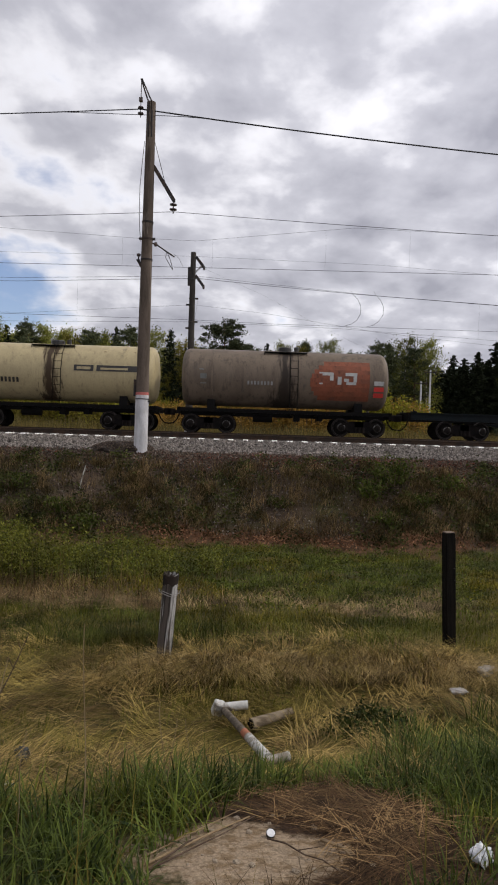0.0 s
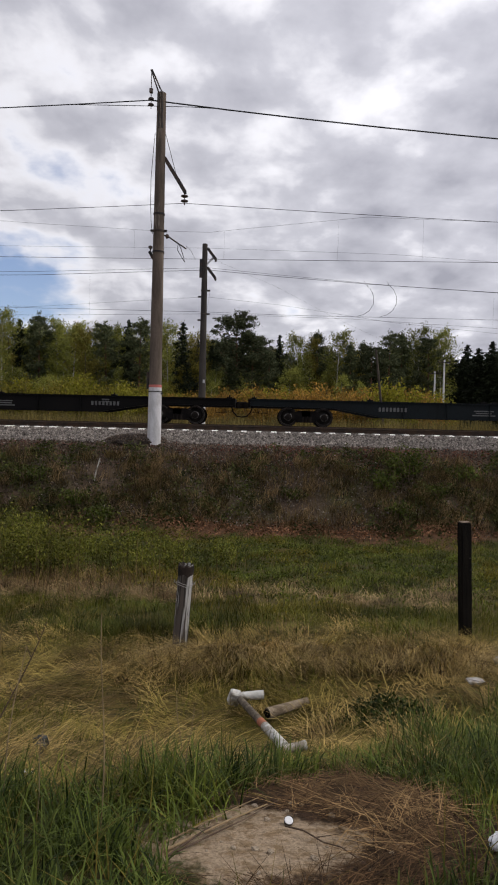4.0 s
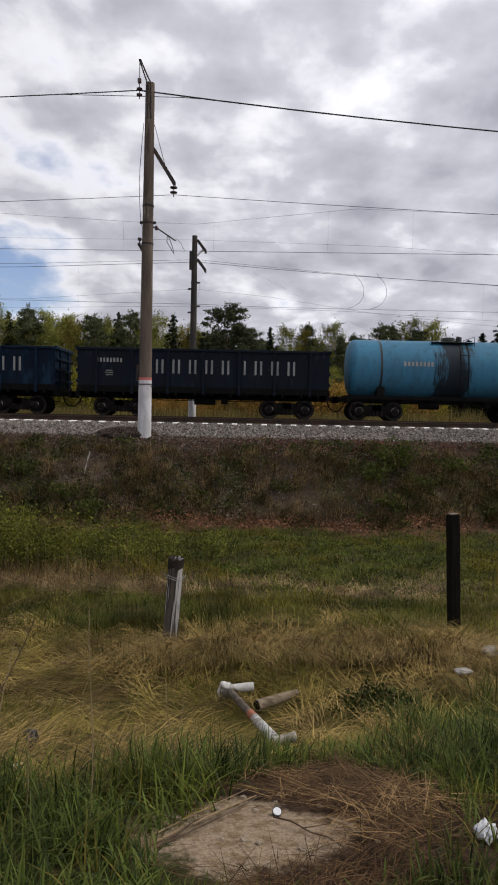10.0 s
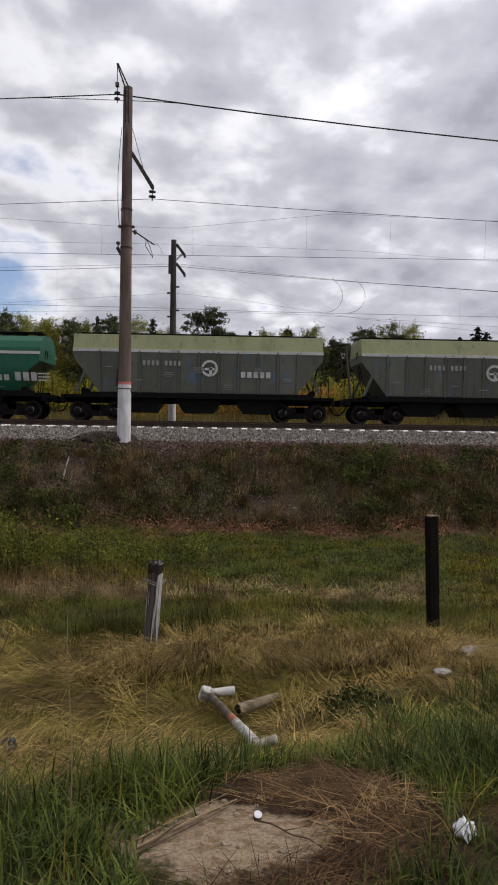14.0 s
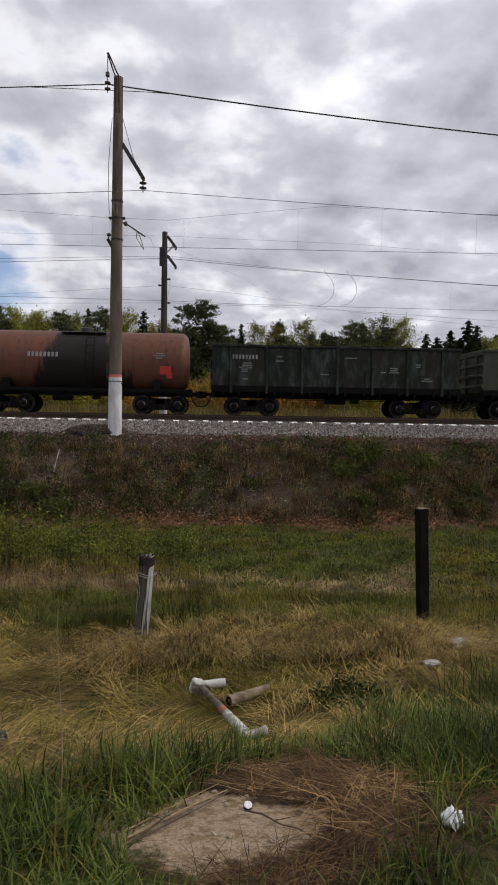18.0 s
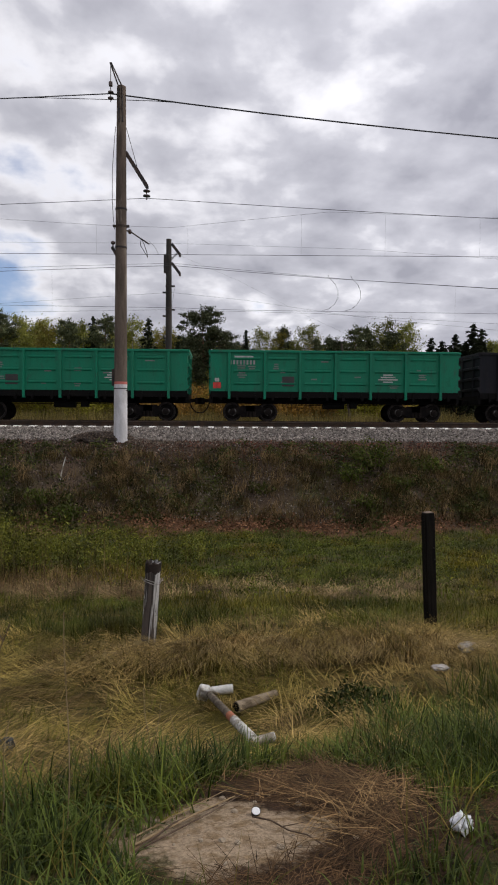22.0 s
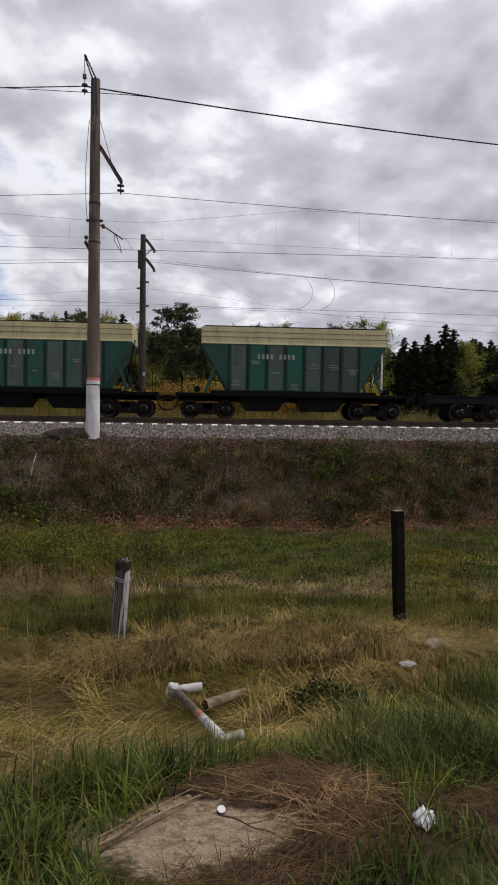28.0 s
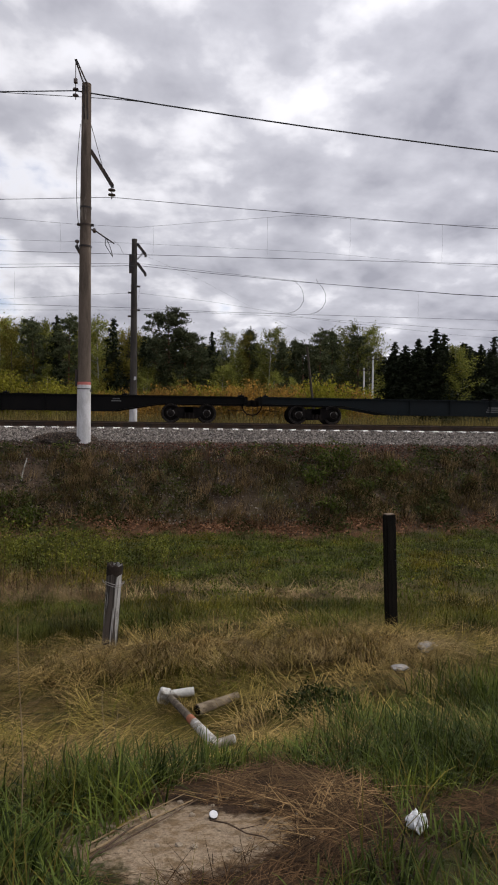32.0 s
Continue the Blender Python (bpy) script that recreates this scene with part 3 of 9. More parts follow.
def near_mast():
    x0, y0, zb = -3.457, 22.1, 2.55
    mast = thing("catenary_mast", (x0, y0, zb), "tall round concrete mast with a whitewashed foot, on the ballast shoulder", "mast", "railway masts")
    up = EYE - zb                # local height of the lens
    top, lean = up + 10.9, 0.0036
    r = lambda z: 0.2285 - 0.0068 * z
    ax = lambda z: z * lean

    def seg(name, za, zc, mat, label, grow=0.0):
        bm = bmesh.new()
        k = 8
        lathe(bm, [(za + (zc - za) * i / k, r(za + (zc - za) * i / k) + grow) for i in range(k + 1)], 28, "z")
        for v in bm.verts:
            v.co.x += v.co.z * lean
        part(name, bm, mat, mast, label, smooth=True)
    zw = up + 1.10
    seg("foot", -0.5, zw, M_WHITEWASH, "whitewashed lower part of the mast", 0.003)
    seg("band", zw, zw + 0.09, M_REDBAND, "thin faded red band", 0.004)
    seg("shaft", zw + 0.09, top, M_CONC, "grey-brown concrete shaft with stains")

    def iron(name, fn, label="", mat=M_IRON):
        bm = bmesh.new()
        fn(bm)
        part(name, bm, mat, mast, label)
    for h, w in ((6.88, 0.05), (6.32, 0.05), (5.62, 0.05), (0.95, 0.03)):
        z = up + h
        iron("clamp", lambda bm: lathe(bm, [(z, r(z) + 0.002), (z, r(z) + 0.018), (z + w, r(z) + 0.018), (z + w, r(z) + 0.002)], 24, "z", (ax(z), 0, 0)), "iron clamp")
    z = up + 6.34
    for s in (-1, 1):
        iron("clamp_lug", lambda bm: box(bm, *sorted((ax(z) + s * r(z), ax(z) + s * (r(z) + 0.09))), -0.04, 0.04, z - 0.02, z + 0.05), "lug of a clamp")
    # bracket over the head: two slanting bars
    for k, dx in enumerate((-0.05, 0.07)):
        iron("head_bar", lambda bm: path_tube(bm, [(ax(top) + dx - 0.01, -0.18, top - 1.2), (ax(top) + dx - 0.02, -0.17, top - 0.06), (ax(top) + dx * 0.8 - 0.10, -0.14, top + 0.12), (-0.305 + dx * 0.3, -0.05, up + 11.65)], 0.026, 6), "bent bar over the mast head")
    up -= 0.13
    xi = -0.303
    iron("head_link", lambda bm: tube(bm, (xi, -0.05, up + 11.76), (xi, -0.05, up + 10.5), 0.014, n=6), "thin hanging link")
    iron("weight", lambda bm: bbox(bm, xi - 0.06, xi + 0.06, -0.11, 0.01, up + 11.02, up + 11.16, 0.015), "dark cube on the link", M_INSUL)
    for h in (10.82, 10.63):
        z = up + h
        iron("insulator", lambda bm: lathe(bm, [(z + 0.05, 0.03), (z + 0.02, 0.095), (z - 0.02, 0.095), (z - 0.05, 0.03)], 14, "z", (xi, -0.05, 0)), "brown disc insulator", M_INSUL)
    # slanting arm with a pair of discs
    iron("arm", lambda bm: prism(bm, [(0.14, up + 8.98), (0.24, up + 8.92), (0.93, up + 7.84), (0.93, up + 7.74), (0.85, up + 7.74), (0.14, up + 8.86)], "y", -0.05, 0.05), "slanting iron arm")
    iron("disc_insulator", lambda bm: insulator(bm, 0.87, 0, up + 7.78, 2, 0.12), "pair of disc insulators", M_INSUL)
    iron("stay_wire", lambda bm: tube(bm, (0.2, 0, up + 9.7), (0.62, 0, up + 8.2), 0.010, n=5), "thin stay wire")
    # cantilever with a hanging loop
    z3 = up + 6.34
    iron("cantilever", lambda bm: path_tube(bm, [(0.18, 0.05, z3 + 0.02), (0.32, 0.1, z3), (0.56, 0.2, z3 - 0.14), (0.92, 0.35, z3 - 0.34)], 0.024, 6), "thin iron cantilever")
    iron("cantilever_insulator", lambda bm: lathe(bm, [(-0.06, 0.03), (-0.03, 0.08), (0.03, 0.08), (0.06, 0.03)], 12, "x", (0.30, 0.1, z3)), "dark insulator", M_INSUL)
    iron("loop", lambda bm: path_tube(bm, [(0.66, 0.2, z3 - 0.2), (0.64, 0.2, z3 - 0.42), (0.72, 0.25, z3 - 0.55), (0.88, 0.3, z3 - 0.80), (0.84, 0.3, z3 - 0.62), (0.76, 0.25, z3 - 0.38), (0.67, 0.2, z3 - 0.2)], 0.012, 5), "bent registration bar")
    z4 = up + 5.65
    iron("side_bracket", lambda bm: tube(bm, (-0.12, -0.02, z4 - 0.12), (-0.27, -0.02, z4 + 0.14), 0.055, n=8), "short side bracket")
    iron("side_insulator", lambda bm: lathe(bm, [(z4 + 0.12, 0.02), (z4 + 0.22, 0.02), (z4 + 0.25, 0.07), (z4 + 0.31, 0.07), (z4 + 0.34, 0.02)], 12, "z", (-0.24, -0.02, 0)), "small insulator", M_INSUL)
    iron("down_lead", lambda bm: path_tube(bm, [(-0.14, -0.08, up + 9.7), (-0.18, -0.1, up + 9.2), (-0.25, -0.1, up + 8.2), (-0.25, -0.1, up + 7.3), (-0.22, -0.1, up + 6.75), (-0.17, -0.1, up + 6.35)], 0.010, 5), "loose down lead")
    up += 0.13
    iron("cable_box", lambda bm: bbox(bm, -0.285, -0.20, -0.06, 0.05, up + 1.05, up + 1.62, 0.015), "dark box strapped to the shaft")
    iron("tag", lambda bm: box(bm, 0.20, 0.27, -0.09, -0.02, up + 0.88, up + 0.92), "small bent tag")


near_mast()
# a low heap left of the mast, darker than the ballast around it
M_HEAP = material("dark heap surface", (0.045, 0.035, 0.029), 0.95, 0, (0.09, 0.075, 0.062), scale=7, fine=30, fine_amount=0.5, bump=1.0, bump_scale=20)


def earth_heap():
    bm = bmesh.new()
    bmesh.ops.create_icosphere(bm, subdivisions=4, radius=1.0)
    for v in bm.verts:
        k = 1 + 0.22 * noise.noise(v.co * 2.1) + 0.12 * noise.noise(v.co * 7.0)
        v.co = Vector((v.co.x * 1.05, v.co.y * 0.62, v.co.z * 0.30)) * k
    ob = part("earth_heap", bm, M_HEAP)
    ob.location = (-4.1, 22.45, 2.60)
    tagged(ob, "low dark heap on the ballast by the mast", "earth heap")
    rng = np.random.default_rng(15)
    n = 1500
    a, r = rng.uniform(0, 6.28, n), np.sqrt(rng.uniform(0, 1, n)) * 1.05
    x, y = -4.1 + np.cos(a) * r * 1.05, 22.45 + np.sin(a) * r * 0.65
    s = rng.uniform(0.014, 0.036, n)
    stones("heap_stones", x, y, 2.60 + 0.30 * np.sqrt(np.clip(1 - (r / 1.06) ** 2, 0, 1)) + s * 0.1, s, rng, M_DARKSTONE, "dark stones on the heap by the mast")


earth_heap()


def far_mast(x0, y0, height, label, zb=2.7, paint=True):
    mast = thing("catenary_mast", (x0, y0, zb), label, "mast", "railway masts")
    bm = bmesh.new()
    lathe(bm, [(-0.3, 0.235), (height, 0.155)], 20, "z")
    part("shaft", bm, M_CONCDARK, mast, "dark grey concrete shaft", smooth=True)
    bm = bmesh.new()
    lathe(bm, [(-0.3, 0.24), (1.55, 0.226)], 20, "z")
    part("foot", bm, M_WHITEWASH, mast, "whitewashed lower part of the mast", smooth=True)
    for zz in (height - 0.32, height - 1.45):
        bm = bmesh.new()
        prism(bm, [(0.12, zz), (0.22, zz + 0.12), (0.72, zz - 0.52), (0.60, zz - 0.62)], "y", -0.09, 0.09)
        part("arm", bm, M_IRON, mast, "thick slanting iron arm")
        bm = bmesh.new()
        lathe(bm, [(zz - 0.72, 0.03), (zz - 0.69, 0.07), (zz - 0.60, 0.07), (zz - 0.52, 0.05)], 10, "z", (0.66, 0, 0))
        part("insulator", bm, M_INSUL, mast, "dark insulator")
    bm = bmesh.new()
    prism(bm, [(0.14, height - 1.25), (0.14, height - 1.12), (0.52, height - 0.72), (0.56, height - 0.82)], "y", -0.04, 0.04)
    part("strut", bm, M_WHITEWASH, mast, "pale strut under the upper arm")
    bm = bmesh.new()
    box(bm, -0.30, -0.14, -0.08, 0.08, height - 2.0, height - 0.9)
    part("box", bm, M_IRON, mast, "dark box strapped to the shaft")
    for zz in (height - 2.8, height - 4.2):
        bm = bmesh.new()
        lathe(bm, [(zz, 0.2), (zz + 0.06, 0.2)], 16, "z")
        part("clamp", bm, M_IRON, mast, "iron clamp")
        bm = bmesh.new()
        box(bm, 0.15, 0.36, -0.04, 0.04, zz - 0.02, zz + 0.08)
        part("bracket", bm, M_IRON, mast, "short wire bracket")
        bm = bmesh.new()
        box(bm, -0.36, -0.15, -0.04, 0.04, zz - 0.4, zz - 0.3)
        part("bracket", bm, M_IRON, mast, "short wire bracket")
    bm = bmesh.new()
    box(bm, 0.05, 0.17, -0.24, -0.2, 3.0, 3.2)
    part("plate", bm, M_WHITEWASH, mast, "small white plate")
    return mast


far_mast(-3.3, 39.5, EYE + 10.63 - 2.7, "concrete mast with two short arms beyond the train")


def wire(name, p0, p1, sag, r, label, reach=None):
    """A wire that hangs in a shallow curve between two points."""
    bm = bmesh.new()
    p0, p1 = Vector(p0), Vector(p1)
    n = 26
    path_tube(bm, [p0.lerp(p1, i / n) - Vector((0, 0, 4 * sag * (i / n) * (1 - i / n))) for i in range(n + 1)], r, 5)
    tagged(part(name, bm, M_WIRE), label, "wire", "overhead wires")


def line(name, pts, r, label):
    """A wire through given points."""
    bm = bmesh.new()
    path_tube(bm, pts, r, 5)
    return tagged(part(name, bm, M_WIRE), label, "wire", "overhead wires")


def build_wires():
    E = EYE - 0.13
    xi = -3.76
    lb = "thick feeder wire on the mast head"
    wire("feeder_wire", (xi, 22.05, E + 10.78), (xi + 67, 22.05, E + 10.78), 1.84, 0.024, lb)
    wire("feeder_wire", (xi, 22.05, E + 10.78), (xi - 67, 22.05, E + 10.6), 1.2, 0.018, lb)
    line("jumper_wire", [(-6.4, 22.05, E + 10.59), (-5.0, 22.05, E + 10.59), (xi, 22.05, E + 10.59), (-2.4, 22.05, E + 10.58), (-1.3, 22.05, E + 10.53)], 0.011, "wire looped under the head insulator")
    lb = "thin wire hung from the slanting arm"
    wire("arm_wire", (-2.59, 22.1, E + 7.42), (64, 22.1, E + 7.42), 0.78, 0.009, lb)
    wire("arm_wire", (-2.59, 22.1, E + 7.42), (-69, 22.1, E + 7.42), 1.1, 0.009, lb)
    # over the near track
    yn = Y_NEAR
    line("contact_wire", [(x, yn, E + 6.36 + 0.009 * x) for x in range(-60, 61, 6)], 0.009, "contact wire over the near track")
    pts = [(-60, 8.6), (-30, 8.35), (-16, 7.95), (-8.6, 7.57), (-4.35, 7.39), (-2.0, 7.36), (1.0, 7.71), (4.05, 8.06), (10, 7.95), (30, 8.2), (60, 8.6)]
    line("messenger_wire", [(x, yn, E + z) for x, z in pts], 0.0045, "carrying cable over the near track")
    mz = lambda x: float(np.interp(x, [p[0] for p in pts], [p[1] for p in pts]))
    for x in (-4.85, -1.4, 2.95, 9.9):
        line("dropper", [(x, yn, E + mz(x)), (x + 0.02, yn, E + (mz(x) + 6.36) / 2), (x, yn, E + 6.36 + 0.009 * x)], 0.0025, "thin dropper between carrying cable and contact wire")
    line("dropper", [(6.2, yn, E + mz(6.2)), (6.21, yn, E + 7.2), (6.2, yn, E + 6.36 + 0.009 * 6.2)], 0.0022, "thin dropper between carrying cable and contact wire")
    line("registration_arm", [(-2.55, 22.45, E + 6.10), (-2.5, 23.8, E + 6.28), (-2.5, yn, E + 6.34)], 0.006, "thin arm that holds the contact wire to the mast")
    # over the far track
    yf = Y_FAR
    line("contact_wire", [(-70, yf, E + 5.95), (-12, yf, E + 5.95), (-2.75, yf, E + 5.93), (1.2, yf, E + 5.85), (14.6, yf, E + 5.83), (70, yf, E + 5.9)], 0.009, "contact wire over the far track")
    line("contact_wire", [(-70, yf, E + 5.2), (-11.9, yf, E + 5.57), (-2.7, yf, E + 5.83), (5.0, yf, E + 5.72), (14.6, yf, E + 5.3), (40, yf, E + 4.9)], 0.006, "slack lower wire over the far track")
    line("messenger_wire", [(-70, yf, E + 6.3), (-11.9, yf, E + 7.69), (-2.75, yf, E + 8.14), (1.15, yf, E + 7.86), (5.9, yf, E + 7.57), (14.5, yf, E + 7.17), (40, yf, E + 6.6), (70, yf, E + 6.9)], 0.012, "carrying cable over the far track")
    line("messenger_wire", [(-70, yf, E + 6.4), (-11.9, yf, E + 7.87), (-2.75, yf, E + 8.26), (1.15, yf, E + 7.95), (6.9, yf, E + 7.53), (14.5, yf, E + 7.19), (40, yf, E + 6.62)], 0.008, "carrying cable over the far track")
    line("guy_wire", [(-70, 39.4, E + 10.2), (-13.4, 39.4, E + 10.4), (-3.2, 39.4, E + 10.5), (8, 39.4, E + 10.35), (16.5, 39.4, E + 9.9), (60, 39.4, E + 9.5)], 0.006, "thin wire on the far mast")
    line("guy_wire", [(-70, 39.4, E + 6.2), (-13.4, 39.4, E + 6.8), (-3.2, 39.4, E + 7.6), (1.3, 39.4, E + 7.2), (8, 39.4, E + 6.3), (16.5, 39.4, E + 5.6), (40, 39.4, E + 4.6)], 0.006, "thin wire on the far mast")
    line("guy_wire", [(-2.9, 39.4, E + 9.9), (1.0, 39.4, E + 8.3), (4.6, 39.4, E + 6.5), (8.0, 39.4, E + 5.0)], 0.003, "thin slanting stay of the far mast")
    for x in (-9.0, 12.4):
        zt = float(np.interp(x, [-11.9, -2.75, 1.15, 5.9, 14.5], [7.69, 8.14, 7.86, 7.57, 7.17]))
        zl = float(np.interp(x, [-11.9, -2.7, 5.0, 14.6], [5.57, 5.83, 5.72, 5.3]))
        line("dropper", [(x, yf, E + zt), (x + 0.01, yf, E + (zt + zl) / 2), (x, yf, E + zl)], 0.0022, "thin dropper over the far track")
    line("registration_arm", [(-2.94, 39.5, E + 7.9), (-2.8, 37.0, E + 7.2), (-2.75, yf, E + 5.93)], 0.006, "thin arm that holds the contact wire to the far mast")
    for x in (5.63, 6.84):
        line("connector_loop", [(x - 0.1, yf, E + 7.75), (x, yf, E + 7.57), (x + 0.28, yf, E + 7.3), (x + 0.44, yf, E + 6.95), (x + 0.44, yf, E + 6.55), (x + 0.25, yf, E + 6.2), (x - 0.05, yf, E + 5.98), (x - 0.38, yf, E + 5.88)], 0.010, "curved connector between two wires")


build_wires()

# ---------------------------------------------------------------- the goods train
def paint(name, base, rust=0.35, rough=0.55, third=None, objrand=0.0, blots=(0.56, 0.72)):
    """Old wagon paint: streaks that run down, dust and rust."""
    dirty = tuple(c * (1 - rust) + d * rust for c, d in zip(base, (0.06, 0.045, 0.035) if sum(base) > 0.06 else (0.016, 0.013, 0.011)))
    mat = material(name, base, rough, 0, dirty, scale=0.9, stretch=(1.3, 1.3, 0.45), contrast=(0.38, 0.68), fine=22, fine_amount=0.12, bump=0.12, bump_scale=9,
                    third=third or tuple(c * 0.55 + 0.02 * min(1.0, sum(base) / 0.15) for c in base), third_scale=2.2, third_range=blots, spec=0.22 if sum(base) > 0.08 else 0.04, objrand=objrand)
    # each piece of a wagon is weathered in its own place
    nd, ln = mat.node_tree.nodes, mat.node_tree.links
    info, mul, far = nd.new("ShaderNodeObjectInfo"), nd.new("ShaderNodeVectorMath"), nd.new("ShaderNodeVectorMath")
    mul.operation, far.operation = "MULTIPLY", "ADD"
    mul.inputs[1].default_value = (83.0, 57.0, 41.0)
    ln.new(info.outputs["Random"], mul.inputs[0])
    ln.new(nd.new("ShaderNodeTexCoord").outputs["Object"], far.inputs[0])
    ln.new(mul.outputs[0], far.inputs[1])
    for n in [n for n in nd if n.bl_idname == "ShaderNodeMapping"]:
        ln.new(far.outputs[0], n.inputs[0])
    # grime that runs down in streaks and settles in blots
    bsdf = nd["Principled BSDF"]
    old = bsdf.inputs["Base Color"].links[0].from_socket
    mx = None
    for scale, stretch, a, b, amount in ((1.6, (2.2, 2.2, 0.22), 0.50, 0.74, 1.5), (3.4, (1.0, 1.0, 0.8), 0.56, 0.70, 1.2)):
        mp = nd.new("ShaderNodeMapping")
        mp.inputs["Scale"].default_value = stretch
        ln.new(far.outputs[0], mp.inputs[0])
        nz = nd.new("ShaderNodeTexNoise")
        nz.inputs["Scale"].default_value, nz.inputs["Detail"].default_value, nz.inputs["Roughness"].default_value = scale, 6, 0.65
        ln.new(mp.outputs[0], nz.inputs["Vector"])
        mr = nd.new("ShaderNodeMapRange")
        mr.interpolation_type = "SMOOTHSTEP"
        for i, v in enumerate((a, b, 0.0, min(0.8, 0.10 + rust * amount))):
            mr.inputs[i + 1].default_value = v
        ln.new(nz.outputs[0], mr.inputs[0])
        mx = nd.new("ShaderNodeMix")
        mx.data_type = "RGBA"
        ln.new(mr.outputs[0], mx.inputs[0])
        ln.new(old, mx.inputs[6])
        mx.inputs[7].default_value = (*(c * 0.22 + 0.006 for c in base), 1)
        old = mx.outputs[2]
    ln.new(old, bsdf.inputs["Base Color"])
    return mat


P_CREAM = paint("cream tank paint", (0.46, 0.38, 0.22), 0.15)
P_GREYTANK = paint("dull grey-brown tank paint", (0.175, 0.135, 0.10), 0.35)
P_ORANGE = paint("faded orange paint", (0.27, 0.088, 0.048), 0.35)
P_BLUETANK = paint("bright blue tank paint", (0.045, 0.18, 0.29), 0.2)
P_NAVY = paint("navy blue tank paint", (0.017, 0.027, 0.066), 0.25, 0.40)
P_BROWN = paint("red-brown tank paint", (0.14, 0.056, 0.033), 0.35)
P_GREEN = paint("worn green wagon paint", (0.024, 0.118, 0.064), 0.42, third=(0.012, 0.05, 0.036))
P_BRIGHT = paint("fresh green wagon paint", (0.006, 0.185, 0.102), 0.12)
P_LEAF = paint("mid green wagon paint", (0.022, 0.125, 0.06), 0.25)
P_DARKGREEN = paint("faded dark green paint", (0.020, 0.041, 0.032), 0.35, third=(0.044, 0.072, 0.060), blots=(0.44, 0.72))
P_OLIVE = paint("olive grey wagon paint", (0.048, 0.055, 0.034), 0.4, third=(0.03, 0.032, 0.024))
P_SOOT = paint("sooty olive wagon paint", (0.020, 0.023, 0.019), 0.3, third=(0.056, 0.070, 0.062), blots=(0.44, 0.72))
P_BLUE = paint("faded blue wagon paint", (0.018, 0.080, 0.108), 0.35, third=(0.055, 0.16, 0.195))
P_NAVYBOX = paint("dark blue wagon paint", (0.007, 0.014, 0.028), 0.3, third=(0.013, 0.034, 0.060), blots=(0.48, 0.68))
P_NAVYBOX2 = paint("blue-black wagon paint", (0.010, 0.015, 0.024), 0.35, third=(0.024, 0.034, 0.044))
P_COAL = paint("charcoal wagon paint", (0.020, 0.021, 0.025), 0.2)
P_GREYBLUE = paint("light grey-blue hopper paint", (0.10, 0.175, 0.215), 0.25, third=(0.17, 0.24, 0.27))
P_PALE = paint("pale grey-blue roof paint", (0.30, 0.37, 0.40), 0.15)
P_HOPGREEN = paint("leaf green hopper paint", (0.030, 0.088, 0.030), 0.2)
P_PALEGREEN = paint("pale green roof paint", (0.14, 0.19, 0.11), 0.2)
P_SEAGREEN = paint("sea green hopper paint", (0.014, 0.098, 0.056), 0.15, 0.42)
P_TECHGREEN = paint("grass green hopper paint", (0.012, 0.098, 0.046), 0.12, 0.42)
P_GREYHOP = paint("grey-green hopper paint", (0.095, 0.10, 0.08), 0.25, third=(0.07, 0.12, 0.18))
P_DARKHOP = paint("charcoal green hopper paint", (0.017, 0.021, 0.017), 0.3, third=(0.034, 0.042, 0.036))
P_TEAL = paint("dull teal hopper paint", (0.012, 0.062, 0.046), 0.3, third=(0.04, 0.07, 0.06))
P_CREAMROOF = paint("yellowed cream roof paint", (0.42, 0.37, 0.20), 0.15)
P_PANELBLUE = paint("chalky grey-blue panel paint", (0.115, 0.195, 0.235), 0.3, third=(0.21, 0.285, 0.315), objrand=0.16)
# rib paints darker than the body: the ribs' shadow lines put into colour
P_RIBBLUE = paint("shadow-dark blue rib paint", (0.05, 0.092, 0.12), 0.3)
P_RIBGREEN = paint("shadow-dark green rib paint", (0.012, 0.040, 0.014), 0.3)
P_PANELGREEN = paint("dull green panel paint", (0.038, 0.105, 0.040), 0.3, third=(0.10, 0.16, 0.12), objrand=0.25)
P_PANELTEAL = paint("patchy grey-green panel paint", (0.062, 0.088, 0.078), 0.25, third=(0.012, 0.082, 0.058), objrand=0.3)
P_PANELCOAL = paint("patchy charcoal panel paint", (0.019, 0.024, 0.020), 0.35, third=(0.038, 0.050, 0.046), objrand=0.25)
P_PANELAQUA = paint("chalky blue-green panel paint", (0.040, 0.085, 0.090), 0.3, third=(0.016, 0.030, 0.030), objrand=0.25)
P_PANELFRESH = paint("repainted green panel", (0.012, 0.090, 0.062), 0.25, third=(0.05, 0.085, 0.075))
P_PANELGREY = paint("patchy grey-green hopper panel", (0.095, 0.10, 0.08), 0.3, third=(0.07, 0.12, 0.17), objrand=0.2)
# teal ribs darkened likewise, shadow lines as colour
P_RIBTEAL = paint("shadow-dark teal rib paint", (0.012, 0.034, 0.030), 0.3)
P_KHAKI = paint("khaki roof paint", (0.27, 0.28, 0.15), 0.15)
P_GREYROOF = paint("grey roof sheet", (0.070, 0.073, 0.064), 0.25)
P_FRAME = paint("black underframe paint", (0.007, 0.0067, 0.0067), 0.3)
P_SLATE = paint("slate blue-grey frame paint", (0.015, 0.019, 0.021), 0.25)
P_DECK = paint("black deck paint", (0.008, 0.0077, 0.0077), 0.3)
P_WHITE = paint("white wagon lettering paint", (0.50, 0.50, 0.48), 0.15)
P_NUMBER = paint("weathered white number paint", (0.30, 0.30, 0.29), 0.25)
P_PRINT = paint("worn small white print", (0.19, 0.20, 0.19), 0.25)
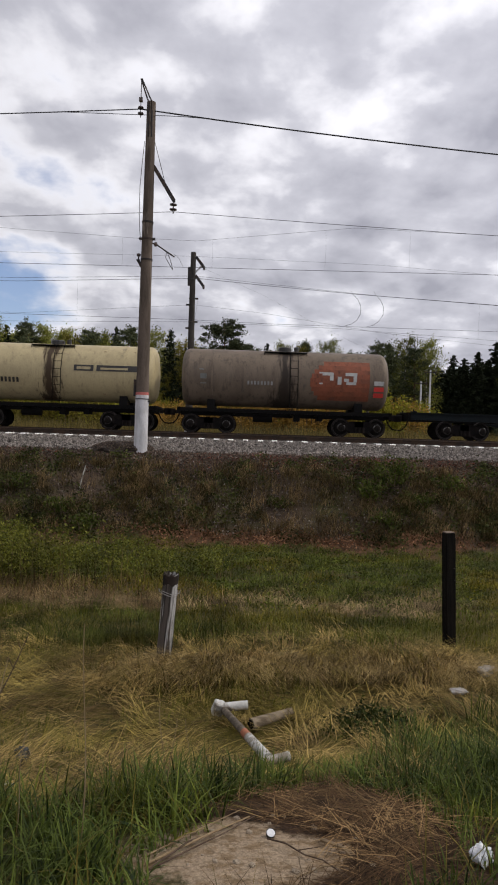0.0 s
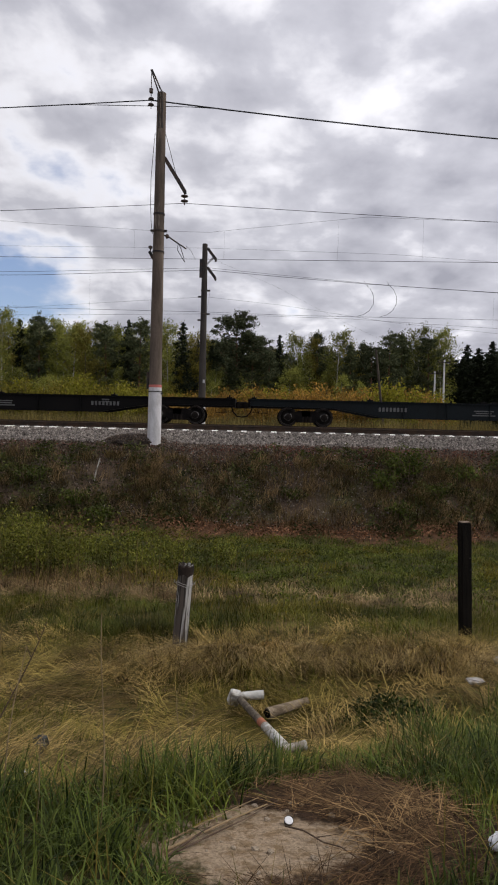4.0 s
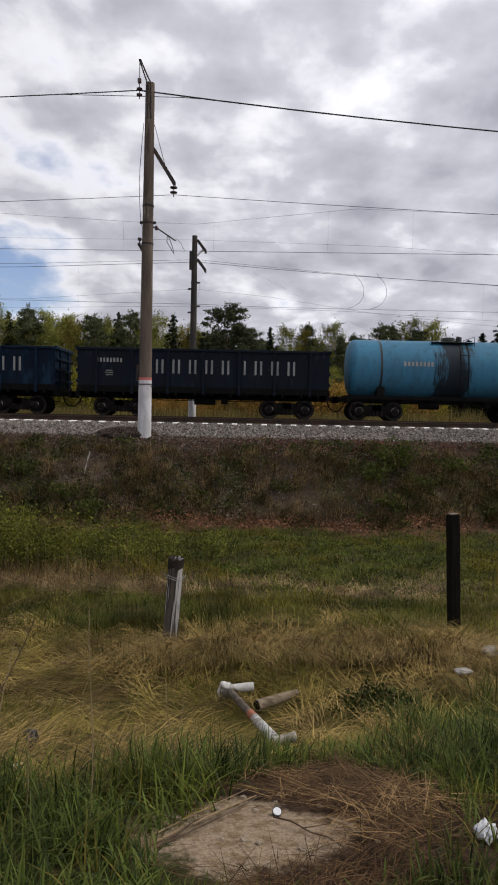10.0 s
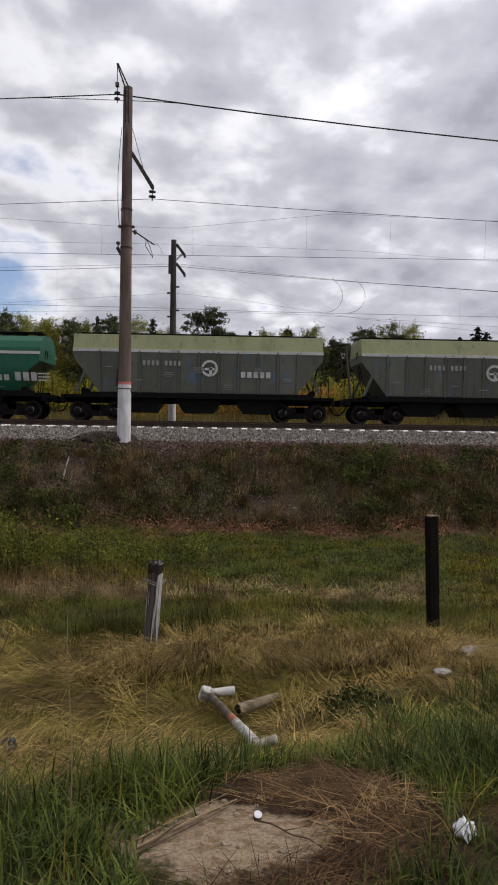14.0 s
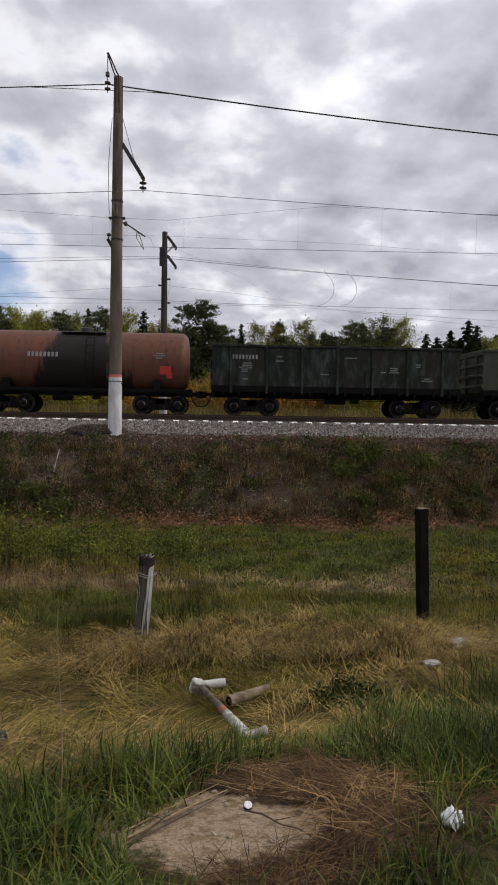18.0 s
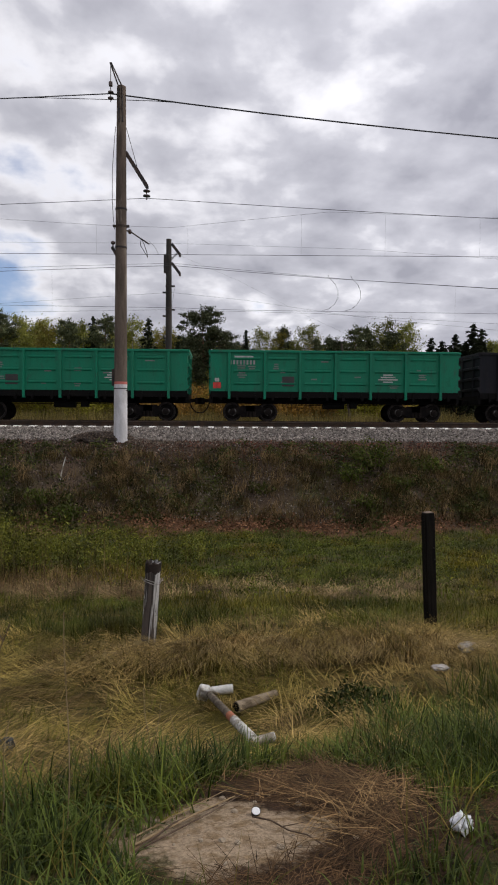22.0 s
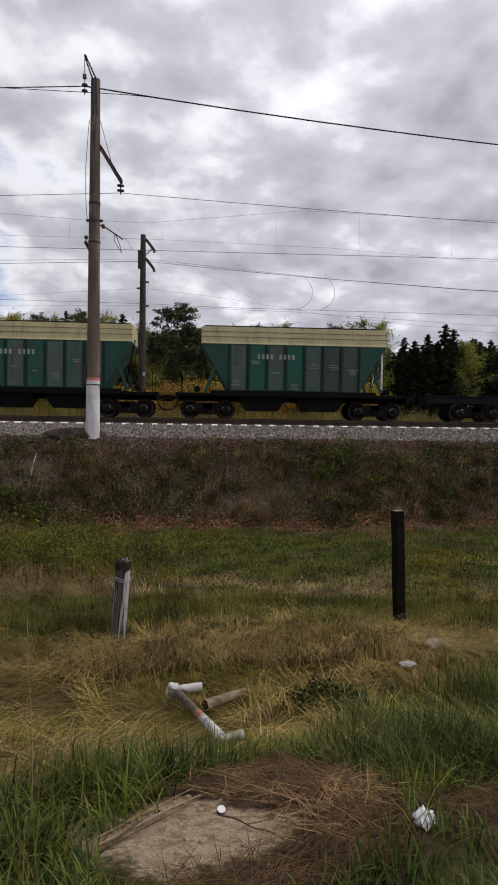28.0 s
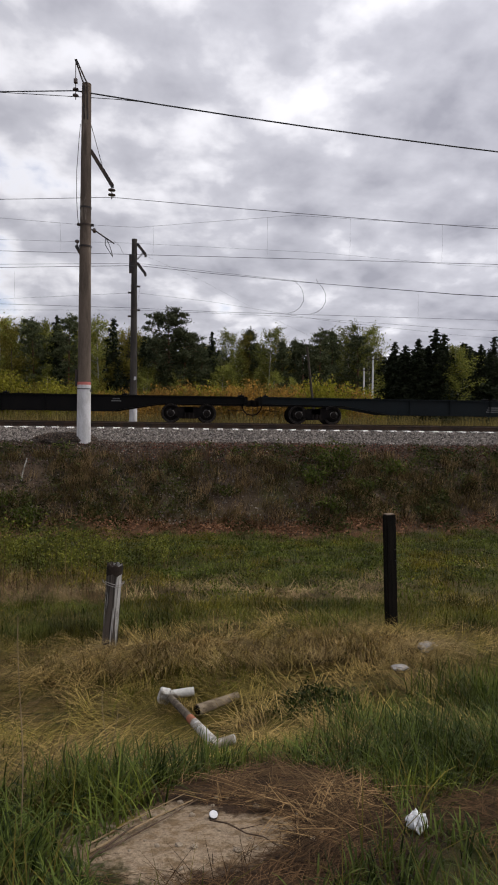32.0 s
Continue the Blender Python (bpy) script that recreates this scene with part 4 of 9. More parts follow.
P_DIM = paint("faded grey lettering paint", (0.13, 0.13, 0.13), 0.2)
P_CAP = material("greasy polished steel", (0.12, 0.115, 0.11), 0.2, 0.9, (0.06, 0.055, 0.05), scale=9, bump=0.05)
P_RED = paint("red diamond paint", (0.62, 0.06, 0.05), 0.05)
P_TAR = material("oil-stained steel", (0.018, 0.016, 0.015), 0.35, 0, (0.03, 0.026, 0.022), scale=1.5, stretch=(1.5, 1.5, 0.4), spec=0.5)
P_RUSTSTAIN = material("rust-stained cream steel", (0.05, 0.026, 0.013), 0.6, 0, (0.20, 0.12, 0.055), scale=2.4, stretch=(2, 2, 0.3))
P_TYRE = material("wheel steel", (0.018, 0.016, 0.015), 0.6, 0.2, (0.05, 0.04, 0.035), scale=6)
P_WHEEL = material("dusty wheel disc", (0.010, 0.009, 0.009), 0.85, 0, (0.02, 0.017, 0.015), scale=5, spec=0.05)
P_BOGIE = material("grimy cast steel", (0.009, 0.008, 0.008), 0.85, 0, (0.02, 0.016, 0.014), scale=3, spec=0.05)
P_STAKE = paint("weathered grey steel stakes", (0.075, 0.092, 0.078), 0.3, third=(0.03, 0.04, 0.03))


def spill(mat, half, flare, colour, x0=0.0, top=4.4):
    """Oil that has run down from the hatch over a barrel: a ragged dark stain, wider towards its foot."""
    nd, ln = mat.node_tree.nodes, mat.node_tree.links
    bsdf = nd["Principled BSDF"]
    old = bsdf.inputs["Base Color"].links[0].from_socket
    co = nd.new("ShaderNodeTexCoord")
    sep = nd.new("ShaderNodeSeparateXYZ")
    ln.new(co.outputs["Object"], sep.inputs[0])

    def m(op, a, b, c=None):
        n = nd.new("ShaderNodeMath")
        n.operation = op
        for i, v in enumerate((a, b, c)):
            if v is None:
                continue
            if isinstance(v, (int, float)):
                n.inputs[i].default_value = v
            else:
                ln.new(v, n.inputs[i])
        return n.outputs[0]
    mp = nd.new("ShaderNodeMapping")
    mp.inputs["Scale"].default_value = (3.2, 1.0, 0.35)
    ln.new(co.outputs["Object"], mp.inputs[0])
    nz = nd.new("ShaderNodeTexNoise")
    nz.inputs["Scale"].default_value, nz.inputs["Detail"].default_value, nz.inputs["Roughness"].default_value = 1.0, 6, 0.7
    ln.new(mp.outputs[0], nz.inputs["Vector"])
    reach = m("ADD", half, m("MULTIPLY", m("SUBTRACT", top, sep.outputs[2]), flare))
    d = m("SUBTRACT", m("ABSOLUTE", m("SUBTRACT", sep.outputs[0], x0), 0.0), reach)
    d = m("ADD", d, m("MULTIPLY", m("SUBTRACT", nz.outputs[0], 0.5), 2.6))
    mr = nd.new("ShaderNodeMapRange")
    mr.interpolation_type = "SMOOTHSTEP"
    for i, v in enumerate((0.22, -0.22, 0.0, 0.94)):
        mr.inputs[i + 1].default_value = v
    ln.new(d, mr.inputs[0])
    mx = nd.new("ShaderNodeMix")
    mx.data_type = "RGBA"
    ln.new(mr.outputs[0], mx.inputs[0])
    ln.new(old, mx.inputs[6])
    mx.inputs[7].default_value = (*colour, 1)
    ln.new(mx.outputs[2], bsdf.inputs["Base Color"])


spill(P_CREAM, 0.25, 0.10, (0.040, 0.022, 0.012))
spill(P_GREYTANK, 0.10, 0.22, (0.030, 0.022, 0.017))
spill(P_BLUETANK, 0.62, 0.10, (0.012, 0.014, 0.018))
spill(P_NAVY, 0.50, 0.20, (0.011, 0.011, 0.013))
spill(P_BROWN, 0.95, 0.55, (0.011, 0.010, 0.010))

SHARED = {}


def wheelset_meshes():
    if "wheel" not in SHARED:
        bm = bmesh.new()
        for s in (-1, 1):
            y = 0.72 * s
            prof = [(y - s * 0.03, 0.10), (y - s * 0.03, 0.507), (y - s * 0.0, 0.505), (y + s * 0.01, 0.478), (y + s * 0.10, 0.47), (y + s * 0.10, 0.40), (y + s * 0.05, 0.38), (y + s * 0.03, 0.17), (y + s * 0.11, 0.15), (y + s * 0.11, 0.08)]
            lathe(bm, prof, 28, "y")
        tube(bm, (0, -0.95, 0), (0, 0.95, 0), 0.085, n=12)
        SHARED["wheel"] = part("wheelset", bm, P_WHEEL, None, smooth=True)
        me = SHARED["wheel"].data
        me.materials.append(P_TYRE)
        for p in me.polygons:
            c = p.center
            if abs(c.y) > 0.73 and math.hypot(c.x, c.z) > 0.36:
                p.material_index = 1
        # side frame of a three-piece bogie with springs and axle boxes
        bm = bmesh.new()
        for s in (-1, 1):
            a, b = (0.96 * s, 1.10 * s) if s > 0 else (1.10 * s, 0.96 * s)
            prism(bm, [(-1.18, 0.36), (-1.18, 0.60), (-0.72, 0.68), (-0.42, 0.80), (0.42, 0.80), (0.72, 0.68), (1.18, 0.60), (1.18, 0.36), (0.72, 0.36), (0.55, 0.30), (0.40, 0.20), (-0.40, 0.20), (-0.55, 0.30), (-0.72, 0.36)], "y", a, b)
            for x in (-0.925, 0.925):
                lathe(bm, [(1.07 * s, 0.20), (1.12 * s, 0.20)], 14, "y", (x, 0, 0.475))
            for x in (-0.2, 0, 0.2):
                lathe(bm, [(0.22, 0.075), (0.5, 0.075)], 8, "z", (x, 1.13 * s, 0))
        box(bm, -0.22, 0.22, -1.1, 1.1, 0.5, 0.78)
        SHARED["frame"] = part("bogie", bm, P_BOGIE, None)
        bm = bmesh.new()
        lathe(bm, [(-1.12, 0.205), (-1.14, 0.205), (-1.175, 0.165), (-1.18, 0.13), (-1.20, 0.10), (-1.205, 0.02)], 20, "y")
        SHARED["cap"] = part("axle_cap", bm, P_CAP, None, smooth=True)
        cm = SHARED["cap"].data
        cm.materials.append(P_BOGIE)
        for p in cm.polygons:
            if math.hypot(p.center.x, p.center.z) < 0.155 or p.center.y > -1.125:
                p.material_index = 1
        for o in SHARED.values():
            me = o.data
            bpy.data.objects.remove(o)
            me.use_fake_user = True
        SHARED.update({"wheel": bpy.data.meshes["wheelset"], "frame": bpy.data.meshes["bogie"], "cap": bpy.data.meshes["axle_cap"]})
    return SHARED


WHEELS = []     # every wheelset with its wagon's place in the train


def add_bogies(wagon, pivot):
    sh = wheelset_meshes()
    for s in (-1, 1):
        bogie = piece("bogie", sh["frame"], wagon, (s * pivot, 0, 0))
        for x in (-0.925, 0.925):
            ws = piece("wheelset", sh["wheel"], bogie, (x, 0, 0.475))
            piece("axle_cap", sh["cap"], bogie, (x, 0, 0.475))
            piece("axle_cap", sh["cap"], bogie, (x, 0, 0.475), (0, 0, math.pi))
            WHEELS.append((ws, wagon, x, s * pivot))


def add_couplers(wagon, half):
    for s in (-1, 1):
        bm = bmesh.new()
        box(bm, *sorted((s * (half - 0.95), s * (half - 0.18))), -0.09, 0.09, 0.97, 1.15)
        bbox(bm, *sorted((s * (half - 0.28), s * (half + 0.10))), -0.2, 0.2, 0.88, 1.22, 0.04)
        part("coupler", bm, P_BOGIE, wagon, "automatic coupler head")
        bm = bmesh.new()
        path_tube(bm, [(s * (half - 0.55), -0.35, 1.0), (s * (half - 0.42), -0.36, 0.66), (s * (half - 0.22), -0.36, 0.45), (s * (half + 0.02), -0.36, 0.42)], 0.035, 6)
        part("air_hose", bm, P_BOGIE, wagon, "black rubber air hose")
        bm = bmesh.new()
        path_tube(bm, [(s * (half - 0.85), -0.9, 0.98), (s * (half - 0.85), -0.95, 0.66), (s * (half - 0.5), -0.95, 0.66)], 0.016, 5)
        part("release_lever", bm, P_BOGIE, wagon, "bent coupler release lever")


def bars(wagon, marks, y, mat=None, name="marking", label="white painted marking", curve=None):
    """Painted marks as thin plates: (x, z, width, height)."""
    for x, z, w, h in marks:
        bm = bmesh.new()
        yy = y if curve is None else curve(z)
        y2 = y if curve is None else curve(z + h)
        p = [(x - w / 2, yy, z), (x + w / 2, yy, z), (x + w / 2, y2, z + h), (x - w / 2, y2, z + h)]
        f = [bm.verts.new(q) for q in p]
        b = [bm.verts.new((q[0], q[1] + 0.02, q[2])) for q in p]
        bm.faces.new(f)
        bm.faces.new(b[::-1])
        for i in range(4):
            bm.faces.new((f[i], f[(i + 1) % 4], b[(i + 1) % 4], b[i]))
        part(name, bm, mat or {"number_bar": P_NUMBER, "small_print": P_PRINT}.get(name, P_WHITE), wagon, label)


def disc_mark(wagon, x, z, r, y, mat, name, label, a0=0.0, a1=360.0, inner=0.0, curve=None):
    """A flat painted disc, ring or crescent."""
    bm = bmesh.new()
    n = 28
    pts_o = [(x + r * math.cos(radians(a0 + (a1 - a0) * i / n)), z + r * math.sin(radians(a0 + (a1 - a0) * i / n))) for i in range(n + 1)]
    if inner:
        pts_i = [(x + inner * math.cos(radians(a0 + (a1 - a0) * i / n)), z + inner * math.sin(radians(a0 + (a1 - a0) * i / n))) for i in range(n + 1)]
    else:
        pts_i = [(x, z)] * (n + 1)
    fy = (lambda zz: y) if curve is None else curve
    for i in range(n):
        q = [pts_o[i], pts_o[i + 1], pts_i[i + 1], pts_i[i]]
        v = [bm.verts.new((u, fy(w), w)) for u, w in (q if inner else q[:3])]
        bm.faces.new(v)
    bmesh.ops.remove_doubles(bm, verts=bm.verts[:], dist=1e-5)
    ex = bmesh.ops.extrude_face_region(bm, geom=bm.faces[:])
    for v in [g for g in ex["geom"] if isinstance(g, bmesh.types.BMVert)]:
        v.co.y += 0.015
    part(name, bm, mat, wagon, label)


def number_marks(x, z, n=8, h=0.24, w=0.13, gap=0.055):
    """Bars in place of a wagon number."""
    return [(x + i * (w + gap) * 0.92, z + 0.1 * h, w * 0.72, h * 0.82) for i in range(n)]


def small_print(x, z, rows, width, rng):
    out = []
    for i in range(rows):
        w = width * rng.uniform(0.5, 1.0)
        out.append((x, z - i * 0.11, w, 0.055))
    return out


def tank_wagon(name, label, group, shell, ends=None, rim=None, radius=1.5, length=10.75, extra=None, centre=2.92, lower=None):
    w = thing(name, (0, 0, RAIL), label, "tank wagon", group)
    hl, R = length / 2, radius

    def end_prof(a0, a1, k=10):
        return [(hl - 0.42 + 0.42 * math.sin(t), R * (1 - 0.16 * (1 - math.cos(t))) if t < 1.0 else R * 0.93 * math.cos((t - 1.0) / (math.pi / 2 - 1.0) * math.pi / 2 * 0.98)) for t in [a0 + (a1 - a0) * i / k for i in range(k + 1)]]
    pr = [(hl - 0.40, R), (hl - 0.30, R * 0.985), (hl - 0.16, R * 0.93), (hl - 0.06, R * 0.80), (hl - 0.01, R * 0.55), (hl, 0.05)]
    bm = bmesh.new()
    lathe(bm, [(-hl + 0.42, R), (-hl + 1.7, R), (-0.9, R), (0.9, R), (hl - 1.7, R), (hl - 0.42, R)], 48, "x", (0, 0, centre))
    part("barrel", bm, shell, w, smooth=True)
    for s in (-1, 1):
        bm = bmesh.new()
        lathe(bm, [(s * (hl - 0.42), R - 0.002)] + [(s * a, b) for a, b in pr], 48, "x", (0, 0, centre))
        part("end_cap", bm, ends or shell, w, smooth=True)
        if rim:
            bm = bmesh.new()
            lathe(bm, [(s * (hl - 0.64), R + 0.004), (s * (hl - 0.64), R + 0.01), (s * (hl - 0.40), R + 0.01), (s * (hl - 0.28), R * 0.985), (s * (hl - 0.28), R * 0.95)], 48, "x", (0, 0, centre))
            part("rim", bm, rim, w, "white painted rim of the barrel", smooth=True)
    # hatch, walkway and ladders
    bm = bmesh.new()
    lathe(bm, [(centre + R - 0.05, 0.35), (centre + R + 0.16, 0.35), (centre + R + 0.2, 0.30)], 20, "z")
    lathe(bm, [(centre + R - 0.05, 0.12), (centre + R + 0.24, 0.12)], 12, "z", (0.6, 0, 0))
    part("hatch", bm, P_TAR, w, "round loading hatch")
    bm = bmesh.new()
    box(bm, -1.1, 1.1, -0.9, -0.45, centre + R - 0.16, centre + R - 0.12)
    box(bm, -1.1, 1.1, 0.45, 0.9, centre + R - 0.16, centre + R - 0.12)
    for x in (-1.1, 1.1):
        for y in (-0.9, 0.9):
            tube(bm, (x, y, centre + R - 0.3), (x, y, centre + R + 0.18), 0.015, n=5)
        tube(bm, (x, -0.9, centre + R + 0.18), (x, 0.9, centre + R + 0.18), 0.013, n=5)
    part("walkway", bm, P_FRAME, w, "narrow walkway with a low rail by the hatch")
    for s in (-1, 1):
        bm = bmesh.new()
        y = s * (R + 0.12)
        for x in (0.22, 0.62):
            path_tube(bm, [(x, s * 0.9, centre + R - 0.14), (x, y * 0.86, centre + 0.9), (x, y, centre), (x, y, 1.2)], 0.02, 5)
        for i in range(7):
            z = 1.4 + i * 0.4
            yy = s * (math.sqrt(max(0.3, (R + 0.12) ** 2 - max(0, z - centre) ** 2)))
            tube(bm, (0.22, yy, z), (0.62, yy, z), 0.013, n=5)
        part("ladder", bm, P_FRAME, w, "steel side ladder")
    for x in (-hl + 1.6, hl - 1.6):
        bm = bmesh.new()
        lathe(bm, [(x - 0.05, R + 0.003), (x - 0.05, R + 0.016), (x + 0.05, R + 0.016), (x + 0.05, R + 0.003)], 48, "x", (0, 0, centre))
        part("strap", bm, lower or shell, w, "steel hold-down strap", smooth=True)
        for s in (-1, 1):
            bm = bmesh.new()
            prism(bm, [(s * 0.5, 1.2), (s * 1.40, 1.2), (s * 1.32, 1.72), (s * 0.95, 1.55), (s * 0.5, 1.5)], "x", x - 0.2, x + 0.2)
            part("saddle", bm, P_FRAME, w, "saddle under the barrel")
    bm = bmesh.new()
    box(bm, -5.4, 5.4, -0.3, 0.3, 0.9, 1.25)
    for s in (-1, 1):
        box(bm, *sorted((s * 5.35, s * 5.5)), -1.5, 1.5, 0.95, 1.28)
        box(bm, -5.4, 5.4, *sorted((s * 1.36, s * 1.5)), 1.08, 1.26)
        for x in (-2.6, -1.2, 0.4, 1.6):
            box(bm, x - 0.05, x + 0.05, *sorted((s * 0.3, s * 1.4)), 1.0, 1.2)
    lathe(bm, [(-1.6, 0.2), (-0.6, 0.2)], 12, "x", (0, -0.6, 0.82))
    box(bm, 0.5, 0.8, -1.2, -0.5, 0.7, 1.0)
    box(bm, 1.7, 2.0, -1.1, -0.4, 0.75, 1.0)
    part("underframe", bm, P_FRAME, w, "black centre sill and side sills")
    add_couplers(w, 6.01)
    add_bogies(w, 3.9)
    cv = lambda z: -math.sqrt(max(0.01, (R + 0.02) ** 2 - (z - 3.02) ** 2)) - 0.004
    if extra:
        before = set(w.children)
        extra(w, cv)
        for o in w.children:    # the painted marks sit as high as the barrel
            if o not in before:
                o.location.z += centre - 3.02
    return w


def gondola(name, label, group, col, posts=7, top=3.57, marks=None, ribs=2, seed=1, bottom=1.36, half=6.38, end_col=None, prints=3):
    """An open goods wagon: framed panels between posts, with a top rim and a floor."""
    w = thing(name, (0, 0, RAIL), label, "gondola wagon", group)
    rng = random.Random(seed)
    W = 1.55
    xs = [-half + 0.06] + [(-half + 0.95) + (2 * half - 1.9) * i / (posts - 1) for i in range(posts)] + [half - 0.06]
    panels = {}
    for s in (-1, 1):
        for a, b in zip(xs, xs[1:]):
            key = (s, round(b - a, 2))
            if key not in panels:
                bm = bmesh.new()
                L = b - a
                y = W * s
                z0, z1 = bottom + 0.02, top - 0.06
                box(bm, -L / 2, L / 2, *sorted((y - s * 0.05, y - s * 0.01)), z0, z1)
                k = ribs + 1
                for i in range(k if L > 1.2 else 0):    # pressed ribs stop short of the posts
                    z = z0 + (z1 - z0) * (i + 0.85) / (k + 0.35)
                    prism(bm, [(y - s * 0.02, z - 0.085), (y + s * 0.05, z - 0.03), (y + s * 0.05, z + 0.015), (y - s * 0.02, z + 0.06)], "x", -L / 2 + 0.24, L / 2 - 0.24)
                o = part("side_panel", bm, col, w, "ribbed steel side panel")
                o.location.x = (a + b) / 2
                panels[key] = o.data
            else:
                piece("side_panel", panels[key], w, ((a + b) / 2, 0, 0), label="ribbed steel side panel")
        post_me = None
        for x in xs[1:-1]:
            if post_me is None:
                bm = bmesh.new()
                y = W * s
                prism(bm, [(-0.075, y - s * 0.02), (-0.06, y + s * 0.135), (0.06, y + s * 0.135), (0.075, y - s * 0.02)], "z", bottom - 0.24, top - 0.07)
                o = part("post", bm, col, w, "pressed steel side post")
                o.location.x = x
                post_me = o.data
            else:
                piece("post", post_me, w, (x, 0, 0), label="pressed steel side post")
        bm = bmesh.new()
        bbox(bm, -half, half, *sorted((s * (W - 0.07), s * (W + 0.09))), top - 0.09, top + 0.03, 0.015)
        part("top_rim", bm, col, w, "top rim of the wagon side")
        bm = bmesh.new()
        box(bm, -half, half, *sorted((s * (W - 0.08), s * (W + 0.05))), bottom - 0.16, bottom + 0.15)
        for x in xs[1:-1]:
            for d in (-0.42, 0.42):
                box(bm, x + d - 0.06, x + d + 0.06, *sorted((s * (W + 0.02), s * (W + 0.09))), bottom - 0.30, bottom + 0.14)
        part("side_sill", bm, P_FRAME, w, "black lower side sill with hatch hinges")
        bm = bmesh.new()
        e = s * half
        prof = [(e - s * 0.06, bottom), (e, bottom)]
        for i in range(4):
            z = bottom + 0.35 + i * 0.56
            prof += [(e, z - 0.10), (e + s * 0.09, z - 0.05), (e + s * 0.09, z + 0.05), (e, z + 0.10)]
        prof += [(e, top), (e - s * 0.06, top)]
        prism(bm, prof, "y", -W, W)
        part("end_wall", bm, end_col or col, w, "ribbed end wall")
        for y in (-0.75, 0.75):
            bm = bmesh.new()
            box(bm, *sorted((e, e + s * 0.10)), y - 0.07, y + 0.07, bottom, top - 0.1)
            part("end_post", bm, end_col or col, w, "upright post of the end wall")
        bm = bmesh.new()
        box(bm, *sorted((e - s * 0.05, e + s * 0.10)), -W - 0.06, W + 0.06, top - 0.1, top + 0.03)
        part("end_rim", bm, end_col or col, w, "top rim of the end wall")
        bm = bmesh.new()
        for i in range(5):
            z = bottom + 0.1 + i * 0.42
            tube(bm, (e + s * 0.05, -W - 0.02, z), (e + s * 0.05, -W + 0.42, z), 0.014, n=5)
        part("ladder", bm, P_FRAME, w, "small corner ladder")
    bm = bmesh.new()
    box(bm, -half + 0.05, half - 0.05, -W + 0.05, W - 0.05, bottom - 0.04, bottom + 0.02)
    part("floor", bm, P_SOOT, w, "dirty steel floor")
    bm = bmesh.new()
    box(bm, -half, half, -0.28, 0.28, 0.92, bottom - 0.04)
    for x in [xs[i] for i in range(1, len(xs) - 1)]:
        prism(bm, [(-1.5, bottom - 0.06), (1.5, bottom - 0.06), (0.35, 0.98), (-0.35, 0.98)], "x", x - 0.06, x + 0.06)
    for s in (-1, 1):
        box(bm, *sorted((s * (half - 0.1), s * (half + 0.06))), -1.52, 1.52, 0.95, bottom + 0.02)
    lathe(bm, [(-0.5, 0.17), (0.6, 0.17)], 10, "x", (0, -0.7, 0.80))
    box(bm, 0.9, 1.25, -1.0, -0.5, 0.68, 0.95)
    tube(bm, (-4.2, -0.9, 0.92), (4.2, -0.9, 0.92), 0.03, n=5)
    tube(bm, (-2.5, -0.6, 0.85), (3.5, -0.6, 0.85), 0.02, n=5)
    part("underframe", bm, P_FRAME, w, "black underframe with brake gear")
    add_couplers(w, 6.98)
    add_bogies(w, 4.325)
    fy = -W - 0.008
    m = number_marks(-half + 0.98 + rng.uniform(0, 0.1), top - 0.72, 8, 0.25, 0.13)
    bars(w, m[:8], fy, name="number_bar", label="bar of white painted number")
    pr = []
    for k, x in enumerate([(a + b) / 2 for a, b in zip(xs[1:-2], xs[2:-1])]):
        for q in range(rng.randint(1, prints) if prints > 1 else 0):
            pr += small_print(x + rng.uniform(-0.35, 0.35), bottom + rng.uniform(0.4, top - bottom - 0.55), rng.randint(1, 3), rng.uniform(0.3, 0.7), rng)
    pr += small_print(-half + 1.6, top - 1.15, 3, 0.6, rng)
    bars(w, pr, fy, name="small_print", label="row of small white print")
    if marks:
        marks(w, fy - 0.004, xs, top, bottom)
    return w


def bulge(z, z_bot, z_eave, wide=1.56):
    """Half the width of a round-sided hopper at a height: drawn in towards its foot."""
    t = max(0.0, (z - z_bot) / (z_eave - z_bot))
    return wide * (0.66 + 0.34 * math.sin(math.pi / 2 * min(1.0, t / 0.66)))


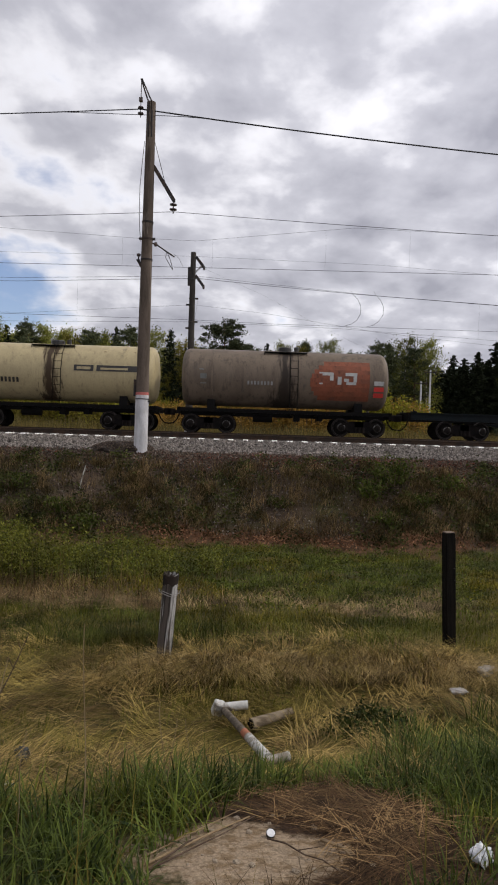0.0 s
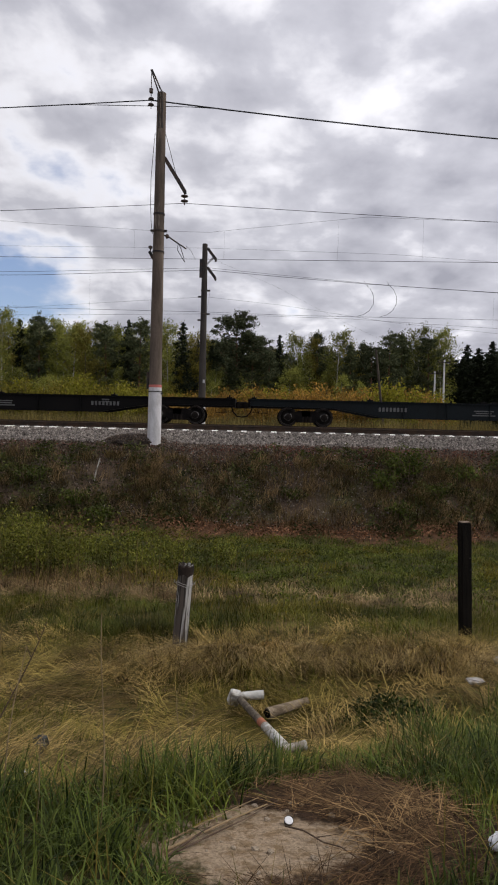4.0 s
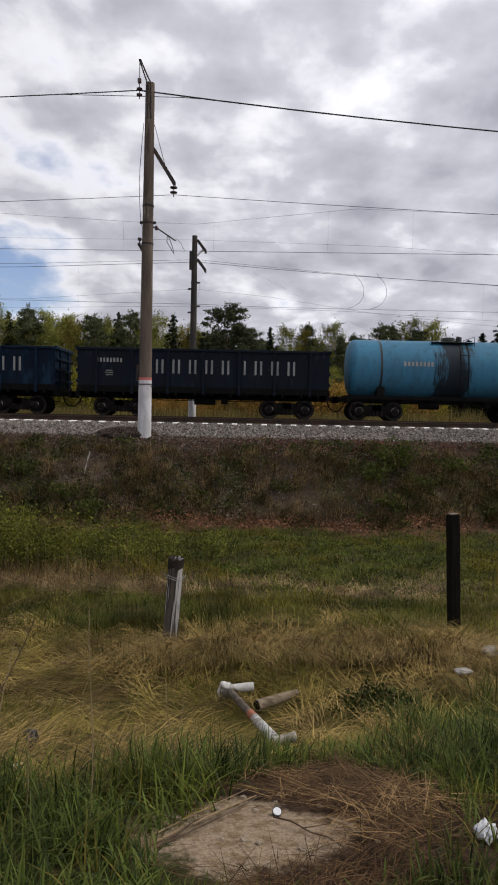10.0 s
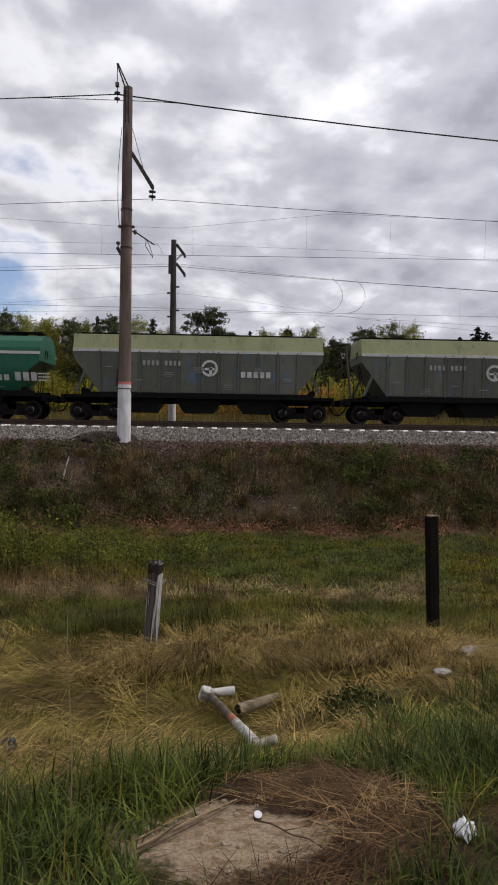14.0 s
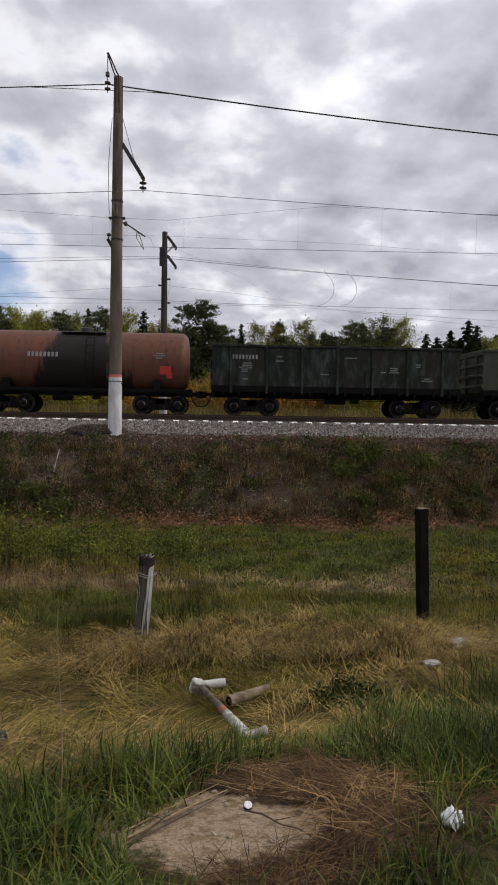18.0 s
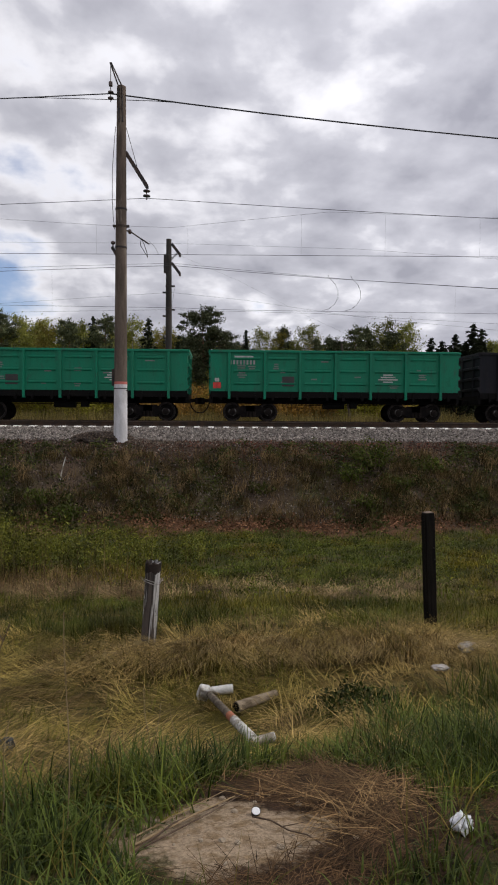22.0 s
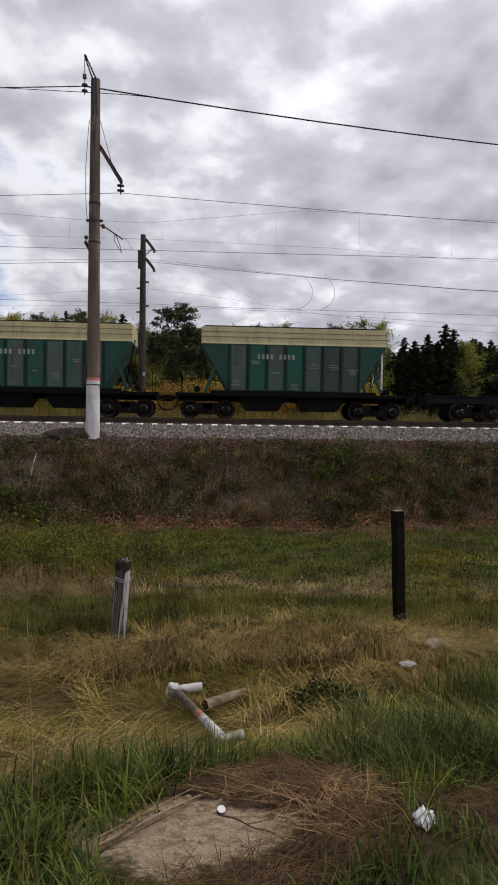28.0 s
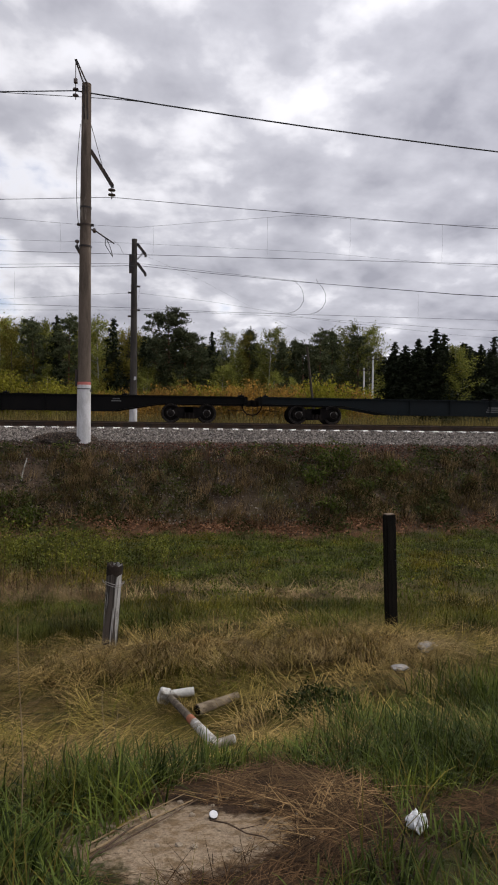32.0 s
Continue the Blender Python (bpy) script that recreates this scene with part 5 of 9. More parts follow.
def hopper(name, label, group, col, roof, half_top, half_bot, z_eave, z_top, ribs=9, cross=0, cradle=6, z_bot=1.42, stripe=None, rounded=False, marks=None, seed=3, half_len=7.36, pivot=5.25, braces=True, flat_roof=0.55, rib_w=0.05, bins=3, panel=None, rib_col=None, seams=0, drop=0.40, odd=None):
    """A covered hopper: sloping end sheets, ribbed sides, roof and discharge bins."""
    w = thing(name, (0, 0, RAIL), label, "hopper wagon", group)
    rng = random.Random(seed)
    W = 1.56
    slope_z = z_bot + 0.02 if not rounded else z_bot + 0.1
    # body: side sheets cut to a trapezium with sloping ends
    bm = bmesh.new()
    if rounded:
        n = 14
        prof = []
        for i in range(n + 1):
            t = i / n
            z = z_bot + (z_eave - z_bot) * t
            prof.append((bulge(z, z_bot, z_eave), z))
        rings = []
        for u, z in prof:
            t = (z - z_bot) / (z_eave - z_bot)
            hx = half_bot + (half_top - half_bot) * min(1.0, t / 0.76) ** 1.9
            rings.append([bm.verts.new((-hx, -u, z)), bm.verts.new((hx, -u, z)), bm.verts.new((hx, u, z)), bm.verts.new((-hx, u, z))])
        for a, b in zip(rings, rings[1:]):
            for i in range(4):
                bm.faces.new((a[i], a[(i + 1) % 4], b[(i + 1) % 4], b[i]))
        bm.faces.new(rings[0][::-1])
        bm.faces.new(rings[-1])
        part("body", bm, col, w, "smooth bulging hopper body", smooth=True)
    else:
        o = [(-half_top, z_eave), (-half_top, z_eave - drop), (-half_bot, slope_z), (half_bot, slope_z), (half_top, z_eave - drop), (half_top, z_eave)]
        prism(bm, o, "y", -W, W)
        part("body", bm, col, w, "steel hopper body with sloping ends")
    # roof
    bm = bmesh.new()
    zr = z_eave
    if rounded:
        pts = [(-W * 0.985, zr), (-W * 0.96, zr + 0.25 * (z_top - zr)), (-W * 0.82, zr + 0.62 * (z_top - zr)), (-W * 0.55, zr + 0.90 * (z_top - zr)), (-0.3, z_top), (0.3, z_top), (W * 0.55, zr + 0.90 * (z_top - zr)), (W * 0.82, zr + 0.62 * (z_top - zr)), (W * 0.96, zr + 0.25 * (z_top - zr)), (W * 0.985, zr)]
    else:
        pts = [(-W - 0.03, zr), (-W + 0.02, zr + 0.1), (-W * flat_roof, z_top), (W * flat_roof, z_top), (W - 0.02, zr + 0.1), (W + 0.03, zr)]
    prism(bm, pts, "x", -half_top - 0.02, half_top + 0.02)
    part("roof", bm, roof, w, "sheet steel roof")
    for i in range(seams):
        t = (i + 1) / (seams + 1)
        y0, z0 = pts[1]
        y1, z1 = pts[2]
        bm = bmesh.new()
        box(bm, -half_top - 0.03, half_top + 0.03, y0 + (y1 - y0) * t - 0.018, y0 + (y1 - y0) * t + 0.02, z0 + (z1 - z0) * t - 0.012, z0 + (z1 - z0) * t + 0.012)
        part("roof_seam", bm, P_GREYTANK, w, "dark seam along the roof")
    if stripe:
        for s in (-1, 1):
            bm = bmesh.new()
            box(bm, -half_top - 0.03, half_top + 0.03, *sorted((s * (W + 0.0), s * (W + 0.05))), z_eave - 0.09, z_eave + 0.05)
            part("stripe", bm, stripe, w, "pale eaves rail along the side")
    bm = bmesh.new()
    box(bm, -half_top + 0.15, half_top - 0.2, -0.42, 0.42, z_top + 0.13, z_top + 0.19)
    k = int(half_top * 2 / 0.9)
    for i in range(k + 1):
        x = -half_top + 0.3 + i * (2 * half_top - 0.65) / k
        box(bm, x - 0.03, x + 0.03, -0.44, 0.44, z_top - 0.02, z_top + 0.14)
    part("roof_walk", bm, P_FRAME, w, "dark roof walkway")
    for i in range(4):
        bm = bmesh.new()
        x = -half_top * 0.72 + i * half_top * 0.48
        lathe(bm, [(z_top - 0.05, 0.3), (z_top + 0.05, 0.3), (z_top + 0.07, 0.24)], 14, "z", (x, 0.5, 0))
        part("roof_hatch", bm, roof, w, "round roof hatch")
    # ribs: one mesh, each its own part
    if ribs:
        me = None
        for i in range(ribs + 1):
            x = -half_bot + 2 * half_bot * i / ribs
            for s in (-1, 1):
                bm = bmesh.new()
                prism(bm, [(x - rib_w, s * (W - 0.005)), (x - rib_w * 0.7, s * (W + 0.055)), (x + rib_w * 0.7, s * (W + 0.055)), (x + rib_w, s * (W - 0.005))], "z", z_bot, z_eave - 0.02)
                part("rib", bm, rib_col or col, w, "upright side rib")
        for i in range(cross):
            z = z_bot + (z_eave - z_bot) * (i + 1) / (cross + 1)
            for s in (-1, 1):
                bm = bmesh.new()
                box(bm, -half_bot, half_bot, *sorted((s * (W - 0.002), s * (W + 0.035))), z - 0.035, z + 0.035)
                part("rail", bm, rib_col or col, w, "level side rail")
        # pressed panels between the ribs, each weathered in its own way
        pitch, rows = 2 * half_bot / ribs, cross + 1
        zh = (z_eave - 0.02 - z_bot) / rows
        bm = bmesh.new()
        prism(bm, [(-pitch / 2 + rib_w + 0.02, 0.0), (-pitch / 2 + rib_w + 0.07, -0.022), (pitch / 2 - rib_w - 0.07, -0.022), (pitch / 2 - rib_w - 0.02, 0.0)], "z", 0.06, zh - 0.06)
        me = None
        for i in range(ribs):
            for j in range(rows):
                at = (-half_bot + pitch * (i + 0.5), -W + 0.001, z_bot + zh * j)
                if odd and i in odd:
                    b2 = bmesh.new()
                    prism(b2, [(-pitch / 2 + rib_w + 0.02, 0.0), (-pitch / 2 + rib_w + 0.07, -0.022), (pitch / 2 - rib_w - 0.07, -0.022), (pitch / 2 - rib_w - 0.02, 0.0)], "z", 0.06, zh - 0.06)
                    part("panel", b2, odd[i], w, "pressed panel in another colour").location = at
                elif me is None:
                    o = part("panel", bm, panel or col, w, "weathered pressed panel")
                    o.location = at
                    me = o.data
                else:
                    piece("panel", me, w, at, label="weathered pressed panel")
    if braces:
        for s in (-1, 1):
            for e in (-1, 1):
                bm = bmesh.new()
                prism(bm, [(e * (half_bot + 0.25), z_eave - 0.1), (e * (half_bot + 0.39), z_eave - 0.1), (e * (half_bot + 1.25), z_bot), (e * (half_bot + 1.10), z_bot)], "y", *sorted((s * (W - 0.1), s * (W - 0.02))))
                part("brace", bm, col if seed % 2 else P_STAKE, w, "slanting end brace")
    # ends: platforms, ladders
    for e in (-1, 1):
        bm = bmesh.new()
        box(bm, *sorted((e * (half_bot - 0.2), e * (half_len - 0.45))), -1.4, 1.4, 1.15, 1.3)
        for y in (-1.35, 1.35):
            tube(bm, (e * (half_len - 0.7), y, 1.3), (e * (half_len - 0.7), y, 2.3), 0.018, n=5)
        tube(bm, (e * (half_len - 0.7), -1.35, 2.3), (e * (half_len - 0.7), -0.6, 2.3), 0.018, n=5)
        part("end_platform", bm, P_FRAME, w, "end platform with a hand rail")
        bm = bmesh.new()
        for y in (-0.55, -0.15):
            tube(bm, (e * (half_bot + 0.9), y, 1.3), (e * (half_top + 0.05), y, z_eave + 0.2), 0.022, n=5)
        for i in range(8):
            t = (i + 0.5) / 8
            x = e * ((half_bot + 0.9) * (1 - t) + (half_top + 0.05) * t)
            tube(bm, (x, -0.55, 1.3 + (z_eave - 1.1) * t), (x, -0.15, 1.3 + (z_eave - 1.1) * t), 0.014, n=5)
        part("end_ladder", bm, P_FRAME, w, "ladder up the end")
        bm = bmesh.new()
        lathe(bm, [(-0.4, 0.16), (0.4, 0.16)], 10, "y", (e * (half_len - 1.5), -0.7, 1.5))
        path_tube(bm, [(e * (half_len - 1.1), -1.2, 1.3), (e * (half_len - 1.0), -1.2, 1.7), (e * (half_len - 1.25), -1.2, 1.75), (e * (half_len - 1.5), -0.9, 1.55)], 0.02, 5)
        part("brake_gear", bm, P_FRAME, w, "brake cylinder and pipes")
    bm = bmesh.new()
    box(bm, -half_len + 0.45, half_len - 0.45, -0.3, 0.3, 0.9, 1.2)
    for s in (-1, 1):
        box(bm, -half_bot - 0.9, half_bot + 0.9, *sorted((s * (W - 0.12), s * (W + 0.02))), z_bot - 0.26, z_bot + 0.02)
        box(bm, *sorted((s * (half_len - 0.55), s * (half_len - 0.42))), -1.45, 1.45, 0.95, 1.3)
    part("underframe", bm, P_FRAME, w, "black underframe")
    for i in range(bins):
        bm = bmesh.new()
        x = (i - (bins - 1) / 2) * (2 * half_bot / bins) * 0.92
        hw = half_bot / bins * 0.82
        prism(bm, [(x - hw, z_bot - 0.1), (x + hw, z_bot - 0.1), (x + hw * 0.55, 0.42), (x - hw * 0.55, 0.42)], "y", -1.2, 1.2)
        part("discharge_bin", bm, P_FRAME, w, "dark discharge bin")
    add_couplers(w, half_len)
    add_bogies(w, pivot)
    fy = -W - (0.06 if cross == 0 and ribs else 0.012)
    if marks:
        marks(w, -W - 0.010, z_eave, z_bot, half_bot)
    return w


def flat_wagon(name, label, group, side, half=12.35, pivot=9.35, seed=1, deep=0.72, top=1.33, marks=True, couple=12.65):
    """A long container flat: fish-bellied side beams, cross members and folding stops."""
    w = thing(name, (0, 0, RAIL), label, "flat wagon", group)
    rng = random.Random(seed)
    for s in (-1, 1):
        bm = bmesh.new()
        y0, y1 = sorted((s * 1.22, s * 1.28))
        x1, x2 = pivot - 1.45, pivot - 3.9
        prism(bm, [(-half, top), (-half, top - 0.3), (-x1, top - 0.34), (-x2, top - deep - 0.04), (x2, top - deep - 0.04), (x1, top - 0.34), (half, top - 0.3), (half, top)], "y", y0, y1)
        f0, f1 = sorted((s * 1.16, s * 1.40))
        box(bm, -half, half, f0, f1, top - 0.02, top + 0.03)
        prism(bm, [(-half, top - 0.3), (-half, top - 0.335), (-x1, top - 0.375), (-x2, top - deep - 0.08), (x2, top - deep - 0.08), (x1, top - 0.375), (half, top - 0.335), (half, top - 0.3), (x1, top - 0.34), (x2, top - deep - 0.04), (-x2, top - deep - 0.04), (-x1, top - 0.34)], "y", f0, f1)
        for i in range(-4, 5):
            x = i * 2.2
            if abs(x) < x2:
                box(bm, x - 0.012, x + 0.012, *sorted((s * 1.28, s * 1.38)), top - deep - 0.04, top - 0.02)
        part("side_beam", bm, side, w, "deep fish-bellied side beam")
        for k, x in enumerate((-half + 0.3, -6.1, -0.25, 0.25, 6.1, half - 0.3)):
            bm = bmesh.new()
            bbox(bm, x - 0.14, x + 0.14, *sorted((s * 1.0, s * 1.36)), top + 0.03, top + 0.10, 0.02)
            tube(bm, (x, s * 1.15, top + 0.09), (x, s * 1.15, top + 0.20), 0.045, 0.02, n=8)
            part("container_stop", bm, P_DECK, w, "folding container stop")
    bm = bmesh.new()
    box(bm, -half, half, -0.35, 0.35, top - 0.42, top - 0.03)
    for i in range(13):
        x = -half + 0.2 + i * (2 * half - 0.4) / 12
        box(bm, x - 0.07, x + 0.07, -1.22, 1.22, top - 0.25, top - 0.03)
    for s in (-1, 1):
        box(bm, *sorted((s * half, s * (half - 0.12))), -1.4, 1.4, top - 0.42, top + 0.03)
    part("frame", bm, P_DECK, w, "black cross-braced frame")
    bm = bmesh.new()
    lathe(bm, [(-0.5, 0.16), (0.6, 0.16)], 10, "x", (1.0, -0.6, 0.72))
    tube(bm, (-7, -0.7, 0.85), (7, -0.7, 0.85), 0.025, n=5)
    box(bm, 2.6, 2.95, -1.0, -0.5, 0.62, 0.9)
    part("brake_gear", bm, P_FRAME, w, "brake cylinder and rods")
    for s in (-1, 1):
        bm = bmesh.new()
        path_tube(bm, [(s * (half - 0.5), -1.34, top - 0.3), (s * (half - 0.5), -1.36, top - 0.7), (s * (half - 1.0), -1.36, top - 0.7), (s * (half - 1.0), -1.34, top - 0.3)], 0.02, 5)
        part("step", bm, P_DECK, w, "wire step")
    add_couplers(w, couple)
    add_bogies(w, pivot)
    if marks:
        x = rng.choice([-5.6, -4.4, 4.0, 5.0])
        bars(w, number_marks(x, top - 0.5, 8, 0.25, 0.15), -1.30, P_DIM, name="number_bar", label="bar of faded painted number")
        bars(w, small_print(rng.uniform(-2, 2), top - 0.38, 3, 1.3, rng) + small_print(rng.uniform(5, 7), top - 0.2, 2, 0.5, rng), -1.30, P_DIM, name="small_print", label="row of small faded print")
    return w


def timber_wagon(name, label, group, stake, end_col=None, seed=2, n=8, half=6.9, lean=0.0, couple=7.35):
    """A flat wagon with upright stakes for logs and ladder-like end walls."""
    w = thing(name, (0, 0, RAIL), label, "timber wagon", group)
    rng = random.Random(seed)
    bm = bmesh.new()
    box(bm, -half, half, -1.45, 1.45, 1.2, 1.32)
    for s in (-1, 1):
        prism(bm, [(-half, 1.3), (-half, 1.05), (-3.6, 0.98), (3.6, 0.98), (half, 1.05), (half, 1.3)], "y", *sorted((s * 1.38, s * 1.48)))
    box(bm, -half, half, -0.3, 0.3, 0.9, 1.2)
    part("deck", bm, P_OLIVE, w, "dull grey-green deck and side beams")
    for i in range(n):
        x = -half + 0.95 + (2 * half - 1.9) * i / (n - 1) + rng.uniform(-0.05, 0.05)
        for s in (-1, 1):
            bm = bmesh.new()
            h = 4.08 + rng.uniform(-0.05, 0.05)
            y = s * 1.48
            prism(bm, [(x - 0.13, 1.1), (x + 0.13, 1.1), (x + 0.075, 2.0), (x + 0.06, h), (x - 0.06, h), (x - 0.075, 2.0)], "y", *sorted((y - s * 0.12, y + s * 0.02)))
            part("stake", bm, stake if s < 0 or not end_col else end_col, w, "upright steel stake")
            bm = bmesh.new()
            prism(bm, [(x - 0.26, 1.22), (x + 0.26, 1.22), (x + 0.11, 1.58), (x - 0.11, 1.58)], "y", *sorted((y - s * 0.2, y + s * 0.04)))
            part("stake_socket", bm, end_col or P_STAKE, w, "wedge-shaped stake socket")
    for e in (-1, 1):
        x = e * (half - 0.12)
        for y in (-1.4, -0.5, 0.5, 1.4):
            bm = bmesh.new()
            bbox(bm, x - 0.08, x + 0.08, y - 0.09, y + 0.09, 1.3, 4.05, 0.012)
            part("end_post", bm, end_col or P_STAKE, w, "upright post of the barred end")
        for z in (1.9, 2.7, 3.45, 3.98):
            bm = bmesh.new()
            bbox(bm, x - 0.05, x + 0.05, -1.45, 1.45, z - 0.12, z + 0.12, 0.012)
            part("end_bar", bm, end_col or P_STAKE, w, "level bar of the end")
        if end_col:
            for z0, z1 in ((3.35, 4.2), (1.75, 2.9)):
                bm = bmesh.new()
                box(bm, *sorted((e * (half - 1.55), e * (half - 0.1))), -1.52, -1.46, z0, z1)
                part("side_plate", bm, end_col, w, "green sheet between the end stakes")
    bm = bmesh.new()
    lathe(bm, [(-0.5, 0.16), (0.6, 0.16)], 10, "x", (0.5, -0.6, 0.78))
    tube(bm, (-4, -0.7, 0.9), (4, -0.7, 0.9), 0.025, n=5)
    part("brake_gear", bm, P_FRAME, w, "brake cylinder and rods")
    add_couplers(w, couple)
    add_bogies(w, 4.9)
    bars(w, number_marks(2.5, 1.08, 8, 0.16, 0.1), -1.5, name="number_bar", label="bar of pale painted number")
    return w


# the marks that single wagons carry
def marks_cream(w, cv):
    bars(w, [(1.75, 3.05, 1.0, 0.3)], 0, P_TAR, "plate", "black painted name panel", cv)
    bars(w, [(3.45, 3.05, 2.1, 0.3)], 0, P_TAR, "plate", "black painted name panel", cv)
    bars(w, [(1.75, 3.12, 0.7, 0.14), (3.3, 3.13, 1.4, 0.1)], 0, P_CREAM, "marking", "cream lettering bar", lambda z: cv(z) - 0.012)
    bars(w, number_marks(-3.0, 2.35, 8, 0.3, 0.16), 0, P_TAR, "number_bar", "bar of black painted number", cv)
    for x in (2.75, 4.3, -4.3):
        bars(w, [(x, 1.9, 0.12, 2.2)], 0, P_RUSTSTAIN, "streak", "rusty streak down the barrel", cv)
    bars(w, small_print(4.6, 2.3, 3, 0.5, random.Random(2)), 0, None, "small_print", "row of small white print", cv)


def marks_orange(w, cv):
    for i in range(9):
        left = 1.25 + 0.035 * (i - 3.5) ** 2
        bars(w, [((left + 4.3) / 2, 1.95 + i * 0.22, 4.3 - left, 0.225)], 0, P_ORANGE, "panel", "faded orange paint panel", cv)
    k = lambda z: cv(z) - 0.012
    bars(w, [(1.8, 2.75, 0.18, 0.62), (2.15, 3.2, 0.55, 0.16), (2.35, 2.95, 0.18, 0.4), (2.75, 2.75, 0.2, 0.4), (3.1, 2.9, 0.25, 0.16), (3.35, 3.2, 0.6, 0.16), (3.55, 2.9, 0.18, 0.35), (3.35, 2.75, 0.5, 0.14)], 0, None, "marking", "pale painted mark", k)
    bars(w, number_marks(-1.9, 2.6, 8, 0.22, 0.13), 0, None, "number_bar", "bar of white painted number", k)
    bars(w, small_print(-4.3, 3.3, 1, 0.3, random.Random(5)) + [(-4.2, 2.85, 0.32, 0.26)] + small_print(-4.2, 2.6, 1, 0.5, random.Random(4)), 0, None, "small_print", "small white print", k)
    for z in (2.15, 2.45, 2.75):
        bars(w, [(4.78, z, 0.5, 0.22)], 0, P_RED if z < 2.7 else P_WHITE, "hazard_plate", "red hazard label", k)


def marks_bts(red=True, seed=0):
    def fn(w, cv):
        k = lambda z: cv(z) - 0.006
        x = 2.45
        disc_mark(w, x + 0.35, 3.28, 0.58, 0, P_WHITE, "emblem", "white round emblem", 25, 155, 0, k)
        for i, (dx, ww) in enumerate(((-0.75, 0.5), (0.1, 0.5), (0.9, 0.5))):
            bars(w, [(x + dx, 3.0, ww, 0.15), (x + dx, 3.27, ww, 0.15)], 0, None, "marking", "white painted mark", k)
        bars(w, [(x - 1.15 + i * 0.31, 2.42 + 0.0, 0.2, 0.10) for i in range(10)], 0, None, "marking", "row of white painted bars", k)
        bars(w, number_marks(-2.6, 2.55, 8, 0.3, 0.17), 0, None, "number_bar", "bar of pale painted number", k)
        bars(w, [(-4.35, 2.95, 0.36, 0.28)] + small_print(-4.35, 3.4, 1, 0.35, random.Random(seed)), 0, None, "small_print", "small white print", k)
        bars(w, small_print(4.25, 3.5, 4, 0.6, random.Random(seed + 1)), 0, None, "small_print", "row of small white print", k)
        for dx, z in ((0, 2.3), (0.2, 2.05), (0.0, 2.05)):
            bars(w, [(4.3 + dx, z, 0.3, 0.3)], 0, P_RED, "hazard_plate", "red hazard label", k)
    return fn


def marks_plain_tank(red):
    def fn(w, cv):
        k = lambda z: cv(z) - 0.006
        bars(w, number_marks(-2.6, 3.05, 8, 0.28, 0.16), 0, None, "number_bar", "bar of white painted number", k)
        bars(w, small_print(3.9, 3.3, 3, 0.6, random.Random(8)), 0, None, "small_print", "row of small white print", k)
        if red:
            bars(w, [(4.2, 2.3, 0.55, 0.4), (4.4, 2.1, 0.3, 0.3)], 0, P_RED, "hazard_plate", "red hazard label", k)
    return fn


def marks_wreath(w, y, xs, top, bottom):
    x = (xs[6] + xs[5]) / 2 + 0.15
    disc_mark(w, x, top - 0.72, 0.36, y, P_WHITE, "emblem", "white wreath emblem", -60, 240, 0.24)
    bars(w, [(x, top - 1.25, 0.8, 0.1)] + [(x, top - 1.4, 0.6, 0.06)], y)
    bars(w, [((xs[2] + xs[3]) / 2 - 1.2, bottom + 0.42, 0.62, 0.36)], y, P_TAR, "plate", "black painted square")


def marks_letters(w, y, xs, top, bottom):
    """Nine tall pairs of white painted bars in a row."""
    x0 = xs[2] + 1.40
    for i in range(9):
        x = x0 + i * 0.835
        bars(w, [(x - 0.14, top - 1.22, 0.10, 0.70), (x + 0.14, top - 1.22, 0.10, 0.70)], y, P_NUMBER)


def marks_crescent(bright, names=True):
    def fn(w, y, xs, top, bottom):
        x = (xs[5] + xs[4]) / 2 - 0.05
        z = top - 0.95
        disc_mark(w, x + 0.35, z, 0.55, y, P_WHITE if bright == 2 else P_NUMBER if bright else P_PRINT, "emblem", "white crescent emblem", 95, 265, 0.28)
        if bright:
            disc_mark(w, x + 0.42, z + 0.05, 0.4, y - 0.004, P_BROWN if bright < 2 else P_RED, "emblem", "red half-round emblem", -80, 120)
        if names:
            m = P_WHITE if bright == 2 else P_SOOT
            for i in range(3):
                xx = x + 1.45 + i * 0.55
                bars(w, [(xx - 0.12, z - 0.25, 0.11, 0.55), (xx + 0.12, z - 0.25, 0.11, 0.55)], y, m)
    return fn


def marks_fresh(w, y, xs, top, bottom):
    bars(w, [(xs[1] + 0.75, top - 0.38, 0.95, 0.12)], y)
    bars(w, [((xs[2] + xs[3]) / 2 + 0.3, bottom + 0.42, 0.62, 0.5)], y, P_TAR, "plate", "black painted square")
    bars(w, [((xs[5] + xs[6]) / 2, top - 1.2 - i * 0.12, 0.5 + 0.25 * (i % 3), 0.06) for i in range(5)], y)
    bars(w, [(-6.05, bottom + 0.3, 0.4, 0.3)], y, P_RED, "hazard_plate", "red and white diamond label")
    bars(w, [(-6.05, bottom + 0.64, 0.22, 0.18)], y)


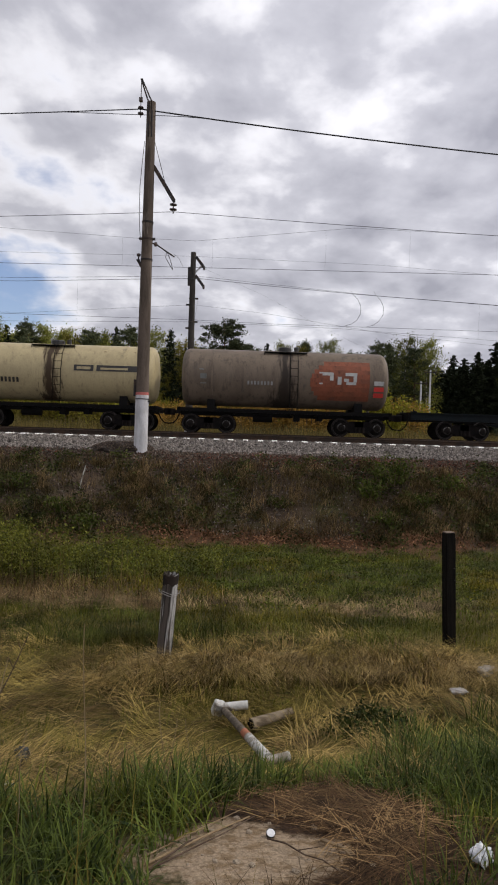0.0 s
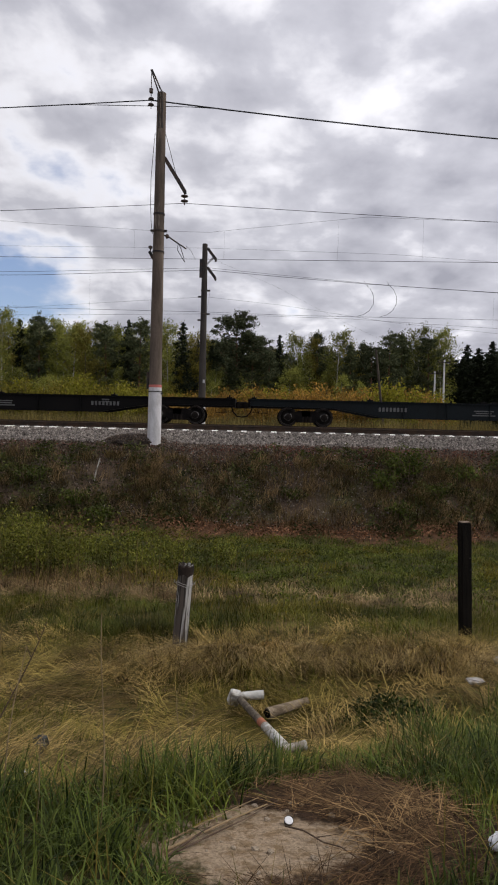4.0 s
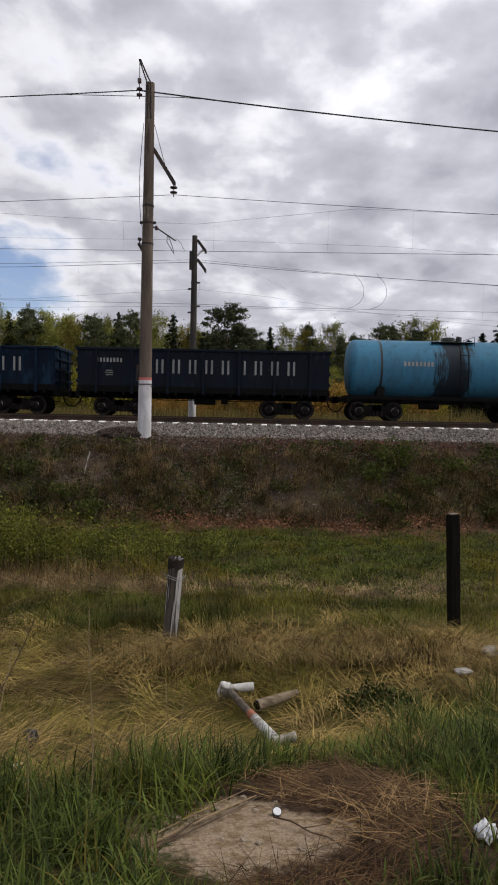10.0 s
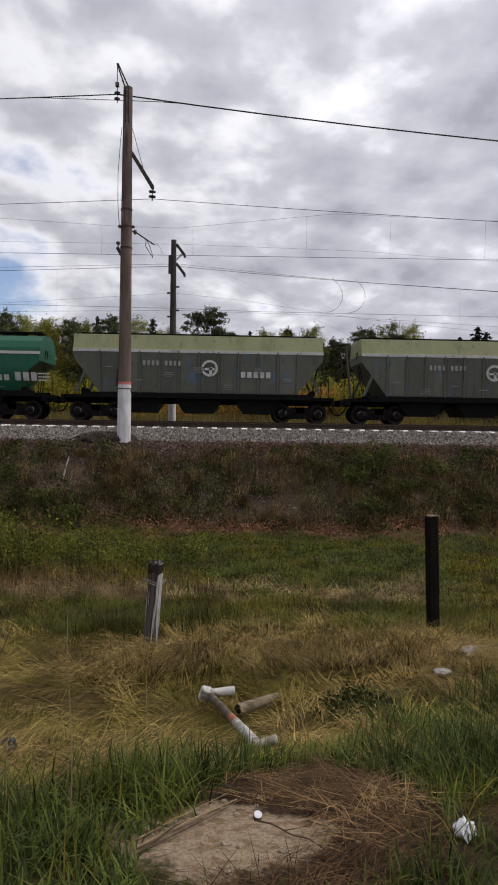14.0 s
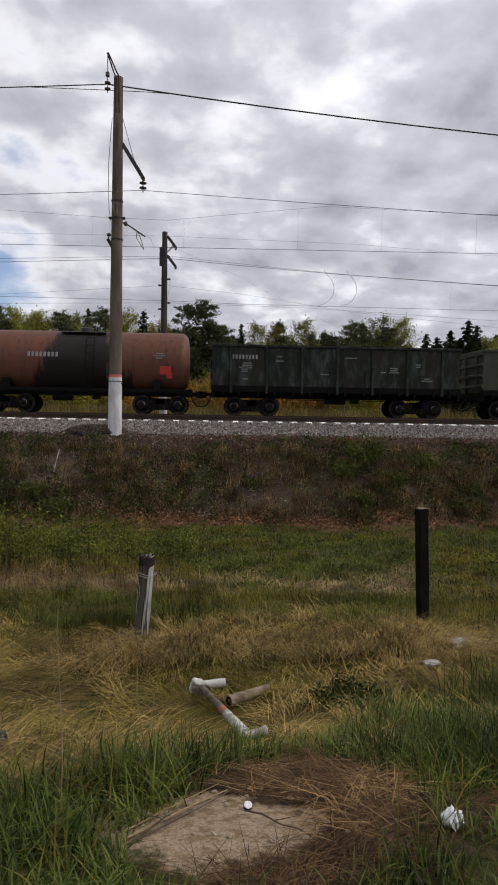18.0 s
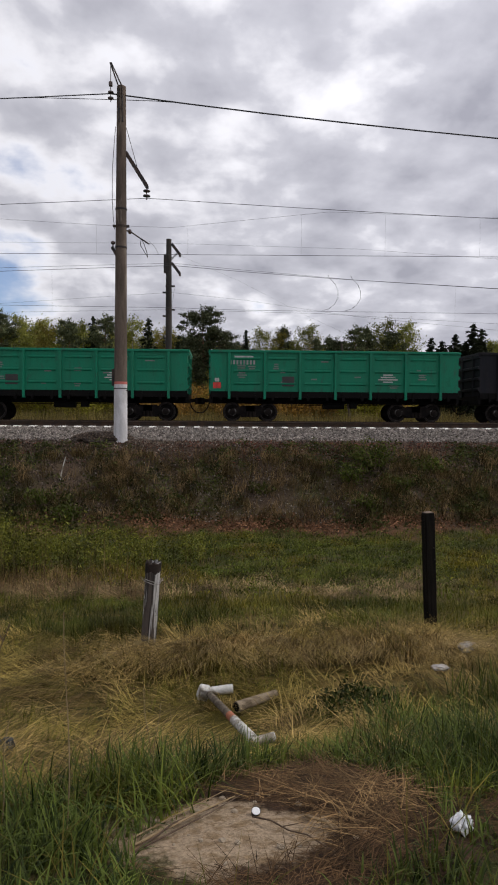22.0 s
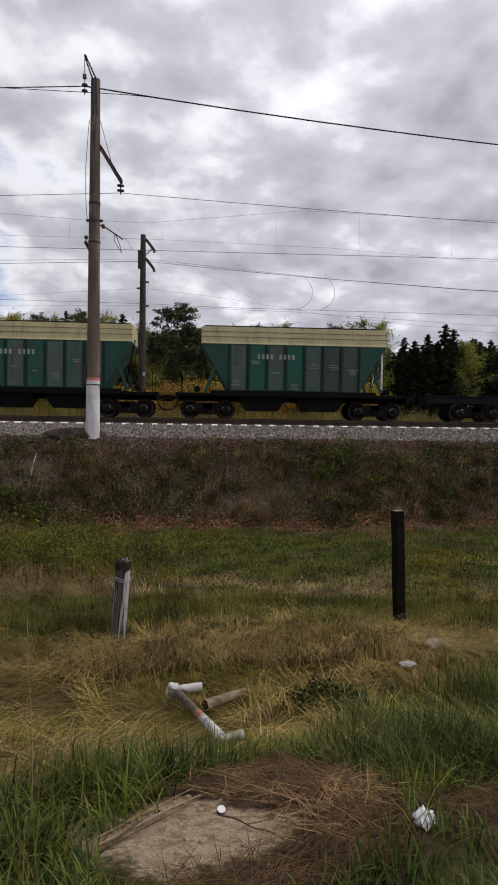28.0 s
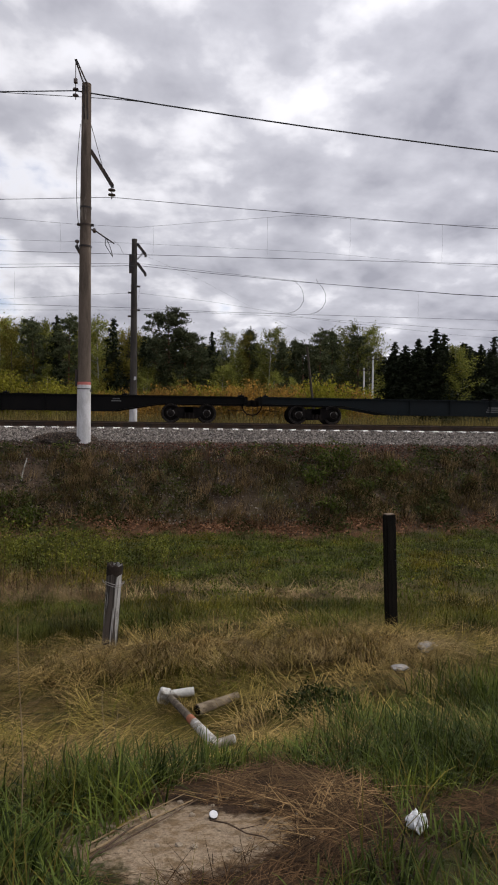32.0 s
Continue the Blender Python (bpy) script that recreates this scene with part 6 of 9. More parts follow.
def marks_hopper(seed, emblem=False, long=False):
    def fn(w, y, z_eave, z_bot, hb):
        r = random.Random(seed)
        yy = y - 0.055
        n = number_marks(-hb * 0.55, z_eave - 0.78, 9, 0.3, 0.17, 0.07)
        bars(w, n[:4] + n[5:], yy, name="number_bar", label="bar of white painted number")
        m = []
        for i in range(7):
            m += small_print(-hb * 0.9 + i * hb * 0.3, z_bot + r.uniform(0.3, 1.5), r.randint(1, 3), 0.55, r)
        bars(w, m, yy, name="small_print", label="row of small white print")
        if emblem:
            disc_mark(w, 0.55, z_eave - 0.85, 0.42, yy, P_WHITE, "emblem", "white round emblem", 0, 360, 0.3)
            bars(w, [(0.55, z_eave - 0.95, 0.5, 0.12), (0.6, z_eave - 1.15, 0.14, 0.35)], yy)
        if long:
            bars(w, [(hb * 0.45 + i * 0.32, z_eave - 1.3, 0.22, 0.3) for i in range(long)], yy)
    return fn


def marks_round(seed, kind):
    def fn(w, y, z_eave, z_bot, hb):
        r = random.Random(seed)
        cv = lambda z: -bulge(z, z_bot, z_eave) - 0.02
        yy = cv(z_eave - 1.25)
        bars(w, number_marks(-0.7, z_eave - 0.78, 9, 0.26, 0.15, 0.06), yy, name="number_bar", label="bar of white painted number", curve=cv)
        m = []
        for i in range(8):
            m += small_print(-hb * 0.9 + i * hb * 0.25, z_eave - 1.1 - r.uniform(0, 1.0), r.randint(1, 2), 0.5, r)
        bars(w, m, yy, name="small_print", label="row of small white print", curve=cv)
        if kind == "arrows":
            for i in range(3):
                x = 2.35 + i * 0.36
                for s in (-1, 1):
                    bm = bmesh.new()
                    prism(bm, [(x, z_eave - 1.25), (x + 0.42, z_eave - 1.25 + s * 0.26), (x + 0.52, z_eave - 1.25 + s * 0.26), (x + 0.18, z_eave - 1.25)], "y", yy - 0.01, yy + 0.01)
                    part("emblem", bm, P_WHITE, w, "white arrowhead emblem")
            bars(w, [(4.0 + i * 0.36, z_eave - 1.42, 0.24, 0.38 if i == 0 else 0.28) for i in range(4)] + [(5.65 + i * 0.4, z_eave - 1.42, 0.28, 0.42) for i in range(3)] + [(6.95, z_eave - 1.42 + i * 0.16, 0.6, 0.07) for i in range(3)], yy, curve=cv)
        else:
            disc_mark(w, 1.75, z_eave - 1.15, 0.52, yy, P_WHITE, "emblem", "white round emblem", 0, 360, 0.40, cv)
            bars(w, [(1.75, z_eave - 1.1, 0.7, 0.13), (1.85, z_eave - 1.5, 0.16, 0.55), (1.6, z_eave - 1.3, 0.3, 0.12)], yy, curve=cv)
            bars(w, [(3.5 + i * 0.36, z_eave - 1.08, 0.22, 0.15) for i in range(10)] + [(4.4 + i * 0.2, z_eave - 1.62, 0.14, 0.07) for i in range(12)], yy, curve=cv)
    return fn


# couplings along the train, metres from where the view's middle stands at the start
COUPLE = [-15.97, -3.92, 8.12, 33.55, 58.46, 83.78, 109.18, 134.57, 160.10, 174.02, 188.21, 202.28, 216.03, 228.00, 242.78, 257.71, 272.31, 287.19, 301.81, 316.43, 331.22, 343.31, 355.66, 367.64, 379.56, 393.59, 407.55, 421.60, 435.88, 449.88, 463.82, 477.73, 491.57, 505.58, 519.92, 533.69, 547.47, 562.43, 577.40, 590.30, 603.40, 628.80, 654.42, 679.80, 705.10]
SPEED = 21.139
G = "wagons of the goods train"


def build_train():
    made = [
        tank_wagon("tank_wagon", "cream tank wagon with rust and oil streaks", G, P_CREAM, extra=marks_cream),
        tank_wagon("tank_wagon", "grey-brown tank wagon with a faded orange panel", G, P_GREYTANK, extra=marks_orange),
    ]
    flats = lambda n, col: [flat_wagon("flat_wagon", "long empty container flat wagon with " + ("slate-grey" if c is P_SLATE else "black") + " fish-bellied beams", G, c, seed=7 + i + n) for i, c in enumerate(col)]
    made += flats(0, [P_SLATE, P_SLATE, P_DECK, P_SLATE, P_DECK, P_DECK])
    gl = "open green gondola wagon with a white wreath emblem"
    made += [gondola("gondola_wagon", gl, G, P_GREEN, marks=marks_wreath, seed=1, top=3.50), gondola("gondola_wagon", gl, G, P_GREEN, marks=marks_wreath, seed=2, top=3.50)]
    gl = "dark blue open gondola wagon with tall white painted marks"
    made += [gondola("gondola_wagon", gl, G, P_NAVYBOX, marks=marks_letters, seed=3, ribs=-1, top=3.40, prints=1), gondola("gondola_wagon", gl, G, P_NAVYBOX2, marks=marks_letters, seed=4, ribs=-1, top=3.40, prints=1)]
    made += [tank_wagon("tank_wagon", "bright blue tank wagon with a black belt", G, P_BLUETANK, centre=2.74, extra=marks_plain_tank(False), lower=P_TAR)]
    made += [
        hopper("hopper_wagon", "charcoal covered hopper wagon with a grey roof", G, P_DARKHOP, P_GREYROOF, 5.2, 4.6, 3.98, 4.42, ribs=11, panel=P_PANELCOAL, odd={1: P_PANELAQUA, 5: P_PANELAQUA, 6: P_PANELAQUA, 7: P_PANELAQUA, 9: P_PANELAQUA}, marks=marks_hopper(1), seed=5, flat_roof=0.82),
        hopper("hopper_wagon", "light grey-blue covered hopper wagon with a ribbed grid", G, P_GREYBLUE, P_PALE, 5.25, 4.08, 3.88, 4.38, ribs=9, cross=4, panel=P_PANELBLUE, rib_col=P_RIBBLUE, marks=marks_hopper(2), seed=3, bins=3),
        hopper("hopper_wagon", "leaf green covered hopper wagon with a pale green roof", G, P_HOPGREEN, P_PALEGREEN, 5.25, 4.08, 3.75, 4.23, ribs=9, cross=4, panel=P_PANELGREEN, rib_col=P_RIBGREEN, marks=marks_hopper(3), seed=3),
        hopper("hopper_wagon", "sea green grain hopper wagon with a white stripe", G, P_SEAGREEN, P_SEAGREEN, 6.75, 5.6, 3.36, 4.32, ribs=0, rounded=True, stripe=P_WHITE, marks=marks_round(4, "arrows"), seed=4, braces=False, bins=4),
        hopper("hopper_wagon", "grey-green covered hopper wagon with a khaki roof", G, P_GREYHOP, P_KHAKI, 6.3, 5.0, 3.55, 4.36, ribs=10, panel=P_PANELGREY, marks=marks_hopper(6, True, 5), seed=4, stripe=P_WHITE, flat_roof=0.85),
        hopper("hopper_wagon", "grey-green covered hopper wagon with a khaki roof", G, P_GREYHOP, P_KHAKI, 6.3, 5.0, 3.55, 4.36, ribs=10, panel=P_PANELGREY, marks=marks_hopper(7, True, 5), seed=6, stripe=P_WHITE, flat_roof=0.85),
        hopper("hopper_wagon", "grass green grain hopper wagon with a white stripe", G, P_TECHGREEN, P_TECHGREEN, 6.75, 5.3, 3.40, 4.44, ribs=0, rounded=True, stripe=P_WHITE, marks=marks_round(8, "ring"), seed=4, braces=False, bins=4),
    ]
    tl = "navy blue tank wagon with white rims and a white emblem"
    made += [tank_wagon("tank_wagon", tl, G, P_NAVY, ends=P_DARKGREEN, rim=P_WHITE, radius=1.45, centre=2.64, extra=marks_bts(seed=i), lower=P_NAVY) for i in range(3)]
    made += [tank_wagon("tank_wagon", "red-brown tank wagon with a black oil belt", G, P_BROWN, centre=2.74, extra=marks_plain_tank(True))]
    made += [
        gondola("gondola_wagon", "sooty olive open gondola wagon with peeling paint", G, P_SOOT, seed=5, ribs=-1),
        gondola("gondola_wagon", "olive green open gondola wagon with a crescent emblem", G, P_OLIVE, marks=marks_crescent(1), seed=6, ribs=-1),
        gondola("gondola_wagon", "faded blue open gondola wagon", G, P_BLUE, seed=7, ribs=1),
    ]
    gl = "fresh bright green open gondola wagon with a red label"
    made += [gondola("gondola_wagon", gl, G, P_BRIGHT, marks=marks_fresh, seed=8 + i, ribs=2) for i in range(4)]
    made += [
        gondola("gondola_wagon", "charcoal open gondola wagon with a white and red crescent emblem", G, P_COAL, marks=marks_crescent(2), seed=13, ribs=1),
        gondola("gondola_wagon", "dark green open gondola wagon with a worn crescent emblem", G, P_DARKGREEN, marks=marks_crescent(1), seed=14, ribs=-1),
        gondola("gondola_wagon", "grimy dark green open gondola wagon with a faint crescent emblem", G, P_DARKGREEN, marks=marks_crescent(0), seed=15, ribs=-1),
        gondola("gondola_wagon", "mid green open gondola wagon", G, P_LEAF, seed=16, ribs=1),
        timber_wagon("timber_wagon", "empty timber wagon with grey upright stakes", G, P_STAKE, seed=2, half=6.7, couple=6.95),
        timber_wagon("timber_wagon", "empty timber wagon with grey stakes and green end plates", G, P_STAKE, P_BRIGHT, seed=3),
        timber_wagon("timber_wagon", "empty timber wagon with green stakes and green end plates", G, P_BRIGHT, P_BRIGHT, seed=4),
    ]
    made += [hopper("hopper_wagon", "dull teal hopper wagon with a yellowed cream roof", G, P_TEAL, P_CREAMROOF, 4.74, 3.36, 3.80, 4.68, ribs=7, drop=0.06, odd={1: P_PANELFRESH, 3: P_PANELFRESH}, panel=P_PANELTEAL, rib_col=P_RIBTEAL, seams=2, marks=marks_hopper(20 + i), seed=5, half_len=6.47, pivot=4.4, bins=2, flat_roof=0.9, rib_w=0.07) for i in range(2)]
    made += flats(20, [P_SLATE, P_DECK, P_DECK, P_SLATE])
    for i, w in enumerate(made):
        w["place"] = (COUPLE[i] + COUPLE[i + 1]) / 2
        w.location = (w["place"], Y_FAR, RAIL)
    return made


TRAIN = build_train()

# ---------------------------------------------------------------- the wood beyond the line
L_PINE = leaf_material("pine needles", (0.027, 0.038, 0.018), (0.128, 0.140, 0.068), 0.25, through=0.08)
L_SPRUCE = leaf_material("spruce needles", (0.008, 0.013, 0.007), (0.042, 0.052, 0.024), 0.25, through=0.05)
L_BIRCH = leaf_material("young birch leaves", (0.082, 0.100, 0.021), (0.33, 0.325, 0.074), 0.42, through=0.3)
L_ASPEN = leaf_material("olive spring leaves", (0.085, 0.082, 0.014), (0.30, 0.245, 0.048), 0.35, through=0.3)
L_AMBER = leaf_material("amber spring leaves", (0.15, 0.092, 0.020), (0.47, 0.275, 0.062), 0.35, through=0.3)
L_WILLOW = leaf_material("yellow-green willow leaves", (0.12, 0.125, 0.012), (0.33, 0.30, 0.040), 0.2, through=0.3)
L_BUSH = leaf_material("olive spring scrub", (0.08, 0.08, 0.012), (0.29, 0.235, 0.04), 0.25, through=0.3)
B_PINE = material("pine bark", (0.17, 0.085, 0.045), 0.95, 0, (0.09, 0.06, 0.045), scale=3, stretch=(2, 2, 0.6), bump=0.5, bump_scale=14)
B_DARK = material("dark bark", (0.05, 0.042, 0.034), 0.95, 0, (0.075, 0.062, 0.05), scale=4, stretch=(2, 2, 0.6), bump=0.5, bump_scale=14)
B_BIRCH = material("birch bark", (0.42, 0.40, 0.36), 0.85, 0, (0.14, 0.12, 0.10), scale=3.5, stretch=(1, 1, 2.2), contrast=(0.5, 0.62), bump=0.3, bump_scale=14)
B_TWIG = material("brown twigs", (0.13, 0.09, 0.06), 0.95, 0, (0.08, 0.06, 0.04), scale=4)


def tufts(pts, size, rng, flat=0.5):
    """Small ragged leaf clumps: one slip of foliage per point."""
    n = len(pts)
    a = rng.uniform(0, 2 * np.pi, n)
    t = rng.uniform(-1, 1, n) * flat * 1.4
    u = np.stack([np.cos(a) * np.cos(t), np.sin(a) * np.cos(t), np.sin(t)], 1)
    w = np.cross(u, rng.normal(size=(n, 3)))
    w /= np.linalg.norm(w, axis=1, keepdims=True) + 1e-9
    s = size * rng.uniform(0.5, 1.4, (n, 1))
    v = np.stack([pts - u * s * 0.55 + w * s * 0.1, pts + w * s * 0.42 + u * s * 0.2, pts + u * s * 0.55 - w * s * 0.36], 1)
    f = (np.arange(n) * 3)[:, None] + np.array([[0, 1, 2]])
    return v.reshape(-1, 3), f


def limb_mesh(name, segs, mat):
    bm = bmesh.new()
    for a, b, r0, r1 in segs:
        tube(bm, a, b, r0, r1, n=6, cap=False)
    bmesh.ops.recalc_face_normals(bm, faces=bm.faces[:])
    me = bpy.data.meshes.new(name)
    bm.to_mesh(me)
    bm.free()
    me.materials.append(mat)
    smooth_by_angle(me, 1.2)
    return me


def pine(seed, h, spread=0.30, bare=0.42, n=13500, pad=1.0, m=46, peak=False):
    """A Scots pine: bare reddish stem and a broken crown of needle pads."""
    rng = np.random.default_rng(seed)
    segs, pts = [], []
    bend = rng.uniform(-0.02, 0.02, 2) * h
    k = 7
    line = [Vector((bend[0] * (i / k) ** 2, bend[1] * (i / k) ** 2, h * 0.96 * i / k)) for i in range(k + 1)]
    for i in range(k):
        segs.append((line[i], line[i + 1], 0.014 * h * (1 - 0.85 * i / k), 0.014 * h * (1 - 0.85 * (i + 1) / k)))
    for i in range(m):
        t = min(0.985, bare + (1 - bare) * ((i + rng.uniform(0, 0.8)) / m) ** 0.85)
        base = Vector((bend[0] * t * t, bend[1] * t * t, h * 0.95 * t))
        shape = math.sin(math.pi * min(1, 0.20 + 0.75 * (1 - t) / (1 - bare))) ** 0.7
        if peak is None:    # an old crown, round-topped and widest at its middle
            shape = math.sin(math.pi * min(1, 0.13 + 0.55 * (1 - t) / (1 - bare))) ** 0.6
        elif peak:
            shape = 0.12 + 1.05 * ((1 - t) / (1 - bare)) ** 0.8
        ln = h * spread * shape * (rng.uniform(0.35, 1.15) if peak is not None else rng.uniform(0.55, 1.08))
        az = rng.uniform(0, 6.28) if peak is not None else 2.4 * i + rng.uniform(-0.4, 0.4)
        tip = base + Vector((math.cos(az) * ln, math.sin(az) * ln, ln * rng.uniform(0.05, 0.5)))
        segs.append((base, tip, 0.004 * h * (1.15 - t), 0.001 * h))
        for s in (0.45, 0.78, 1.0):
            c = int(n / m / 3 * rng.uniform(0.5, 1.5))
            q = np.array(base.lerp(tip, s * rng.uniform(0.85, 1.1)))
            q = q + rng.normal(0, 1, (c, 3)) * np.array([0.020, 0.020, 0.013]) * h * pad * rng.uniform(0.6, 1.25)
            pts.append(q)
    pts.append(rng.normal(0, 1, (160, 3)) * np.array([0.014, 0.014, 0.03]) * h + np.array([bend[0], bend[1], h * 0.95]))
    v, f = tufts(np.concatenate(pts), 0.0145 * h, rng, 0.7)
    return limb_mesh("trunk", segs, B_PINE), soup("crown", v, f, L_PINE)


def spruce(seed, h, spread=0.2, n=8500, low=0.03):
    """A spruce: narrow cone of drooping tiers with a ragged outline."""
    rng = np.random.default_rng(seed)
    segs = [(Vector((0, 0, 0)), Vector((0, 0, h * 0.5)), 0.014 * h, 0.008 * h), (Vector((0, 0, h * 0.5)), Vector((0, 0, h)), 0.008 * h, 0.001 * h)]
    pts = []
    m = 96
    for i in range(m):
        t = low + (1 - low) * i / m
        ln = h * spread * (1 - t) ** 0.85 * rng.uniform(0.45, 1.25) + 0.012 * h
        az = i * 2.4 + rng.uniform(-0.4, 0.4)
        base = Vector((0, 0, h * t))
        tip = base + Vector((math.cos(az) * ln, math.sin(az) * ln, -ln * rng.uniform(0.12, 0.4)))
        if i % 3 == 0:
            segs.append((base, tip, 0.003 * h * (1.1 - t), 0.001 * h))
        c = max(14, int(n / m * (1.7 * (1 - t) + 0.25)))
        s = rng.uniform(0.05, 1.0, c)
        p = np.array(base)[None] + (np.array(tip) - np.array(base))[None] * s[:, None]
        p += rng.normal(0, 1, (c, 3)) * np.array([0.018, 0.018, 0.020]) * h * (1.2 - t)
        pts.append(p)
    pts.append(np.stack([rng.normal(0, 0.004 * h, 60), rng.normal(0, 0.004 * h, 60), rng.uniform(0.84, 1.0, 60) * h], 1))
    v, f = tufts(np.concatenate(pts), 0.019 * h, rng, 0.4)
    return limb_mesh("trunk", segs, B_DARK), soup("crown", v, f, L_SPRUCE)


def broadleaf(seed, h, spread, leaf, bark, n=5400, bare=0.2, loose=1.0, stems=1, size=0.145):
    """A birch or aspen in young leaf, thin enough to see sky through at its edges."""
    rng = np.random.default_rng(seed)
    segs, pts = [], []
    for st in range(stems):
        lean = rng.uniform(-0.10, 0.10, 2) * h * (1.6 if stems > 1 else 0.5)
        root = rng.uniform(-0.03, 0.03, 2) * h * (stems > 1)
        k = 6
        line = [Vector((root[0] + lean[0] * (i / k), root[1] + lean[1] * (i / k), h * i / k * (1 if st == 0 else rng.uniform(0.93, 0.98)))) for i in range(k + 1)]
        r = 0.010 * h / math.sqrt(stems)
        for i in range(k):
            segs.append((line[i], line[i + 1], r * (1 - 0.9 * i / k), r * (1 - 0.9 * (i + 1) / k)))
        m = 40
        for i in range(m):
            t = bare + (0.98 - bare) * (i + rng.uniform(0, 1)) / m
            base = line[0].lerp(line[-1], t)
            q = (t - bare) / (0.98 - bare)
            ln = h * spread * (0.30 + 0.75 * math.sin(math.pi * (0.12 + 0.80 * q))) * rng.uniform(0.35, 1.15)
            az = rng.uniform(0, 6.28)
            tip = base + Vector((math.cos(az) * ln, math.sin(az) * ln, ln * rng.uniform(0.3, 0.9)))
            segs.append((base, tip, r * 0.3 * (1.1 - t), r * 0.05))
            c = int(n / m / stems * rng.uniform(0.5, 1.5))
            s = rng.uniform(0.3, 1.12, c)
            p = np.array(base)[None] + (np.array(tip) - np.array(base))[None] * s[:, None]
            p += rng.normal(0, 1, (c, 3)) * np.array([0.020, 0.020, 0.026]) * h * loose
            pts.append(p)
    v, f = tufts(np.concatenate(pts), size, rng, 0.9)
    return limb_mesh("trunk", segs, bark), soup("crown", v, f, leaf)


def scrub(seed, h, w, leaf, n=420, size=0.2):
    """A many-stemmed bush, open at its edges."""
    rng = np.random.default_rng(seed)
    segs, pts = [], []
    k = 26
    for i in range(k):
        az, tilt = rng.uniform(0, 6.28), rng.uniform(0, 0.62)
        hh = h * rng.uniform(0.5, 1.0) * (1 - 0.35 * tilt)
        base = Vector((rng.uniform(-0.22, 0.22) * w, rng.uniform(-0.22, 0.22) * w, 0))
        tip = base + Vector((math.cos(az) * tilt * w * 0.8, math.sin(az) * tilt * w * 0.8, hh))
        segs.append((base, tip, 0.02, 0.005))
        c = n // k
        s = rng.uniform(0.05, 1.04, c) ** 0.85
        p = np.array(base)[None] + (np.array(tip) - np.array(base))[None] * s[:, None]
        p += rng.normal(0, 1, (c, 3)) * np.array([0.055 * w, 0.055 * w, 0.045 * h])
        p[:, 2] = np.abs(p[:, 2])
        pts.append(p)
    v, f = tufts(np.concatenate(pts), size, rng, 0.9)
    return limb_mesh("branchwork", segs, B_TWIG), soup("foliage", v, f, leaf)


def tree_thing(name, pair, label, category, group):
    ob = thing(name, (0, 0, -50), label, category, group)
    piece("trunk" if category == "tree" else "branchwork", pair[0], ob)
    piece("crown" if category == "tree" else "foliage", pair[1], ob)
    return ob


def at_pixel_plane(u, v, y):
    """Where a direction (tangents right and up of the way across the tracks) meets the upright plane at y."""
    return u * y, EYE + v * y


